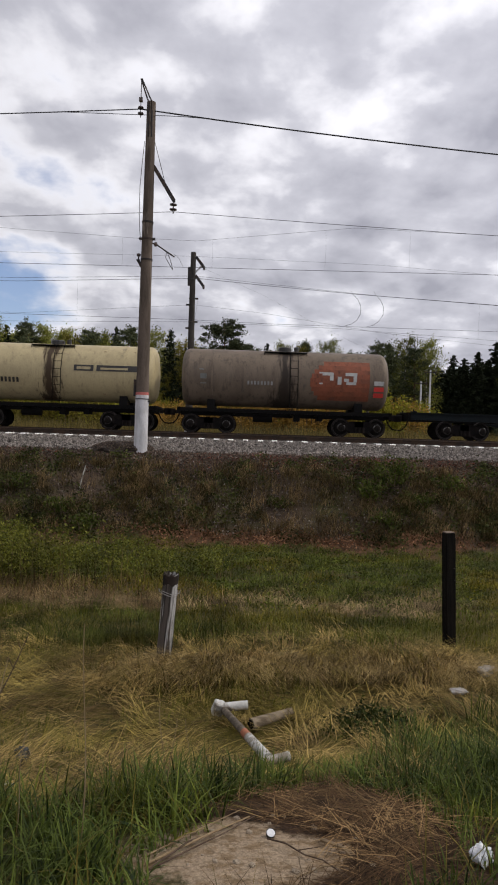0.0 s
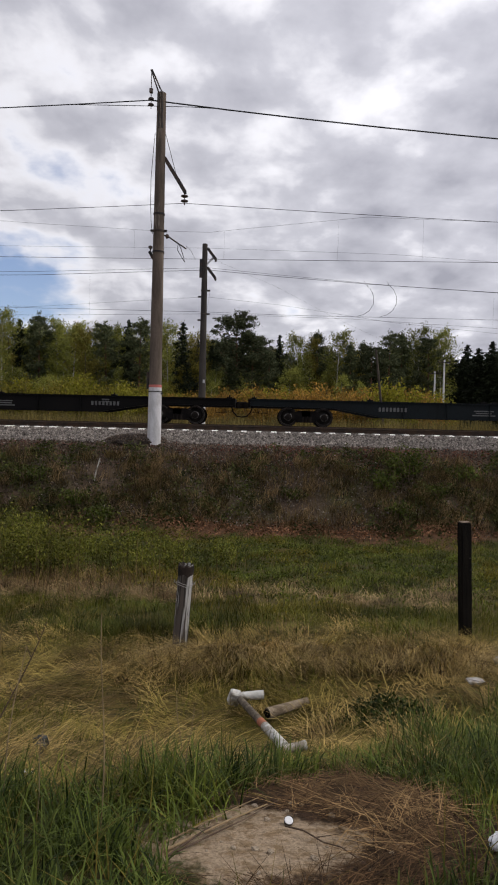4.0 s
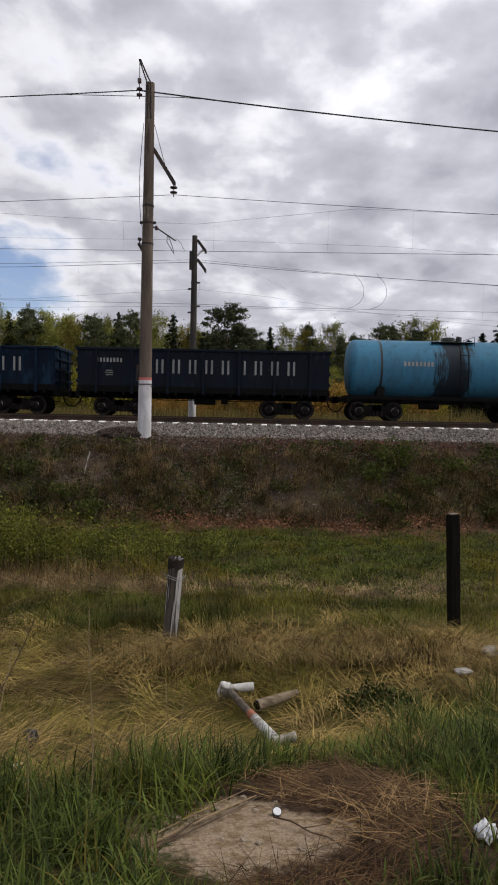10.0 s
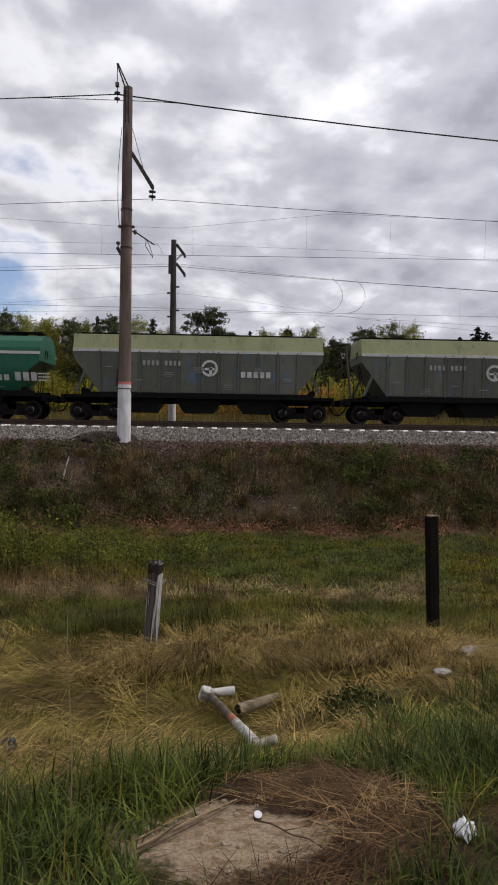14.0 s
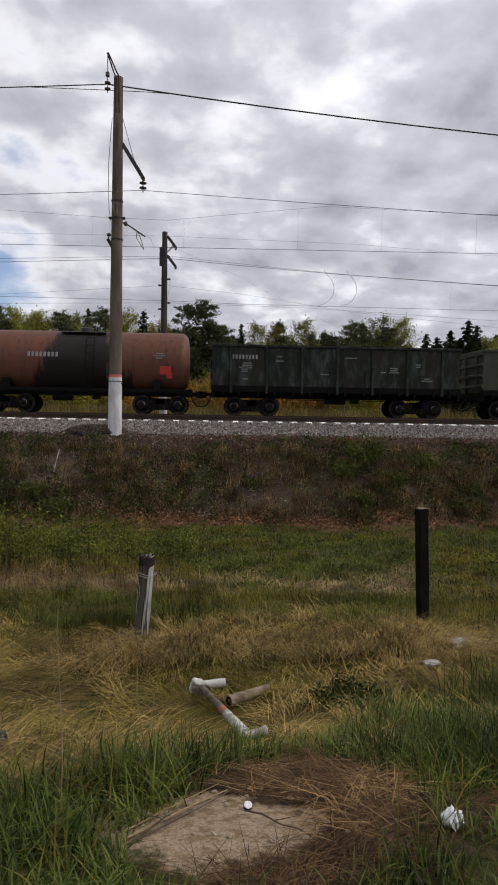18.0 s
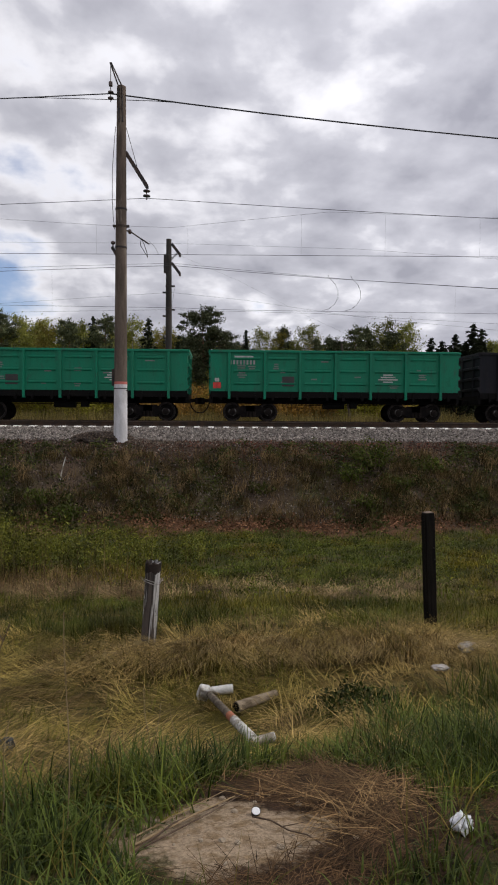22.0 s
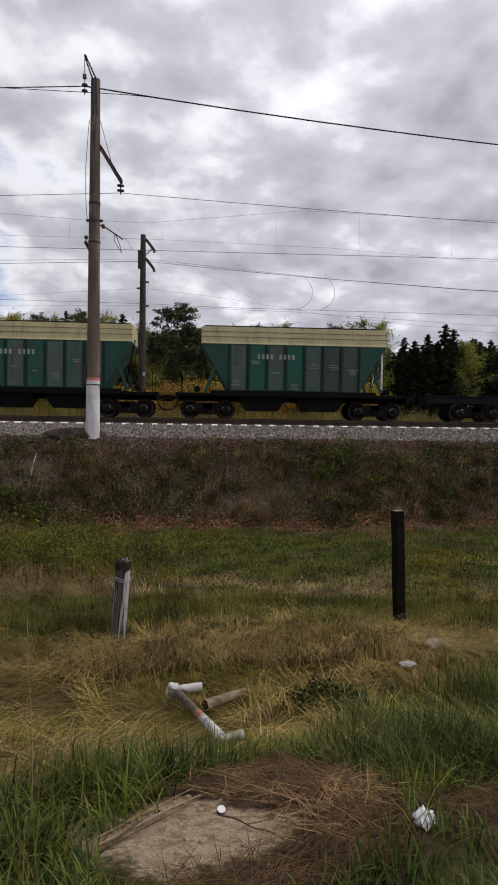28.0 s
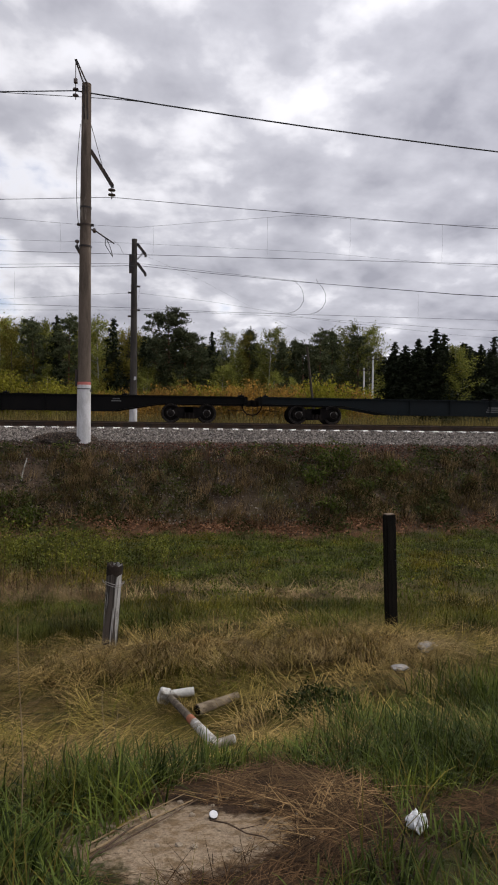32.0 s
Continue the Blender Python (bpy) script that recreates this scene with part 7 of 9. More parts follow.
def build_forest():
    rng = random.Random(11)
    kinds = {
        "pine": [tree_thing("pine_tree", pine(31 + i, 10.0, (0.17, 0.235, 0.17)[i], (0.24, 0.22, 0.16)[i], (11500, 17500, 13500)[i], (0.9, 0.86, 1.0)[i], (40, 64, 46)[i], (None, None, True)[i]), "tall Scots pine with a reddish stem and a broken dark crown", "tree", "trees of the wood") for i in range(3)],
        "spruce": [tree_thing("spruce_tree", spruce(41 + i, 10.0, (0.22, 0.18, 0.26)[i]), "dark narrow spruce with drooping branches", "tree", "trees of the wood") for i in range(3)],
        "birch": [tree_thing("birch_tree", broadleaf(51 + i, 10.0, (0.19, 0.23, 0.16)[i], L_BIRCH, B_BIRCH, bare=(0.22, 0.12, 0.3)[i]), "slender birch in thin young yellow-green leaf", "tree", "trees of the wood") for i in range(3)],
        "aspen": [tree_thing("aspen_tree", broadleaf(61 + i, 10.0, (0.24, 0.2)[i], L_ASPEN, B_DARK, bare=0.08, n=6200), "aspen in yellowish spring leaf", "tree", "trees of the wood") for i in range(2)],
        "willow": [tree_thing("willow_bush", scrub(71 + i, 3.4, 3.2, L_WILLOW, 3600, 0.15), "yellow-green willow bush in young leaf", "bush", "bushes by the wood") for i in range(2)],
        "amber": [tree_thing("amber_bush", scrub(81 + i, 3.0, 2.6, L_AMBER, 2000, 0.13), "amber scrub with thin spring leaf", "bush", "bushes by the wood") for i in range(3)],
        "olive": [tree_thing("olive_bush", scrub(91 + i, 3.2, 3.0, L_BUSH, 2600, 0.15), "dull olive scrub at the edge of the wood", "bush", "bushes by the wood") for i in range(2)],
    }
    first = {id(o): True for v in kinds.values() for o in v}

    def put(kind, x, y, h, i=None, base=10.0, wide=1.0):
        src = kinds[kind]
        o = src[(rng.randrange(len(src)) if i is None else i) % len(src)]
        s = h / base
        m = Matrix.LocRotScale((x, y, float(ground_z(x, y)) - 0.1), Euler((0, 0, rng.uniform(0, 6.28))), None)
        sc = (s * wide * rng.uniform(0.9, 1.1), s * wide * rng.uniform(0.9, 1.1), s)
        if first.get(id(o)):
            first[id(o)] = False
            o.matrix_basis = m @ Matrix.Diagonal((*sc, 1))
            return o
        c = copy_thing(o, m)
        c.scale = sc
        return c

    # single trees that stand out, by direction (right) and top (up), each at its distance
    for kind, u, top in SKYLINE:
        y = rng.uniform(89, 99) if kind != "spruce" else rng.uniform(90, 101)
        x = u * y
        put(kind, x, y, EYE + top * y - float(ground_z(x, y)) + 0.1, i=1 if kind == "pine" and -0.065 < u < 0.0 else 2 * rng.randrange(2) if kind == "pine" else None, wide=(1.08 if -0.065 < u < 0.0 else 1.0) if u < 0.29 else rng.uniform(1.2, 1.6))
    # the wood behind: thick, dark to the right, mixed to the left
    for k in range(110):
        y = rng.uniform(98, 118)
        u = rng.uniform(-0.46, 0.52)
        x = u * y
        h = y * float(np.interp(u, LINE_U, LINE_V)) * rng.uniform(0.86, 1.03) + 1.1
        r = rng.random()
        if u > 0.28:
            kind = "spruce" if r < 0.9 else "pine"
        elif u > 0.10:
            kind = "pine" if r < 0.5 else "spruce" if r < 0.9 else "birch"
        elif u > -0.08:
            kind = "pine" if r < 0.35 else "spruce" if r < 0.7 else "birch" if r < 0.9 else "aspen"
        else:
            kind = "pine" if r < 0.16 else "spruce" if r < 0.34 else "birch" if r < 0.85 else "aspen"
        put(kind, x, y, h, wide=rng.uniform(1.15, 1.7) if u > 0.26 else 1.0)
    # young birches and aspens in front, low in the left half
    for k in range(46):
        y = rng.uniform(86, 93)
        u = rng.uniform(-0.44, 0.17)
        put("birch" if rng.random() < 0.7 else "aspen", u * y, y, rng.uniform(5.0, 8.5), wide=1.25)
    # scrub along the edge
    for k in range(150):
        y = rng.uniform(74, 92)
        u = -0.46 + 0.765 * (k + rng.uniform(0, 1)) / 150
        x = u * y
        r = rng.random()
        if u > 0.245:
            kind, h = ("amber" if r < 0.7 else "olive", rng.uniform(2.2, 3.9))
        elif u > -0.03:
            kind, h = ("amber" if r < 0.74 else "willow" if r < 0.86 else "olive"), rng.uniform(3.2, 5.3)
        elif u > -0.15:
            kind, h = ("amber" if r < 0.5 else "willow" if r < 0.7 else "olive"), rng.uniform(3.0, 5.0)
        else:
            kind, h = ("olive" if r < 0.62 else "amber" if r < 0.72 else "willow"), rng.uniform(3.4, 6.2)
        put(kind, x, y, h, base=3.2)
    # a thick amber hedge before the middle of the wood
    for k in range(64):
        y = rng.uniform(70, 78)
        u = -0.14 + 0.42 * (k + rng.uniform(0, 1)) / 64
        put("amber" if rng.random() < 0.88 else "willow", u * y, y, rng.uniform(4.3, 6.0) * (0.82 if u < -0.05 else 1.0), base=3.2)
    for u, y, h in ((0.208, 69, 6.4), (0.196, 69.5, 5.0), (0.220, 70, 5.0), (-0.285, 80, 6.0), (-0.18, 80, 5.2)):
        put("willow", u * y, y, h, base=3.2)
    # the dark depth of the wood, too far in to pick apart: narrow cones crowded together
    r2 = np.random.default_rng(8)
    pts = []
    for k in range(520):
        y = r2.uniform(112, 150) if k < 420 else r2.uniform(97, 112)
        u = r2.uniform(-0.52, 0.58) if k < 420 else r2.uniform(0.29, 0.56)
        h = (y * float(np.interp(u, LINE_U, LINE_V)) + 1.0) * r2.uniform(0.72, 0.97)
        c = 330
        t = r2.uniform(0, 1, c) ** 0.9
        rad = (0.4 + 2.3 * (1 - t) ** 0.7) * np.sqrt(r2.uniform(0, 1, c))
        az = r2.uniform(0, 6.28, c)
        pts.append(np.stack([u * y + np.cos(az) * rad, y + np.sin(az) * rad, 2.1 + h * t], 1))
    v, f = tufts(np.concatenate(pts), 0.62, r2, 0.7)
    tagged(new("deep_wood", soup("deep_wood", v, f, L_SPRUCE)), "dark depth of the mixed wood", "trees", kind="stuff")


# the height of the wood's outline (up) along the view (right)
LINE_U = [-0.5, -0.33, -0.20, -0.10, -0.03, 0.03, 0.12, 0.22, 0.29, 0.31, 0.37, 0.5]
LINE_V = [0.135, 0.140, 0.133, 0.125, 0.130, 0.112, 0.118, 0.125, 0.118, 0.110, 0.124, 0.124]
SKYLINE = [
    # kind, right, top
    ("birch", -0.392, 0.161), ("spruce", -0.364, 0.150), ("pine", -0.334, 0.161), ("birch", -0.301, 0.147), ("birch", -0.285, 0.141), ("aspen", -0.260, 0.132),
    ("birch", -0.240, 0.135), ("pine", -0.230, 0.149), ("birch", -0.221, 0.133), ("spruce", -0.197, 0.153), ("pine", -0.180, 0.155), ("birch", -0.133, 0.149),
    ("spruce", -0.114, 0.150), ("aspen", -0.091, 0.126), ("pine", -0.030, 0.169), ("pine", -0.008, 0.136),
    ("spruce", -0.060, 0.122), ("pine", 0.004, 0.118), ("spruce", -0.070, 0.116), ("spruce", 0.034, 0.135), ("pine", 0.019, 0.115), ("birch", 0.064, 0.129),
    ("aspen", 0.079, 0.127), ("pine", 0.092, 0.143), ("birch", 0.119, 0.137), ("aspen", 0.135, 0.118), ("pine", 0.143, 0.126), ("pine", 0.163, 0.128),
    ("pine", 0.176, 0.125), ("pine", 0.201, 0.143), ("pine", 0.221, 0.144), ("birch", 0.242, 0.150), ("birch", 0.274, 0.144), ("birch", 0.284, 0.134),
    ("pine", 0.263, 0.140), ("spruce", 0.296, 0.110), ("spruce", 0.314, 0.105), ("spruce", 0.320, 0.126), ("spruce", 0.337, 0.121), ("spruce", 0.358, 0.132),
    ("spruce", 0.386, 0.148), ("spruce", 0.399, 0.140), ("spruce", 0.372, 0.119), ("birch", 0.428, 0.119), ("spruce", 0.441, 0.119), ("spruce", 0.460, 0.125),
    ("spruce", 0.482, 0.138), ("spruce", 0.417, 0.111),
]
build_forest()


def utility_pole(x, y, h, label, mat, cross=2):
    p = thing("utility_pole", (x, y, float(ground_z(x, y))), label, "pole", "poles by the wood")
    bm = bmesh.new()
    lathe(bm, [(-0.3, 0.15), (h, 0.10)], 12, "z")
    part("shaft", bm, mat, p, smooth=True)
    for i in range(cross):
        bm = bmesh.new()
        z = h - 0.35 - i * 0.6
        box(bm, -0.8, 0.8, -0.14, -0.06, z, z + 0.1)
        for dx in (-0.7, -0.3, 0.3, 0.7):
            lathe(bm, [(z + 0.1, 0.03), (z + 0.14, 0.06), (z + 0.22, 0.05), (z + 0.25, 0.02)], 8, "z", (dx, -0.1, 0))
        part("crossarm", bm, M_IRON, p, "iron crossarm with insulators")
    return p


utility_pole(22.85, 80, 9.1, "pale concrete pole with a crossarm by the wood", M_WHITEWASH, 1)
utility_pole(21.9, 80.6, 8.0, "slender pale pole beside another by the wood", M_WHITEWASH, 1)
utility_pole(13.0, 66, 8.7, "old leaning dark wooden pole", B_DARK, 0).rotation_euler = (0, radians(-7), 0)

# ---------------------------------------------------------------- grass, straw and weeds
G_NEAR = leaf_material("lush verge grass", (0.013, 0.027, 0.008), (0.155, 0.198, 0.038), 0.0, 0.5, 0.3, (1.6, 0.6, 1.3), ((1.2, 1.08, 0.85), 1.1, 0.5, 0.66))
G_MEADOW = leaf_material("meadow grass", (0.020, 0.032, 0.004), (0.145, 0.160, 0.030), 0.0, 0.6, 0.25, (1.6, 0.4, 1.5), ((1.5, 1.05, 0.7), 0.55, 0.48, 0.62))
G_LEAF = leaf_material("broad meadow leaves", (0.026, 0.042, 0.005), (0.150, 0.175, 0.030), 0.0, 0.55, 0.25, (1.9, 0.35, 1.6), ((1.5, 1.1, 0.7), 0.6, 0.5, 0.64))
G_YELLOW = leaf_material("yellow-green weeds", (0.042, 0.052, 0.008), (0.20, 0.198, 0.032), 0.0, 0.6, 0.3, (1.3, 0.4, 1.35))
G_SHOOT = leaf_material("young green shoots", (0.042, 0.052, 0.006), (0.15, 0.145, 0.022), 0.0, 0.6, 0.3, (1.6, 0.6, 1.35))
G_STRAW = leaf_material("flattened dry straw", (0.060, 0.040, 0.010), (0.56, 0.40, 0.145), 0.0, 0.65, 0.15, (1.3, 0.62, 1.3), ((0.92, 0.98, 0.74), 0.8, 0.44, 0.6))
G_FRINGE = leaf_material("bleached hanging grass", (0.085, 0.058, 0.020), (0.66, 0.49, 0.22), 0.0, 0.65, 0.15, (2.0, 0.7, 1.25))
G_OLIVE = leaf_material("olive half-dead grass", (0.045, 0.042, 0.006), (0.19, 0.15, 0.030), 0.0, 0.65, 0.2, (1.6, 0.6, 1.3))
G_BROWN = leaf_material("brown dry stalks", (0.026, 0.014, 0.006), (0.25, 0.165, 0.075), 0.0, 0.75, 0.1, (4.0, 0.6, 1.35))
G_ROT = leaf_material("rotted dark stalks", (0.012, 0.007, 0.004), (0.145, 0.084, 0.039), 0.0, 0.8, 0.1, (4.0, 0.6, 1.35))
G_YOLIVE = leaf_material("yellowish olive grass", (0.050, 0.048, 0.008), (0.27, 0.215, 0.050), 0.0, 0.65, 0.2, (1.5, 0.55, 1.35))
G_HAY = leaf_material("pale hay", (0.055, 0.032, 0.012), (0.40, 0.255, 0.115), 0.0, 0.7, 0.1, (3.0, 0.6, 1.3))
G_DOCK = leaf_material("dark dock leaves", (0.012, 0.022, 0.005), (0.075, 0.092, 0.020), 0.0, 0.6, 0.2, (3.0, 0.5, 1.4))
G_BANK = leaf_material("dull weeds of the bank", (0.022, 0.017, 0.007), (0.21, 0.155, 0.066), 0.0, 0.75, 0.15, (1.3, 0.35, 1.5))
G_BANKTAN = leaf_material("pale dry tufts of the bank", (0.06, 0.042, 0.020), (0.46, 0.33, 0.17), 0.0, 0.75, 0.15, (1.6, 0.35, 1.4))
G_BANKLEAF = leaf_material("dull green leaves of the bank", (0.018, 0.026, 0.008), (0.085, 0.092, 0.022), 0.0, 0.7, 0.2, (1.4, 0.5, 1.5))
G_LITTER = leaf_material("red-brown leaf litter", (0.055, 0.018, 0.012), (0.24, 0.085, 0.055), 0.0, 0.8, 0.1, (1.3, 0.55, 1.3))
G_SOIL = leaf_material("orange-red litter on sandy soil", (0.075, 0.038, 0.020), (0.36, 0.19, 0.105), 0.0, 0.8, 0.1, (1.0, 0.6, 1.3))
G_REED = leaf_material("dull olive reeds", (0.075, 0.062, 0.020), (0.24, 0.19, 0.065), 0.0, 0.75, 0.2, (0.4, 0.6, 1.3))
G_FIELD = leaf_material("tall dry field grass", (0.10, 0.072, 0.018), (0.28, 0.20, 0.055), 0.0, 0.75, 0.2)


def blades(name, x, y, z, length, width, az, tilt, bend, mat, label, segs=3, category="grass"):
    """Bent tapering blades, all in one mesh. tilt: lean from upright at the root; bend: more lean towards the tip."""
    n = len(x)
    d = np.stack([np.cos(az), np.sin(az)], 1)
    side = np.stack([-np.sin(az), np.cos(az)], 1)
    px, py, pz = x.copy(), y.copy(), z.copy()
    cols = []
    for i in range(segs + 1):
        s = i / segs
        w = width * (1 - s) ** 0.7 * 0.5
        if i < segs:
            cols.append(np.stack([px + side[:, 0] * w, py + side[:, 1] * w, pz], 1))
            cols.append(np.stack([px - side[:, 0] * w, py - side[:, 1] * w, pz], 1))
        else:
            cols.append(np.stack([px, py, pz], 1))
        a = tilt + bend * (s + 0.5 / segs)
        px = px + d[:, 0] * np.sin(a) * length / segs
        py = py + d[:, 1] * np.sin(a) * length / segs
        pz = pz + np.cos(a) * length / segs
    v = np.stack(cols, 1)
    k = v.shape[1]
    base = (np.arange(n) * k)[:, None]
    faces = []
    for i in range(segs - 1):
        faces += (base + np.array([[2 * i, 2 * i + 1, 2 * i + 3, 2 * i + 2]])).tolist()
    faces += (base + np.array([[k - 3, k - 2, k - 1]])).tolist()
    me = bpy.data.meshes.new(name)
    me.from_pydata(v.reshape(-1, 3).tolist(), [], faces)
    me.materials.append(mat)
    return tagged(new(name, me), label, category, kind="stuff")


def wave(x, y, a, b, c):
    return 0.5 + 0.25 * np.sin(x * a + y * b + c) + 0.25 * np.sin(x * b * 0.7 - y * a * 1.3 + c * 2.1)


BARE = [(-0.36, 2.50), (-0.16, 2.84), (0.02, 3.36), (0.5, 3.62), (0.80, 3.36), (0.97, 2.86), (0.97, 2.68), (0.78, 2.45), (0.46, 2.10), (0.2, 1.9), (-0.25, 2.05)]
BARE_EDGE = [(1.06, 2.62), (1.16, 2.88), (1.75, 3.02), (1.75, 2.40), (1.22, 2.38)]


def inside(x, y, poly):
    c = np.zeros(len(x), bool)
    for (x0, y0), (x1, y1) in zip(poly, poly[1:] + poly[:1]):
        hit = ((y0 > y) != (y1 > y)) & (x < (x1 - x0) * (y - y0) / (y1 - y0 + 1e-12) + x0)
        c ^= hit
    return c


def scatter(rng, n, x0, x1, y0, y1, per, spread):
    """Pieces gathered in clumps: their places, and a number of the clump for each."""
    k = max(1, n // per)
    cx, cy = rng.uniform(x0, x1, k), rng.uniform(y0, y1, k)
    c = rng.integers(0, k, n)
    return cx[c] + rng.normal(0, spread, n), cy[c] + rng.normal(0, spread, n), c, cx[c], cy[c]


def leaves(name, pts, size, rng, mat, label, flat=0.6, category="weeds"):
    v, f = tufts(pts, size, rng, flat)
    return tagged(new(name, soup(name, v, f, mat)), label, category, kind="stuff")


def stack(x, y, z):
    return np.stack([x, y, z], 1)


SIGN_CLEAR = [(-0.36, 5.75), (0.60, 5.75), (0.62, 5.35), (0.22, 5.2), (0.48, 4.45), (0.40, 4.05), (0.05, 4.0), (-0.05, 4.8), (-0.32, 5.3)]


def build_grass():
    rng = np.random.default_rng(21)
    U, N = rng.uniform, rng.normal

    # lush grass on the verge, in clumps that lean together
    n = 82000
    x, y, c, cx, cy = scatter(rng, n, -2.8, 3.7, 1.3, 7.0, 26, 0.055)
    lean = U(0, 6.28, n)[c % n]
    top = np.interp(cx, [-2.7, -1.2, -0.5, 0.2, 0.7, 1.2, 2.0, 3.6], [2.85, 2.95, 3.4, 3.75, 4.0, 4.75, 5.35, 6.0]) + N(0, 0.10, n)
    keep = (y < top) & ~inside(x + N(0, 0.03, n), y + N(0, 0.03, n), BARE) & ~inside(x + N(0, 0.05, n), y + N(0, 0.04, n), BARE_EDGE) & (y > 1.3)
    keep &= U(0, 1, n) < np.interp(y, [1.3, 3, 5, 7], [1.0, 1.0, 0.8, 0.55])
    x, y, lean, cx, cy = x[keep], y[keep], lean[keep], cx[keep], cy[keep]
    n = len(x)
    tall = np.interp(x, [-2.7, -0.3, 0.0, 0.6, 1.2, 3], [0.25, 0.25, 0.21, 0.20, 0.26, 0.29]) * (0.55 + 0.85 * wave(cx, cy, 3.3, 2.1, 1.0)) * np.where(x > 0.1, np.interp(y, [1.3, 2.45, 3.1], [0.5, 0.6, 1.0]), 1.0)
    blades("verge_grass", x, y, ground_z(x, y) - 0.01, tall * U(0.45, 1.3, n), U(0.004, 0.014, n), np.where(U(0, 1, n) < 0.6, lean + N(0, 0.6, n), U(0, 6.28, n)), np.abs(N(0, 0.22, n)), U(0.2, 2.1, n), G_NEAR, "lush dark green grass on the verge", 4)
    n = 5200
    x, y = U(-2.6, 3.4, n), U(1.4, 6.4, n)
    top = np.interp(x, [-2.7, -1.2, -0.5, 0.2, 0.7, 1.2, 2.0, 3.6], [2.9, 3.0, 3.4, 3.7, 3.9, 4.7, 5.2, 5.8])
    keep = (y < top) & ~inside(x, y, BARE) & ~inside(x, y, BARE_EDGE)
    x, y = x[keep], y[keep]
    n = len(x)
    blades("dead_verge_blades", x, y, ground_z(x, y), U(0.15, 0.42, n), U(0.003, 0.008, n), U(0, 6.28, n), U(0.2, 1.2, n), U(0.2, 1.4, n), G_OLIVE, "dry blades among the green grass of the verge", 3)

    # straw lying in tussocks that all fall the same way, in the hollow
    n = 112000
    x, y, c, cx, cy = scatter(rng, n, -4.8, 5.0, 3.0, 9.2, 40, 0.075)
    k = int(c.max()) + 1
    r_az, r_kind, r_len, r_lift = N(0, 0.55, k)[c], U(0, 1, k)[c], U(0.7, 1.3, k)[c], U(0, 1, k)[c]
    flow = -0.55 + 0.9 * np.sin(cx * 0.8 + cy * 0.6) + r_az + np.pi * (r_kind < 0.28)
    ridge = np.exp(-((cy - 6.62 - 0.12 * np.sin(cx * 2.1)) / 0.33) ** 2) * np.clip((cx + 1.7) / 0.5, 0, 1) * np.clip((3.2 - cx) / 0.6, 0, 1)
    on_ridge = ridge > 0.35 + 0.2 * r_lift
    az = np.where(on_ridge, -1.57 + 0.6 * np.sin(cx * 3.1) + r_az * 0.6, flow) + N(0, 0.30, n)
    keep = (np.abs(x) < y * 0.52 + 0.5) & ~inside(x, y, BARE) & ~inside(x, y, SIGN_CLEAR) & ((x < -0.4) | (y > 3.7))
    dens = np.clip(0.35 + 0.9 * wave(cx, cy, 1.6, 1.2, 2.0) - 0.9 * np.clip((cy - 7.2) / 0.8, 0, 1), 0, 1)
    keep &= (U(0, 1, n) < dens) | on_ridge
    sel = [v[keep] for v in (x, y, az, on_ridge, r_kind, r_len, r_lift)]
    x, y, az, hang, kind, ln, lift = sel
    n = len(x)
    tilt = np.where(hang, U(0.15, 0.8, n), U(0.75, 1.35, n))
    bend = np.where(hang, U(1.2, 2.2, n), U(0.3, 1.5, n))
    length = np.where(hang, U(0.28, 0.55, n), U(0.14, 0.40, n)) * ln
    width = U(0.003, 0.0085, n)
    z = ground_z(x, y) - 0.01 + 0.07 * lift * U(0.2, 1, n)
    kk = kind + U(-0.12, 0.12, n)
    for s, mat, nm, lb in ((kk < 0.62, G_STRAW, "straw", "dry straw-coloured grass fallen flat in tussocks"), ((kk >= 0.62) & (kk < 0.88), G_OLIVE, "olive_straw", "olive half-dead grass lying among the straw"),
                           (kk >= 0.88, G_BROWN, "brown_straw", "brown rotted grass among the straw")):
        blades(nm, x[s], y[s], z[s], length[s], width[s], az[s], tilt[s], bend[s], mat, lb, 4)

    # the hanging fringe below the posts
    n = 9500
    x, y, c, cx, cy = scatter(rng, n, -1.35, 2.7, 6.45, 6.95, 48, 0.05)
    k = int(c.max()) + 1
    az = -1.57 + 0.5 * np.sin(cx * 2.7 + 0.6) + N(0, 0.35, k)[c] + N(0, 0.18, n)
    hump = U(0.02, 0.11, k)[c] * np.clip((cx + 1.5) / 0.5, 0, 1)
    blades("straw_fringe", x, y, ground_z(x, y) + hump * U(0.5, 1, n), U(0.22, 0.5, n), U(0.004, 0.010, n), az, U(0.6, 1.15, n), U(0.5, 1.3, n), G_FRINGE, "fringe of dry grass hanging over a low step", 4)

    # straw fallen over the log and about the sign's head
    n = 160
    x, y = 0.46 + N(0, 0.06, n), 5.56 + N(0, 0.06, n)
    blades("log_straw", x, y, ground_z(x, y) + U(0.02, 0.08, n), U(0.12, 0.3, n), U(0.003, 0.007, n), -0.4 + N(0, 0.7, n), U(0.7, 1.3, n), U(0.3, 1.2, n), G_STRAW, "straw fallen over the end of a log", 3)
    n = 260
    x, y = -0.02 + N(0, 0.09, n), 5.50 + N(0, 0.05, n)
    blades("head_straw", x, y, ground_z(x, y) + U(0.0, 0.06, n), U(0.08, 0.2, n), U(0.003, 0.006, n), U(0, 6.28, n), U(0.5, 1.2, n), U(0.3, 1.2, n), G_STRAW, "straw about the head of the fallen post", 3)

    # thin flat straw under the fallen post
    n = 5200
    x, y = U(-0.5, 0.75, n), U(3.9, 5.95, n)
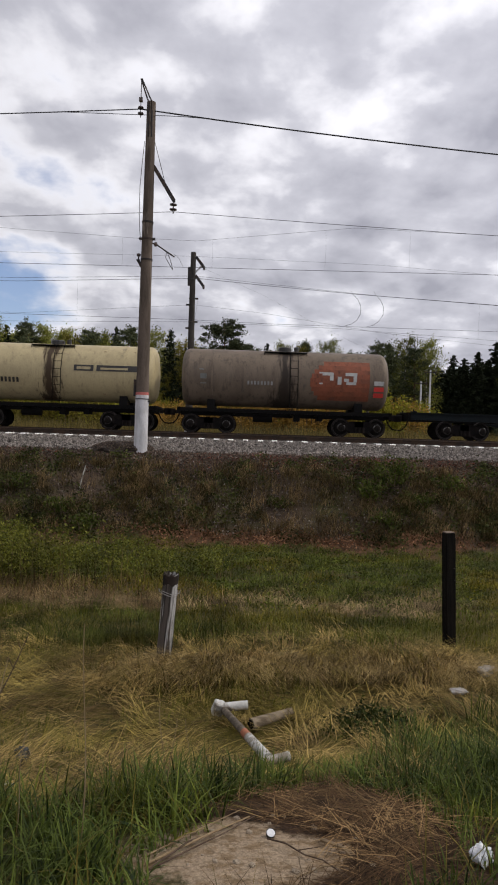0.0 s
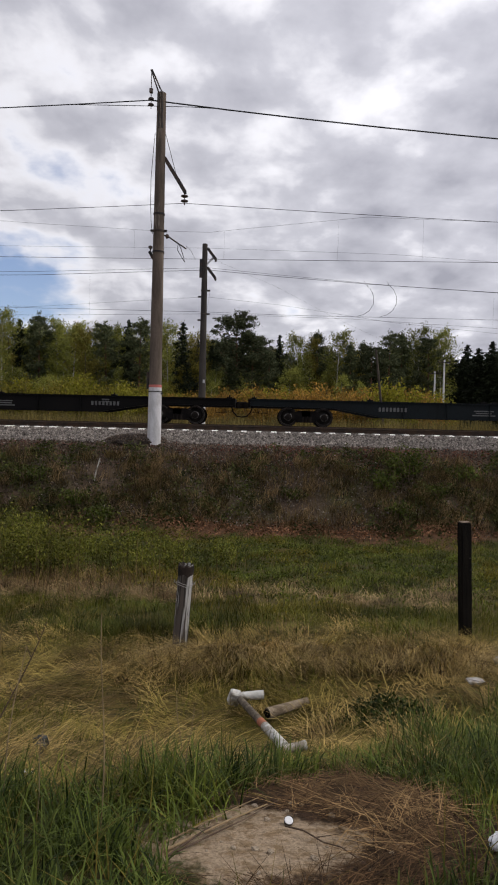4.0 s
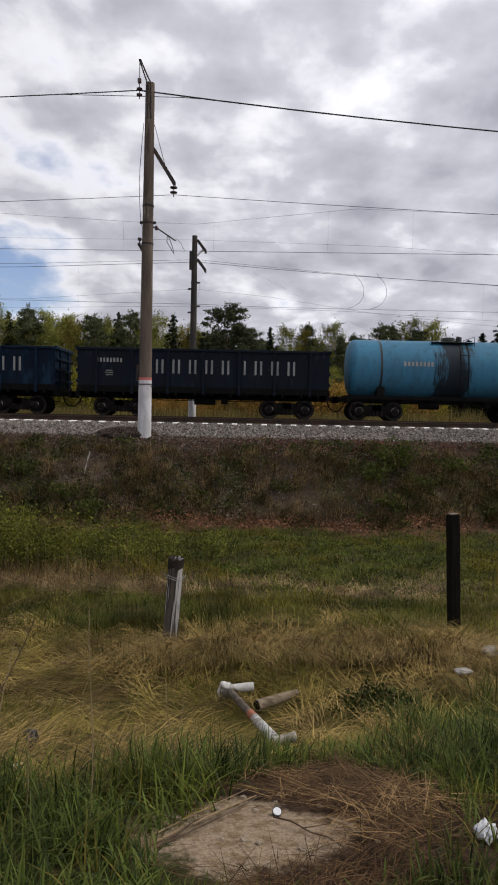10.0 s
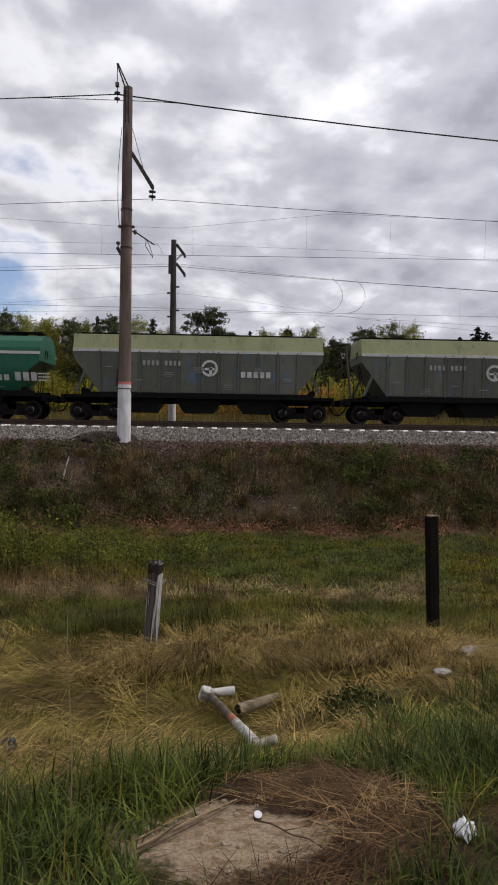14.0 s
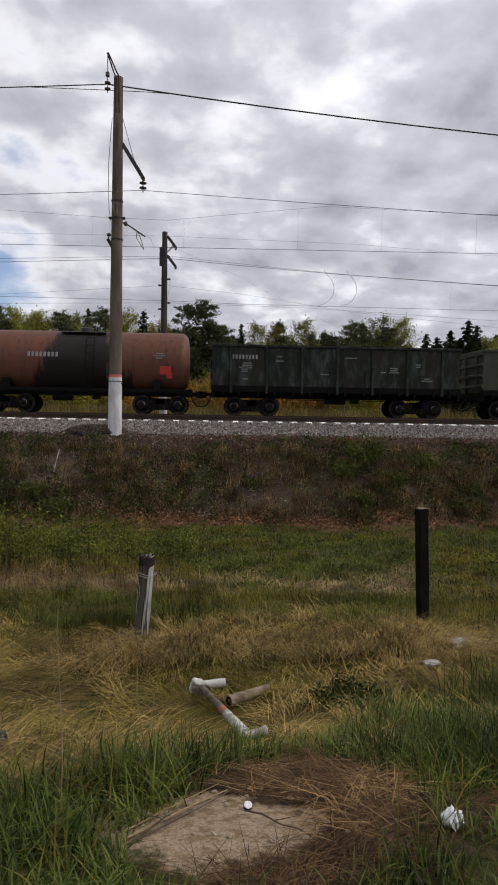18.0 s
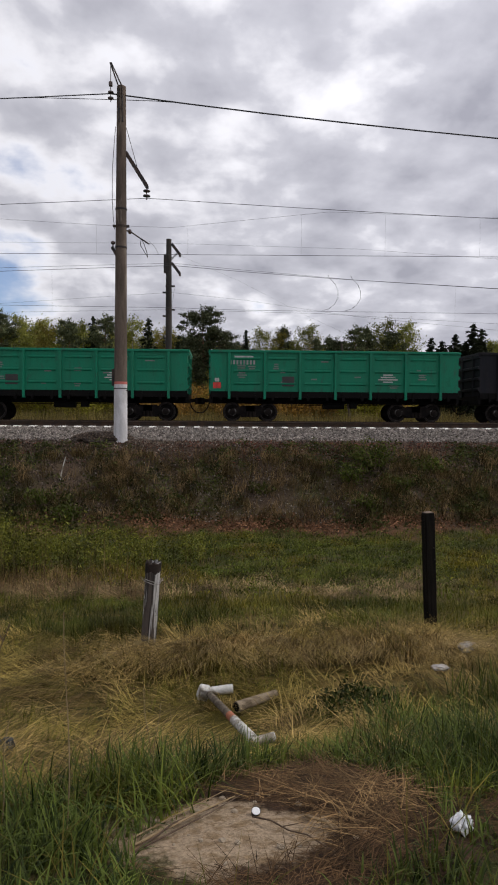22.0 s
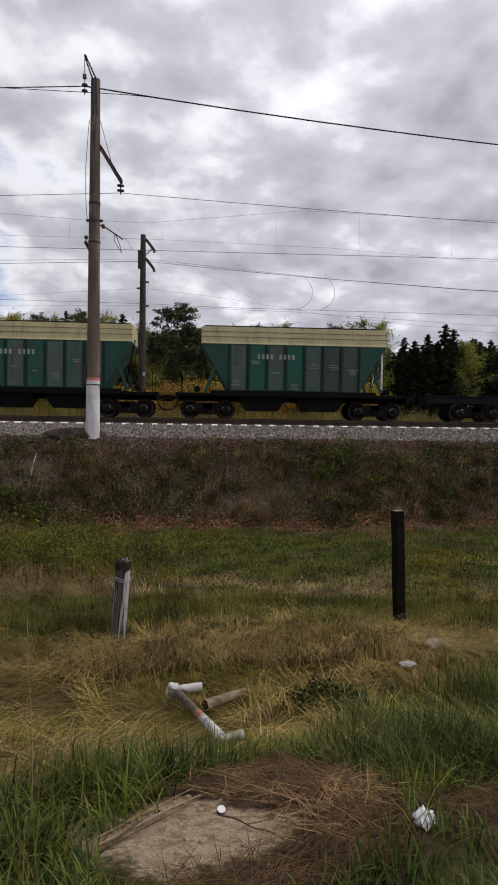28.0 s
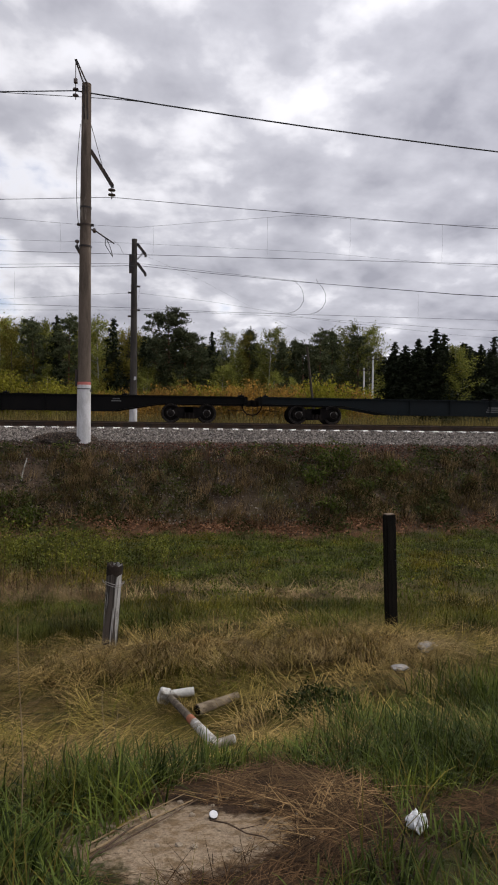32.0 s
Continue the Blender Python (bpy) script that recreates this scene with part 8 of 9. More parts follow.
    blades("flat_straw", x, y, ground_z(x, y) + 0.004, U(0.08, 0.24, n), U(0.003, 0.008, n), 0.4 + N(0, 0.8, n), U(1.35, 1.56, n), U(0, 0.15, n), G_OLIVE, "thin flattened straw under the fallen post", 2)

    # green shoots and a low green carpet among the straw
    n = 46000
    x, y, c, cx, cy = scatter(rng, n, -4.8, 5.0, 3.9, 9.3, 30, 0.10)
    keep = (np.abs(x) < y * 0.52 + 0.5) & (wave(cx, cy, 1.9, 2.6, 5.0) + U(-0.25, 0.25, n) + 0.6 * np.clip((cy - 7.1), 0, 1) > 0.60) & ~inside(x, y, SIGN_CLEAR) & ~inside(x, y, BARE)
    x, y = x[keep], y[keep]
    n = len(x)
    blades("green_shoots", x, y, ground_z(x, y), U(0.05, 0.21, n), U(0.003, 0.008, n), U(0, 6.28, n), np.abs(N(0, 0.4, n)), U(0.1, 1.5, n), G_SHOOT, "green shoots coming through the straw", 3)

    # meadow up to the foot of the bank: short bent blades and broad leaves
    n = 108000
    x, y, c, cx, cy = scatter(rng, n, -11, 11, 7.5, 18.0, 22, 0.12)
    strip = np.exp(-((cy - 9.75 + 0.15 * np.sin(cx * 1.3)) / 0.32) ** 2) * (0.5 + 0.5 * np.sin(cx * 0.8 + 0.5))
    keep = (np.abs(x) < y * 0.56 + 0.4) & (U(0, 1, n) > strip) & (y < 17.9)
    x, y, cx, cy = x[keep], y[keep], cx[keep], cy[keep]
    n = len(x)
    mound = wave(cx, cy, 2.3, 1.9, 0.7)
    blades("meadow_grass", x, y, ground_z(x, y) - 0.01, U(0.08, 0.24, n) * (0.6 + 0.8 * mound), U(0.006, 0.016, n), U(0, 6.28, n), np.abs(N(0, 0.5, n)), U(0.3, 1.8, n), G_MEADOW, "short rough green meadow grass", 3)
    n = 60000
    x, y, c, cx, cy = scatter(rng, n, -11, 11, 9.6, 18.0, 60, 0.17)
    keep = (np.abs(x) < y * 0.56 + 0.4) & (y < 17.9)
    x, y, cx, cy, c = x[keep], y[keep], cx[keep], cy[keep], c[keep]
    n = len(x)
    d = np.exp(-((x - cx) ** 2 + (y - cy) ** 2) / 0.03)
    leaves("meadow_leaves", stack(x, y, ground_z(x, y) + 0.01 + 0.20 * d * U(0.1, 1, n) * U(0.3, 1.2, 4096)[c % 4096]), 0.044, rng, G_LEAF, "clumps of broad green meadow weeds", 0.9)

    # yellowish olive grass between the straw and the trodden strip, and in patches above it
    n = 26000
    x, y, c, cx, cy = scatter(rng, n, -6, 6, 7.0, 12.2, 34, 0.11)
    k = int(c.max()) + 1
    keep = (np.abs(x) < y * 0.56 + 0.3) & (U(0, 1, k)[c] < np.interp(cy, [7.0, 7.6, 9.2, 9.8, 12.2], [0.6, 0.85, 0.8, 0.35, 0.15]))
    az = (0.3 * np.sin(cx) + N(0, 0.9, k)[c] + np.pi * (U(0, 1, k)[c] < 0.5) + N(0, 0.4, n))[keep]
    x, y = x[keep], y[keep]
    n = len(x)
    blades("olive_meadow_grass", x, y, ground_z(x, y), U(0.08, 0.26, n), U(0.004, 0.009, n), az, U(0.3, 1.2, n), U(0.3, 1.4, n), G_YOLIVE, "yellowish olive grass half fallen over in the meadow", 3)

    # matted dry grass along the trodden strip and in the meadow
    n = 10000
    x, y, c, cx, cy = scatter(rng, n, -6.5, 6.5, 8.7, 12.6, 60, 0.11)
    k = int(c.max()) + 1
    r_az = U(0, 6.28, k)[c]
    keep = (np.abs(x) < y * 0.56 + 0.4) & (U(0, 1, k)[c] < np.interp(cy, [8.7, 9.4, 10.2, 11.0, 12.6], [0.15, 0.32, 0.32, 0.22, 0.10]))
    x, y, az = x[keep], y[keep], r_az[keep]
    n = len(x)
    blades("dry_meadow_tufts", x, y, ground_z(x, y), U(0.16, 0.45, n), U(0.004, 0.010, n), az + N(0, 0.35, n), U(0.7, 1.3, n), U(0.2, 0.9, n), G_BANKTAN, "matted dry tufts lying in the meadow", 3)

    # tall leafy yellow-green weeds before the bank
    st = []
    for x0, y0, sx, sy, h, k in ((-3.7, 11.4, 0.65, 0.6, 0.95, 230), (-4.7, 12.2, 0.6, 0.7, 1.0, 190), (-5.4, 13.2, 0.6, 0.6, 0.9, 120), (-2.1, 12.6, 0.55, 0.6, 0.62, 60), (-1.0, 13.2, 0.5, 0.7, 0.55, 50), (-6.6, 14.5, 1.0, 1.0, 0.75, 80), (-3.4, 14.6, 1.1, 0.8, 0.5, 40)):
        st.append(np.stack([N(x0, sx, k), N(y0, sy, k), U(0.45, 1.15, k) * h], 1))
    st = np.concatenate(st)
    m = 26
    x, y, h = np.repeat(st[:, 0], m), np.repeat(st[:, 1], m), np.repeat(st[:, 2], m)
    n = len(x)
    t = U(0.35, 1.05, n)
    leaves("tall_weeds", stack(x + N(0, 0.05, n) * (0.5 + t), y + N(0, 0.05, n) * (0.5 + t), ground_z(x, y) + h * t), 0.048, rng, G_YELLOW, "tall leafy yellow-green weeds before the bank", 0.9)
    n = len(st)
    blades("weed_stems", st[:, 0], st[:, 1], ground_z(st[:, 0], st[:, 1]), st[:, 2], U(0.008, 0.014, n), U(0, 6.28, n), np.abs(N(0, 0.08, n)), U(0, 0.2, n), G_BANK, "brown stems of the tall weeds", 2)
    n = 2300
    x, y = N(-3.0, 1.3, n), 9.5 + 1.6 * U(0, 1, n) ** 1.6
    keep = np.abs(x) < y * 0.5
    x, y = x[keep], y[keep]
    n = len(x)
    blades("dead_weed_stems", x, y, ground_z(x, y), U(0.15, 0.5, n), U(0.004, 0.011, n), U(0, 6.28, n), np.abs(N(0.5, 0.55, n)), U(0, 0.9, n), G_BROWN, "thicket of dead brown weed stems", 2)

    # the bank: leafy weeds, pale tufts hanging downhill, stalks and litter
    n = 52000
    x, y, c, cx, cy = scatter(rng, n, -12, 12.5, 18.2, 21.7, 70, 0.20)
    k = int(c.max()) + 1
    keep = wave(cx, cy, 0.9, 1.1, 0.3) + U(-0.3, 0.3, k)[c] + np.interp(cx, [-8, -4, -2, 1, 3, 6], [0.25, 0.2, -0.1, -0.12, 0.12, 0.2]) > 0.50
    x, y, cx, cy, c = x[keep], y[keep], cx[keep], cy[keep], c[keep]
    n = len(x)
    d = np.exp(-((x - cx) ** 2 + (y - cy) ** 2) / 0.06)
    leaves("bank_leaves", stack(x, y, ground_z(x, y) + 0.34 * d * U(0.0, 1, n) * U(0.2, 1.2, 4096)[c % 4096]), 0.085, rng, G_BANKLEAF, "dull green leafy weeds on the bank", 0.6)
    n = 50000
    x, y, c, cx, cy = scatter(rng, n, -12, 12.5, 18.4, 21.3, 40, 0.11)
    k = int(c.max()) + 1
    r = U(0, 1, k)[c]
    keep = r < 0.42 + 0.35 * wave(cx, cy, 1.3, 0.8, 2.3) + 0.1 * np.clip(cx / 6, -1, 1)
    x, y, c, r = x[keep], y[keep], c[keep], r[keep]
    n = len(x)
    az = -1.57 + N(0, 0.5, 8192)[c % 8192] + N(0, 0.4, n)
    pale = (c % 7) < 4
    for s, mat, nm, lb in ((pale, G_BANKTAN, "bank_tufts", "pale dry tufts hanging down the bank"), (~pale, G_BANK, "bank_weeds", "dull brown weeds on the bank")):
        q = int(s.sum())
        blades(nm, x[s], y[s], ground_z(x[s], y[s]) - 0.01, U(0.14, 0.46, q), U(0.007, 0.020, q), az[s], U(0.0, 0.7, q), U(0.4, 1.9, q), mat, lb, 3)
    n = 800
    x, y = U(-10, 11, n), U(18.3, 21.2, n)
    blades("bank_stalks", x, y, ground_z(x, y), U(0.25, 0.7, n), U(0.008, 0.014, n), U(0, 6.28, n), np.abs(N(0, 0.35, n)), U(-0.2, 0.5, n), G_BANK, "bare dead stalks standing on the bank", 2)
    n = 900
    x, y = -3.25 + N(0, 0.2, n), 20.35 + N(0, 0.3, n)
    blades("dry_tuft", x, y, ground_z(x, y), U(0.2, 0.5, n), U(0.008, 0.014, n), -1.57 + N(0, 0.7, n), U(0.1, 0.9, n), U(0.3, 1.5, n), G_BANKTAN, "pale dry tuft below the mast", 3)
    # fallen leaves: red-brown under the ballast, orange-red at the foot
    n = 17000
    x, y = U(-12, 12.5, n), 21.6 + N(0, 0.45, n)
    keep = (U(0, 1, n) < np.interp(x, [-8, -3, -1, 1, 4.5, 7], [0.35, 0.25, 0.5, 1.0, 1.0, 0.6])) & (y < 22.5)
    x, y = x[keep], y[keep]
    leaves("leaf_litter", stack(x, y, ground_z(x, y) + 0.02), 0.055, rng, G_LITTER, "red-brown leaf litter below the ballast", 0.35, "leaf litter")
    n = 15000
    x, y = U(-9, 10.5, n), 18.35 + N(0, 0.20, n)
    keep = U(0, 1, n) < np.interp(x, [-8, -4, -2, 0, 4, 7], [0.1, 0.25, 0.7, 1.0, 0.8, 0.35]) * (0.4 + 0.8 * wave(x, y, 1.7, 0.6, 0.9))
    x, y = x[keep], y[keep]
    n = len(x)
    leaves("foot_litter", stack(x, y, ground_z(x, y) + 0.015 + 0.05 * U(0, 1, n)), 0.065, rng, G_SOIL, "orange-red litter on the sandy foot of the bank", 0.5, "leaf litter")

    # hay strewn over the bare patch: dark rotted stalks below, paler ones in loose swirls on top
    for n, mat, nm, lb, lo, hi, lift in ((15000, G_ROT, "strewn_stalks", "brown dry stalks strewn over bare soil", 0.05, 0.26, 0.03), (9000, G_HAY, "strewn_hay", "paler hay lying in loose swirls on the stalks", 0.08, 0.32, 0.06)):
        x, y, c, cx, cy = scatter(rng, n, -0.5, 1.75, 1.9, 3.85, 26, 0.07)
        k = int(c.max()) + 1
        az0 = 0.12 - 1.1 * np.clip((cx - 0.55), 0, 0.6) + 0.45 * np.sin(cx * 4 + cy * 3) + N(0, 0.6, k)[c] + np.pi * (U(0, 1, k)[c] < 0.5)
        keep = inside(x + N(0, 0.05, n), y + N(0, 0.05, n), BARE) | ((mat is G_ROT) & inside(x + N(0, 0.04, n), y + N(0, 0.03, n), BARE_EDGE))
        sandy = ((x + 0.0) / 0.40) ** 2 + ((y - 2.60) / 0.34) ** 2 + N(0, 0.22, n)
        keep &= sandy > 1.2
        keep &= U(0, 1, n) < np.where(x < 0.0, 0.45, 0.95)
        swirl = np.exp(-((cx - 0.62) / 0.34) ** 2 - ((cy - 2.84) / 0.30) ** 2) + 0.28 * np.exp(-((cy - 3.30) / 0.16) ** 2) * (cx > 0)
        keep &= (U(0, 1, k)[c] < 0.06 + swirl) | (mat is G_ROT)
        x, y, az = x[keep], y[keep], (az0 + N(0, 0.5, n))[keep]
        n = len(x)
        blades(nm, x, y, ground_z(x, y) + U(0, lift, n), U(lo, hi, n), U(0.0016, 0.0045, n), az, U(1.25, 1.56, n), U(-0.05, 0.5, n), mat, lb, 3)

    # dark leafy weeds in a dip of the straw, and a dark tuft beside the pipe
    n = 1500
    x, y = 1.14 + N(0, 0.24, n), 5.32 + N(0, 0.17, n)
    leaves("dock_weeds", stack(x, y, ground_z(x, y) + 0.02 + 0.13 * U(0, 1, n) ** 1.5 * np.exp(-((x - 1.14) / 0.35) ** 2)), 0.034, rng, G_DOCK, "low dark leafy weeds in a dip of the straw", 0.8)
    n = 2600
    x, y = -1.45 + N(0, 0.30, n), 7.55 + N(0, 0.13, n)
    blades("dark_tuft", x, y, ground_z(x, y), U(0.10, 0.27, n), U(0.005, 0.011, n), U(0, 6.28, n), np.abs(N(0, 0.35, n)), U(0.2, 1.4, n), G_MEADOW, "dark green tuft beside the pipe post", 3)

    # a mat of old hay and dead stems along the trodden strip
    for n, mat, nm, lb in ((2700, G_BANKTAN, "hay_mat", "matted pale hay along the trodden strip"), (3600, G_BROWN, "hay_stems", "dead brown stems lying in the hay mat")):
        x, y, c, cx, cy = scatter(rng, n, -4.2, -0.9, 9.25, 10.15, 45, 0.10)
        k = int(c.max()) + 1
        az = U(-0.9, 0.9, k)[c] + np.pi * (U(0, 1, k)[c] < 0.5) + N(0, 0.25, n)
        keep = U(0, 1, k)[c] < 0.75
        x, y, az = x[keep], y[keep], az[keep]
        n = len(x)
        blades(nm, x, y, ground_z(x, y) + U(0, 0.08, n), U(0.15, 0.5, n), U(0.004, 0.010, n), az, U(1.0, 1.5, n), U(0, 0.6, n), mat, lb, 3)
    for n, x0, y0, sx, sy in ((900, 2.0, 9.9, 0.5, 0.2), (800, 3.0, 10.6, 0.4, 0.2), (700, 0.3, 10.2, 0.5, 0.15)):
        x, y = N(x0, sx, n), N(y0, sy, n)
        blades("hay_patch", x, y, ground_z(x, y) + U(0, 0.06, n), U(0.15, 0.4, n), U(0.004, 0.010, n), U(0, 6.28, n), U(1.0, 1.5, n), U(0, 0.6, n), G_BANKTAN, "small patch of pale hay in the meadow", 3)

    # tall dull reeds along the far side of the line
    n = 22000
    x, y, c, cx, cy = scatter(rng, n, -36, 40, 44.5, 62, 60, 0.5)
    keep = np.abs(x) < y * 0.56
    x, y, cx, cy = x[keep], y[keep], cx[keep], cy[keep]
    n = len(x)
    blades("reeds", x, y, ground_z(x, y) - 0.02, U(1.0, 2.1, n) * (0.7 + 0.45 * wave(cx, cy, 0.5, 0.4, 1.0)), U(0.025, 0.055, n), U(0, 6.28, n), np.abs(N(0, 0.12, n)), U(0, 0.6, n), G_REED, "tall dull olive reeds beyond the tracks", 3)

    # tall dry grass between the line and the wood
    n = 34000
    x, y = U(-46, 50, n), 41.5 + 46 * U(0, 1, n) ** 1.2
    keep = np.abs(x) < y * 0.56
    x, y = x[keep], y[keep]
    n = len(x)
    blades("field_grass", x, y, ground_z(x, y) - 0.02, U(0.35, 1.15, n), U(0.03, 0.08, n), U(0, 6.28, n), np.abs(N(0, 0.2, n)), U(0, 0.7, n), G_FIELD, "tall dry grass before the wood", 2)


build_grass()

# ---------------------------------------------------------------- things in the hollow
M_PIPE = material("weathered asbestos cement", (0.10, 0.083, 0.073), 0.9, 0, (0.028, 0.023, 0.020), scale=2.2, stretch=(9, 9, 0.5), contrast=(0.42, 0.6), fine=40, bump=0.3, bump_scale=60, third=(0.46, 0.45, 0.44), third_scale=1.3, third_range=(0.545, 0.625))
M_CHAR = material("tarred timber", (0.006, 0.0055, 0.005), 0.85, 0, (0.012, 0.010, 0.008), scale=3, stretch=(8, 8, 0.6), bump=0.6, bump_scale=30, spec=0.06)
M_SOOTRIM = material("scorched cement rim", (0.030, 0.021, 0.017), 0.9, 0, (0.012, 0.010, 0.009), scale=9, bump=0.4, bump_scale=50)
M_CUTWOOD = material("cut timber end", (0.20, 0.15, 0.11), 0.9, 0, (0.12, 0.09, 0.07), scale=8)
M_SIGNWHITE = material("chipped white paint", (0.50, 0.49, 0.46), 0.85, 0, (0.22, 0.19, 0.15), scale=6.5, contrast=(0.45, 0.62), fine=30, bump_scale=50)
M_SIGNRED = material("rusty red paint", (0.36, 0.13, 0.07), 0.8, 0, (0.22, 0.11, 0.07), scale=9)
M_BARE = material("bare grey-brown timber", (0.17, 0.14, 0.105), 0.9, 0, (0.10, 0.08, 0.06), scale=3, stretch=(1, 6, 6), bump=0.5, bump_scale=40)
M_LOG = material("weathered split wood", (0.27, 0.215, 0.15), 0.9, 0, (0.14, 0.105, 0.07), scale=3, stretch=(1, 6, 6), bump=0.5, bump_scale=40)
M_RUBBLE = material("broken pale concrete", (0.42, 0.40, 0.38), 0.9, 0, (0.24, 0.225, 0.21), scale=8, bump=0.5, bump_scale=40)
M_PAPER = material("crumpled white paper", (0.78, 0.79, 0.80), 0.8, 0, (0.62, 0.63, 0.66), scale=20, bump=0.4, bump_scale=40)
M_TWIG = material("dead twig", (0.075, 0.05, 0.035), 0.9, 0, (0.12, 0.085, 0.06), scale=12)
M_STEM = material("pale dead stem", (0.30, 0.22, 0.13), 0.85, 0, (0.2, 0.14, 0.08), scale=10)
M_BOTTLE = material("dull dark plastic", (0.03, 0.034, 0.042), 0.5, 0, (0.09, 0.095, 0.10), scale=14, bump=0.2)


def gz(x, y):
    return float(ground_z(np.array([x]), np.array([y]))[0])


def pipe_post():
    x, y = -0.815, 7.1
    p = thing("pipe_post", (x, y, gz(x, y)), "hollow weathered cement pipe post with a wire tie, in dry grass", "post", rot=(radians(1), radians(3.6), 0))
    bm = bmesh.new()
    h, R, r = 0.97, 0.083, 0.066
    n = 22
    prof = [(-0.3, R), (h - 0.16, R), (h - 0.03, R), (h, R - 0.005), (h, r), (h - 0.5, r)]
    rings = [[bm.verts.new((math.cos(6.2832 * i / n) * q, math.sin(6.2832 * i / n) * q, z + (0.010 * math.sin(i * 1.9) + 0.006 * math.sin(i * 4.1) if z > h - 0.04 else 0))) for i in range(n)] for z, q in prof]
    for a, b in zip(rings, rings[1:]):
        for i in range(n):
            bm.faces.new((a[i], a[(i + 1) % n], b[(i + 1) % n], b[i]))
    bm.faces.new(rings[-1])
    part("pipe", bm, M_PIPE, p, "grey streaked pipe, broken at the rim", smooth=True)
    bm = bmesh.new()
    low = [bm.verts.new((math.cos(6.2832 * i / n) * (R + 0.004), math.sin(6.2832 * i / n) * (R + 0.004), h - 0.11 + 0.014 * math.sin(i * 1.3) + 0.008 * math.sin(i * 3.7))) for i in range(n)]
    high = [bm.verts.new((math.cos(6.2832 * i / n) * (R + 0.004), math.sin(6.2832 * i / n) * (R + 0.004), h - 0.012 + 0.010 * math.sin(i * 1.9) + 0.006 * math.sin(i * 4.1))) for i in range(n)]
    lip = [bm.verts.new((math.cos(6.2832 * i / n) * r, math.sin(6.2832 * i / n) * r, high[i].co.z + 0.016)) for i in range(n)]
    for a, b in ((low, high), (high, lip)):
        for i in range(n):
            bm.faces.new((a[i], a[(i + 1) % n], b[(i + 1) % n], b[i]))
    part("sooty_rim", bm, M_SOOTRIM, p, "dark brown broken rim", smooth=True)
    # ragged white streaks up the front left and front right of the pipe
    bm = bmesh.new()
    for a0, z0, z1, wd in ((-2.55, 0.30, 0.80, 0.16), (-0.75, 0.12, 0.60, 0.12)):
        prev = None
        for j in range(13):
            z = z0 + (z1 - z0) * j / 12
            a = a0 + 0.05 * math.sin(j * 1.7)
            q = wd * (0.45 + 0.55 * math.sin(math.pi * (j + 0.6) / 13.2)) * (0.8 + 0.3 * math.sin(j * 2.9))
            row = [bm.verts.new((math.cos(a + k * q / 2) * (R + 0.003), math.sin(a + k * q / 2) * (R + 0.003), z)) for k in (-1, 1)]
            if prev:
                bm.faces.new((prev[0], prev[1], row[1], row[0]))
            prev = row
    part("lime_streak", bm, M_SIGNWHITE, p, "ragged white streak up the side of the pipe")
    bm = bmesh.new()
    for z in (h - 0.20, h - 0.225):
        path_tube(bm, [((R + 0.006) * math.cos(a), (R + 0.006) * math.sin(a), z + 0.012 * math.sin(2 * a)) for a in [6.2832 * i / 16 for i in range(17)]], 0.004, 5)
    for s in (-1, 1):
        path_tube(bm, [(s * R, -0.02, h - 0.21), (s * (R + 0.025), -0.03, h - 0.2), (s * (R + 0.03), -0.03, h - 0.17)], 0.005, 5)
    part("wire_tie", bm, M_RUBBLE, p, "twisted wire tie")


def black_post():
    x, y = 2.515, 7.7
    p = thing("timber_post", (x, y, gz(x, y)), "tarred black square timber post standing in the grass", "post", rot=(0, radians(-2.6), radians(14)))
    bm = bmesh.new()
    bbox(bm, -0.066, 0.066, -0.055, 0.055, -0.35, 1.42, 0.012)
    bmesh.ops.subdivide_edges(bm, edges=[e for e in bm.edges if abs(e.verts[0].co.z - e.verts[1].co.z) > 0.5], cuts=9)
    for v in bm.verts:
        k = noise.noise(v.co * 5.0)
        v.co.x += k * 0.008
        v.co.y += noise.noise(v.co * 7.0 + Vector((3, 1, 2))) * 0.008
    part("shaft", bm, M_CHAR, p)
    bm = bmesh.new()
    bbox(bm, -0.055, 0.055, -0.046, 0.046, 1.418, 1.427, 0.003)
    part("top_end", bm, M_CUTWOOD, p, "grey cut end of the timber")
    bm = bmesh.new()
    for dx, z in ((0.05, 1.0), (0.06, 0.86)):
        tube(bm, (dx - 0.015, -0.053, z), (dx - 0.015, -0.068, z), 0.006, n=6)
    part("nail", bm, M_IRON, p, "rusty nail")


def tilted_bar(name, a, b, r0, r1, mat, parent, label, n=12, cut=0.0):
    bm = bmesh.new()
    tube(bm, a, b, r0, r1, n=n)
    bmesh.ops.subdivide_edges(bm, edges=bm.edges[:], cuts=2)
    for v in bm.verts:
        v.co += Vector((noise.noise(v.co * 13), noise.noise(v.co * 13 + Vector((5, 0, 0))), noise.noise(v.co * 13 + Vector((0, 7, 0))))) * 0.003
    return part(name, bm, mat, parent, label, smooth=True)


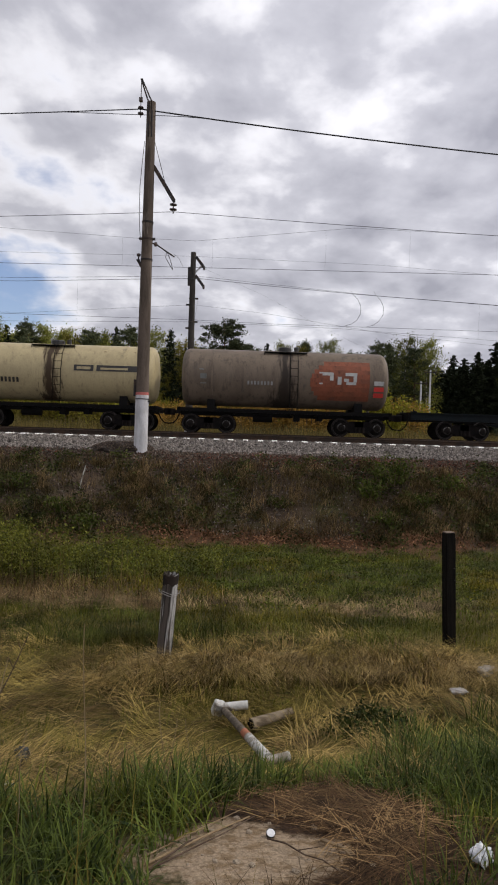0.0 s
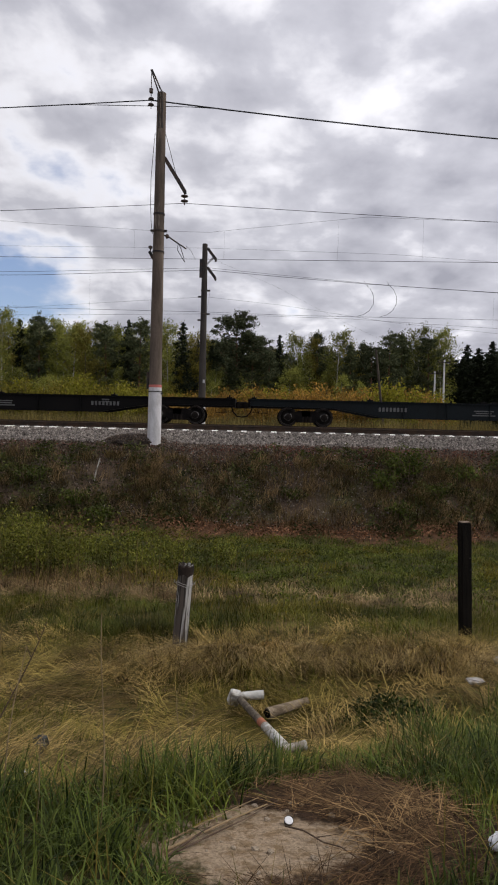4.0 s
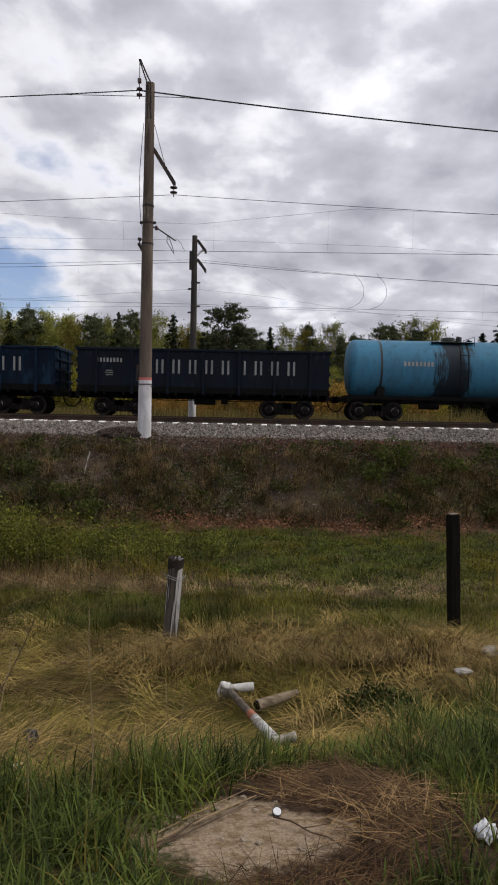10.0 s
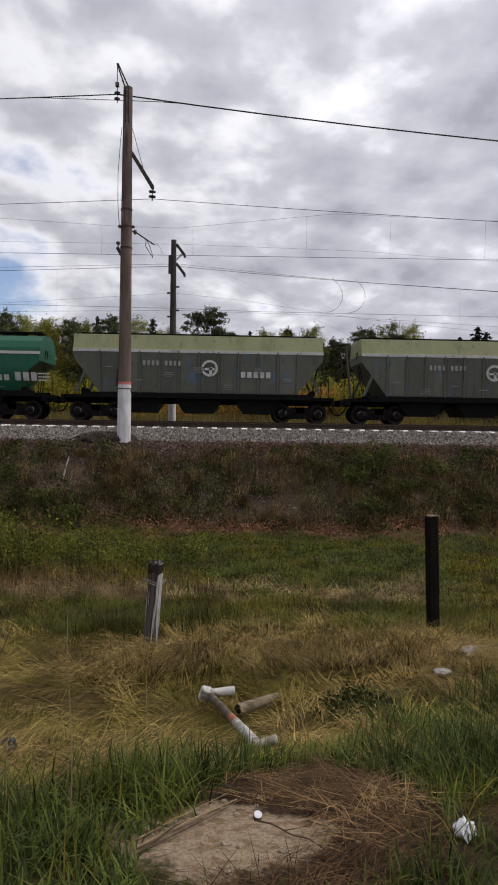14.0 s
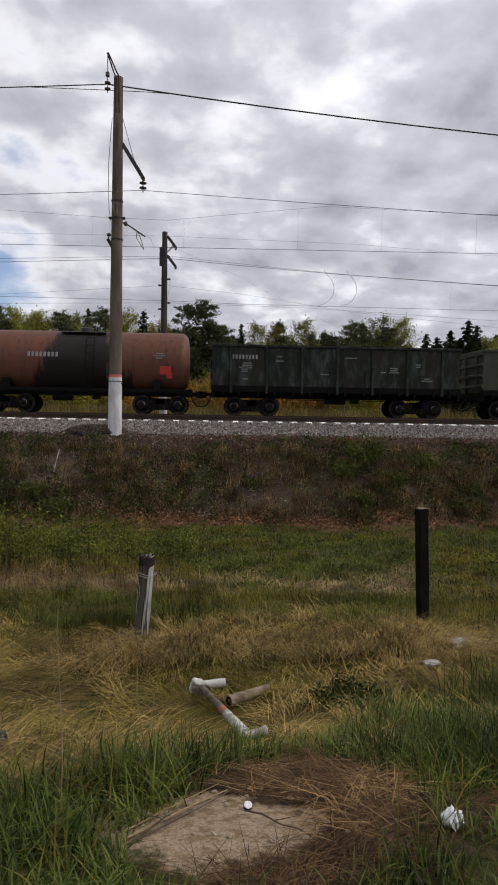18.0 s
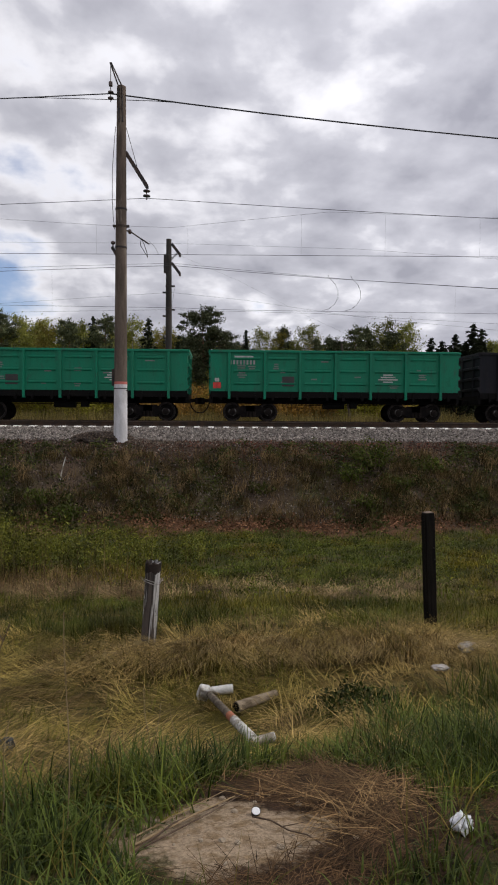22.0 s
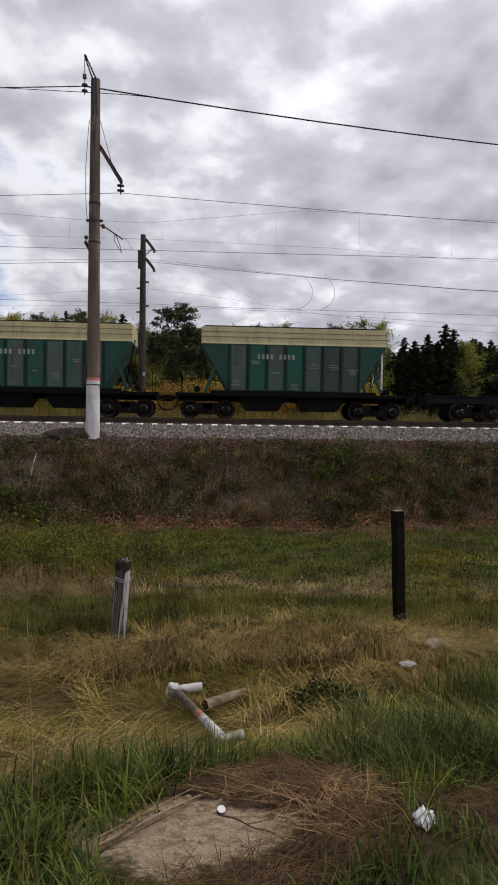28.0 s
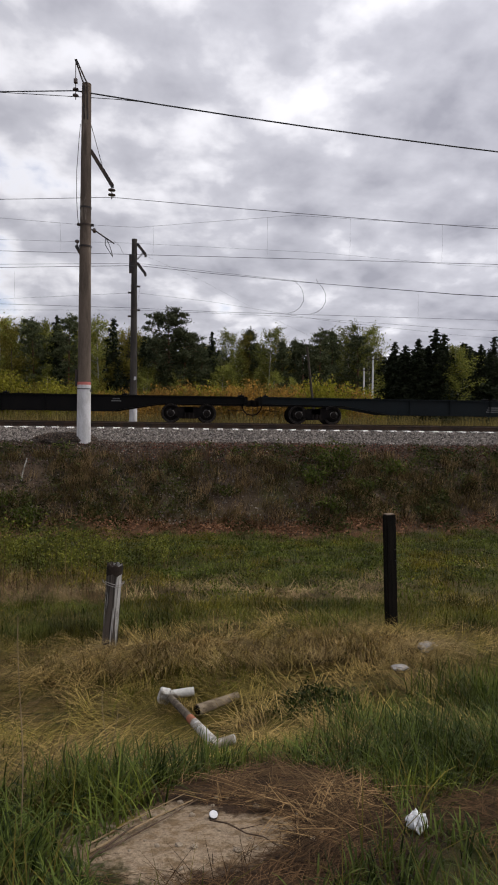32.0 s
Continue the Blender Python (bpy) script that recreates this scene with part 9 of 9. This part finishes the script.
def fallen_sign():
    x, y = 0.06, 5.12
    p = thing("fallen_sign", (x, y, gz(x, y)), "fallen white marker post with a red band, lying broken in straw", "sign post")
    z = 0.05
    a, b = Vector((-0.17, 0.43, z + 0.05)), Vector((0.15, -0.84, gz(x + 0.15, y - 0.84) - gz(x, y) + 0.075))
    d = b - a
    tilted_bar("shaft", a, a + d * 0.52, 0.028, 0.030, M_BARE, p, "bare grey part of the shaft")
    tilted_bar("band", a + d * 0.52, a + d * 0.62, 0.032, 0.033, M_SIGNRED, p, "worn red band")
    tilted_bar("white_end", a + d * 0.62, b, 0.034, 0.037, M_SIGNWHITE, p, "white painted end")
    bm = bmesh.new()
    bbox(bm, -0.048, 0.048, -0.045, 0.045, -0.07, 0.05, 0.012)
    bmesh.ops.rotate(bm, verts=bm.verts[:], cent=(0, 0, 0), matrix=Euler((0.2, 0.3, 0.2)).to_matrix())
    bmesh.ops.translate(bm, verts=bm.verts[:], vec=(-0.22, 0.49, z + 0.05))
    part("head", bm, M_SIGNWHITE, p, "white head block")
    tilted_bar("cross_piece", (-0.17, 0.47, z + 0.06), (0.03, 0.50, z + 0.07), 0.036, 0.040, M_SIGNWHITE, p, "short white cross piece")
    tilted_bar("foot", (0.14, -0.85, b.z - 0.01), (0.29, -0.80, b.z), 0.030, 0.034, M_SIGNWHITE, p, "short white stub")
    x, y = 0.27, 5.44
    q = thing("log_piece", (x, y, gz(x, y)), "short hollow grey log piece lying in straw", "log")
    tilted_bar("wood", (-0.15, -0.10, 0.085), (0.20, 0.13, 0.10), 0.047, 0.032, M_LOG, q, "split grey wood")
    # the log is solid: a black disc paints the shade of a hollow
    bm = bmesh.new()
    tube(bm, (-0.158, -0.106, 0.084), (-0.146, -0.097, 0.086), 0.036, n=12)
    part("hollow_end", bm, M_CHAR, q, "black disc for the shade inside a hollow end")


def lump(name, x, y, s, mat, label, category, seed, squash=(1, 1, 1), lift=0.3, rough=0.25, freq=1.8):
    bm = bmesh.new()
    bmesh.ops.create_icosphere(bm, subdivisions=3, radius=1.0)
    off = Vector((seed * 3.7, seed * 1.3, seed * 2.9))
    for v in bm.verts:
        k = 1 + rough * noise.noise(v.co * freq + off) + rough * 0.5 * noise.noise(v.co * freq * 2.7 + off)
        v.co = Vector((v.co.x * squash[0], v.co.y * squash[1], v.co.z * squash[2])) * s * k
    ob = part(name, bm, mat)
    ob.location = (x, y, gz(x, y) + s * squash[2] * lift)
    ob.rotation_euler = (0, 0, seed)
    return tagged(ob, label, category)


def tea_light(x, y):
    """A spent candle cup: dark thin side with a rolled rim, pale wax inside."""
    e = thing("candle_cup", (x, y, gz(x, y) + 0.002), "small round candle cup with white wax on bare sand", "litter", "")
    e.rotation_euler = (radians(24), radians(6), 0)
    bm = bmesh.new()
    n = 24
    rows = []
    for r, z in ((0.0185, 0.0), (0.0195, 0.010), (0.0200, 0.021), (0.0212, 0.0225), (0.0205, 0.0235), (0.0188, 0.0215), (0.0180, 0.012)):
        rows.append([bm.verts.new((r * math.cos(6.2832 * i / n), r * math.sin(6.2832 * i / n), z)) for i in range(n)])
    for a, b in zip(rows, rows[1:]):
        for i in range(n):
            bm.faces.new((a[i], a[(i + 1) % n], b[(i + 1) % n], b[i]))
    bm.faces.new(rows[0][::-1])
    part("cup", bm, M_CUP, e, "dark stained metal cup")
    bm = bmesh.new()
    rows = []
    for r, z in ((0.0184, 0.008), (0.0186, 0.0212), (0.0150, 0.0226), (0.0050, 0.0216)):
        rows.append([bm.verts.new((r * math.cos(6.2832 * i / n), r * math.sin(6.2832 * i / n), z)) for i in range(n)])
    for a, b in zip(rows, rows[1:]):
        for i in range(n):
            bm.faces.new((a[i], a[(i + 1) % n], b[(i + 1) % n], b[i]))
    bm.faces.new(rows[0][::-1])
    bm.faces.new(rows[-1])
    part("wax", bm, M_PAPER, e, "white wax")


def strewn():
    g = "rubble in the grass"
    for x, y, s, sq, sd in ((2.50, 6.52, 0.085, (1.3, 0.9, 0.6), 1), (2.67, 6.78, 0.07, (1, 0.9, 0.6), 2), (2.05, 5.98, 0.062, (1.4, 0.8, 0.45), 3)):
        tagged(lump("rubble", x, y, s, M_RUBBLE, "pale broken concrete lump in the grass", "rubble", sd, sq, (2.6, 1.2, 2.2)[sd - 1]), group=g)
    lump("paper_ball", 0.985, 2.58, 0.042, M_PAPER, "crumpled white paper lying on dry stalks", "litter", 4, (1.05, 1, 0.95), 0.9, 0.5, 2.6)
    tea_light(0.145, 2.78)
    lump("blue_bottle", -1.31, 3.95, 0.045, M_BOTTLE, "crushed dark blue bottle in straw", "litter", 6, (1, 0.8, 1.2), 1.5, 0.5)
    lump("white_scrap", -1.22, 3.45, 0.03, M_PAPER, "white scrap of paper in the grass", "litter", 7, (1.2, 0.8, 0.6), 2.0, 0.5)
    # clods on the bare patch
    rng = random.Random(3)
    for i in range(26):
        a, r = rng.uniform(0, 6.28), rng.uniform(0.2, 0.5)
        x, y = 0.12 + math.cos(a) * r * 1.0, 2.66 + math.sin(a) * r * 0.75
        tagged(lump("clod", x, y, rng.uniform(0.005, 0.014), M_CLOD, "small clod of dry sandy soil", "clod", i + 10, (1.2, 1, 0.6), 0.5, 0.4), group="clods on the bare patch")
    # a twig on the sand and bleached sticks
    for pts, r, mat, lb in (([(0.13, 2.72), (0.20, 2.62), (0.27, 2.56), (0.33, 2.47), (0.43, 2.36)], 0.004, M_TWIG, "thin dark twig lying on the sand"),
                            ([(0.24, 2.60), (0.34, 2.60)], 0.0025, M_TWIG, "thin dark twig lying on the sand"),
                            ([(0.36, 2.73), (0.43, 2.60), (0.46, 2.55)], 0.008, M_STEM, "bleached splinter of wood on the soil"),
                            ([(-0.34, 2.48), (-0.12, 2.70), (0.06, 2.98)], 0.006, M_STEM, "long dry stalk at the edge of the sand"),
                            ([(-0.30, 2.46), (-0.05, 2.72), (0.12, 3.05)], 0.004, M_TWIG, "long dry stalk at the edge of the sand"),
                            ([(-0.33, 2.42), (-0.20, 2.62), (-0.02, 2.86)], 0.005, M_TWIG, "long dry stalk at the edge of the sand"),
                            ([(-0.36, 2.54), (-0.14, 2.78), (0.02, 3.06)], 0.004, M_STEM, "long dry stalk at the edge of the sand"),
                            ([(0.22, 2.36), (0.33, 2.42), (0.40, 2.46)], 0.003, M_STEM, "thin pale stalk on the sand"),
                            ([(0.70, 3.02), (0.76, 3.12)], 0.005, M_STEM, "short bleached stick on the soil")):
        bm = bmesh.new()
        path_tube(bm, [(x, y, gz(x, y) + 0.012 + 0.02 * (i % 2)) for i, (x, y) in enumerate(pts)], r, 6, r * 0.5)
        tagged(part("stick", bm, mat), lb, "stick", "sticks on the bare patch")
    # tall dead stems in the verge grass
    for k, (x, y, h, lx, ly, r) in enumerate(((-0.63, 2.60, 0.92, 0.0, 0.02, 0.0028), (-0.95, 2.75, 0.45, 0.05, 0.0, 0.0026), (-1.12, 2.8, 0.75, 0.10, 0.02, 0.003), (-0.33, 3.1, 0.42, 0.02, 0.0, 0.0022),
                                             (-1.55, 3.6, 0.80, 0.34, 0.1, 0.0045), (-1.75, 3.9, 0.78, 0.22, 0.0, 0.004), (-0.28, 3.8, 0.40, -0.02, 0, 0.002), (-0.42, 3.75, 0.5, -0.03, 0.0, 0.0028))):
        bm = bmesh.new()
        z = gz(x, y)
        pts = [(x + lx * t + 0.012 * math.sin(5 * t + k), y + ly * t, z + h * t) for t in [i / 8 for i in range(9)]]
        path_tube(bm, pts, r, 6, r * 0.6)
        if k in (4, 5):
            for t in (0.55, 0.7, 0.85, 0.95):
                px, py, pz = pts[int(t * 8)]
                path_tube(bm, [(px, py, pz), (px + 0.03 * (-1) ** int(t * 20), py + 0.01, pz + 0.06)], r * 0.6, 5, r * 0.3)
        tagged(part("dead_stem", bm, M_TWIG if k in (4, 5) else M_STEM), "thin dead stem rising from the grass", "stem", "dead stems by the verge")


M_CUP = material("stained thin metal", (0.09, 0.075, 0.06), 0.5, 0.6, (0.04, 0.03, 0.022), scale=60)
M_CLOD = material("sandy clod", (0.33, 0.27, 0.2), 0.95, 0, (0.2, 0.155, 0.11), scale=30)


def bank_things():
    x, y = -4.97, 19.95
    p = thing("marker_stake", (x, y, gz(x, y)), "thin pale stake leaning on the bank", "stake")
    bm = bmesh.new()
    path_tube(bm, [(0, 0, -0.1), (0.09, 0.0, 0.35), (0.19, 0.02, 0.72)], 0.02, 6, 0.016)
    part("stick", bm, M_SIGNWHITE, p)
    for k, (x, y, h, w, n) in enumerate(((4.75, 20.5, 1.05, 1.5, 1500), (4.0, 20.0, 0.75, 1.2, 900), (5.5, 19.6, 0.5, 1.0, 500), (4.2, 18.9, 0.5, 0.8, 420), (6.6, 20.6, 0.6, 1.2, 600), (1.1, 19.6, 0.4, 0.9, 320), (-5.3, 19.0, 0.55, 1.1, 520), (-4.4, 18.5, 0.5, 1.2, 520), (-6.8, 20.0, 0.5, 1.3, 420))):
        pair = scrub(101 + k, h, w, L_BANKBUSH, n, 0.085)
        b = tree_thing("bank_bush", pair, "low dark green bush on the railway bank", "bush", "bushes on the bank")
        b.location = (x, y, gz(x, y) - 0.05)


L_BANKBUSH = leaf_material("dark bush leaves", (0.018, 0.030, 0.006), (0.105, 0.125, 0.022), 0.2, through=0.25)
pipe_post()
black_post()
fallen_sign()
strewn()
bank_things()


def motions():
    """The whole train rolls from right to left at a steady pace; its wheels turn while they are in sight."""
    for w in TRAIN:
        x0 = w["place"]
        walk(w, [(t, pose(x0 - SPEED * t, Y_FAR, RAIL)) for t in (0, 8, 16, 24, 32)])
    rate = SPEED / 0.475
    for ws, w, dx, piv in WHEELS:
        x0 = w["place"] + piv + dx
        a, b = (x0 - 17) / SPEED, (x0 + 17) / SPEED
        a, b = max(0.0, min(a, 31.9)), max(0.1, min(b, 32.0))
        k0, k1 = int(a * 30), int(b * 30)
        rows = [(0.0, 0.0)] if k0 > 0 else []
        for k in range(k0, k1 + 1):
            rows.append((k / 30, -rate * (k - k0) / 30))
        if k1 < 960:
            rows.append((32.0, -rate * (k1 - k0) / 30))
        if len(rows) > 1:
            walk(ws, [(t, Matrix.Translation((dx, 0, 0.475)) @ Matrix.Rotation(ang, 4, "Y")) for t, ang in rows])


motions()
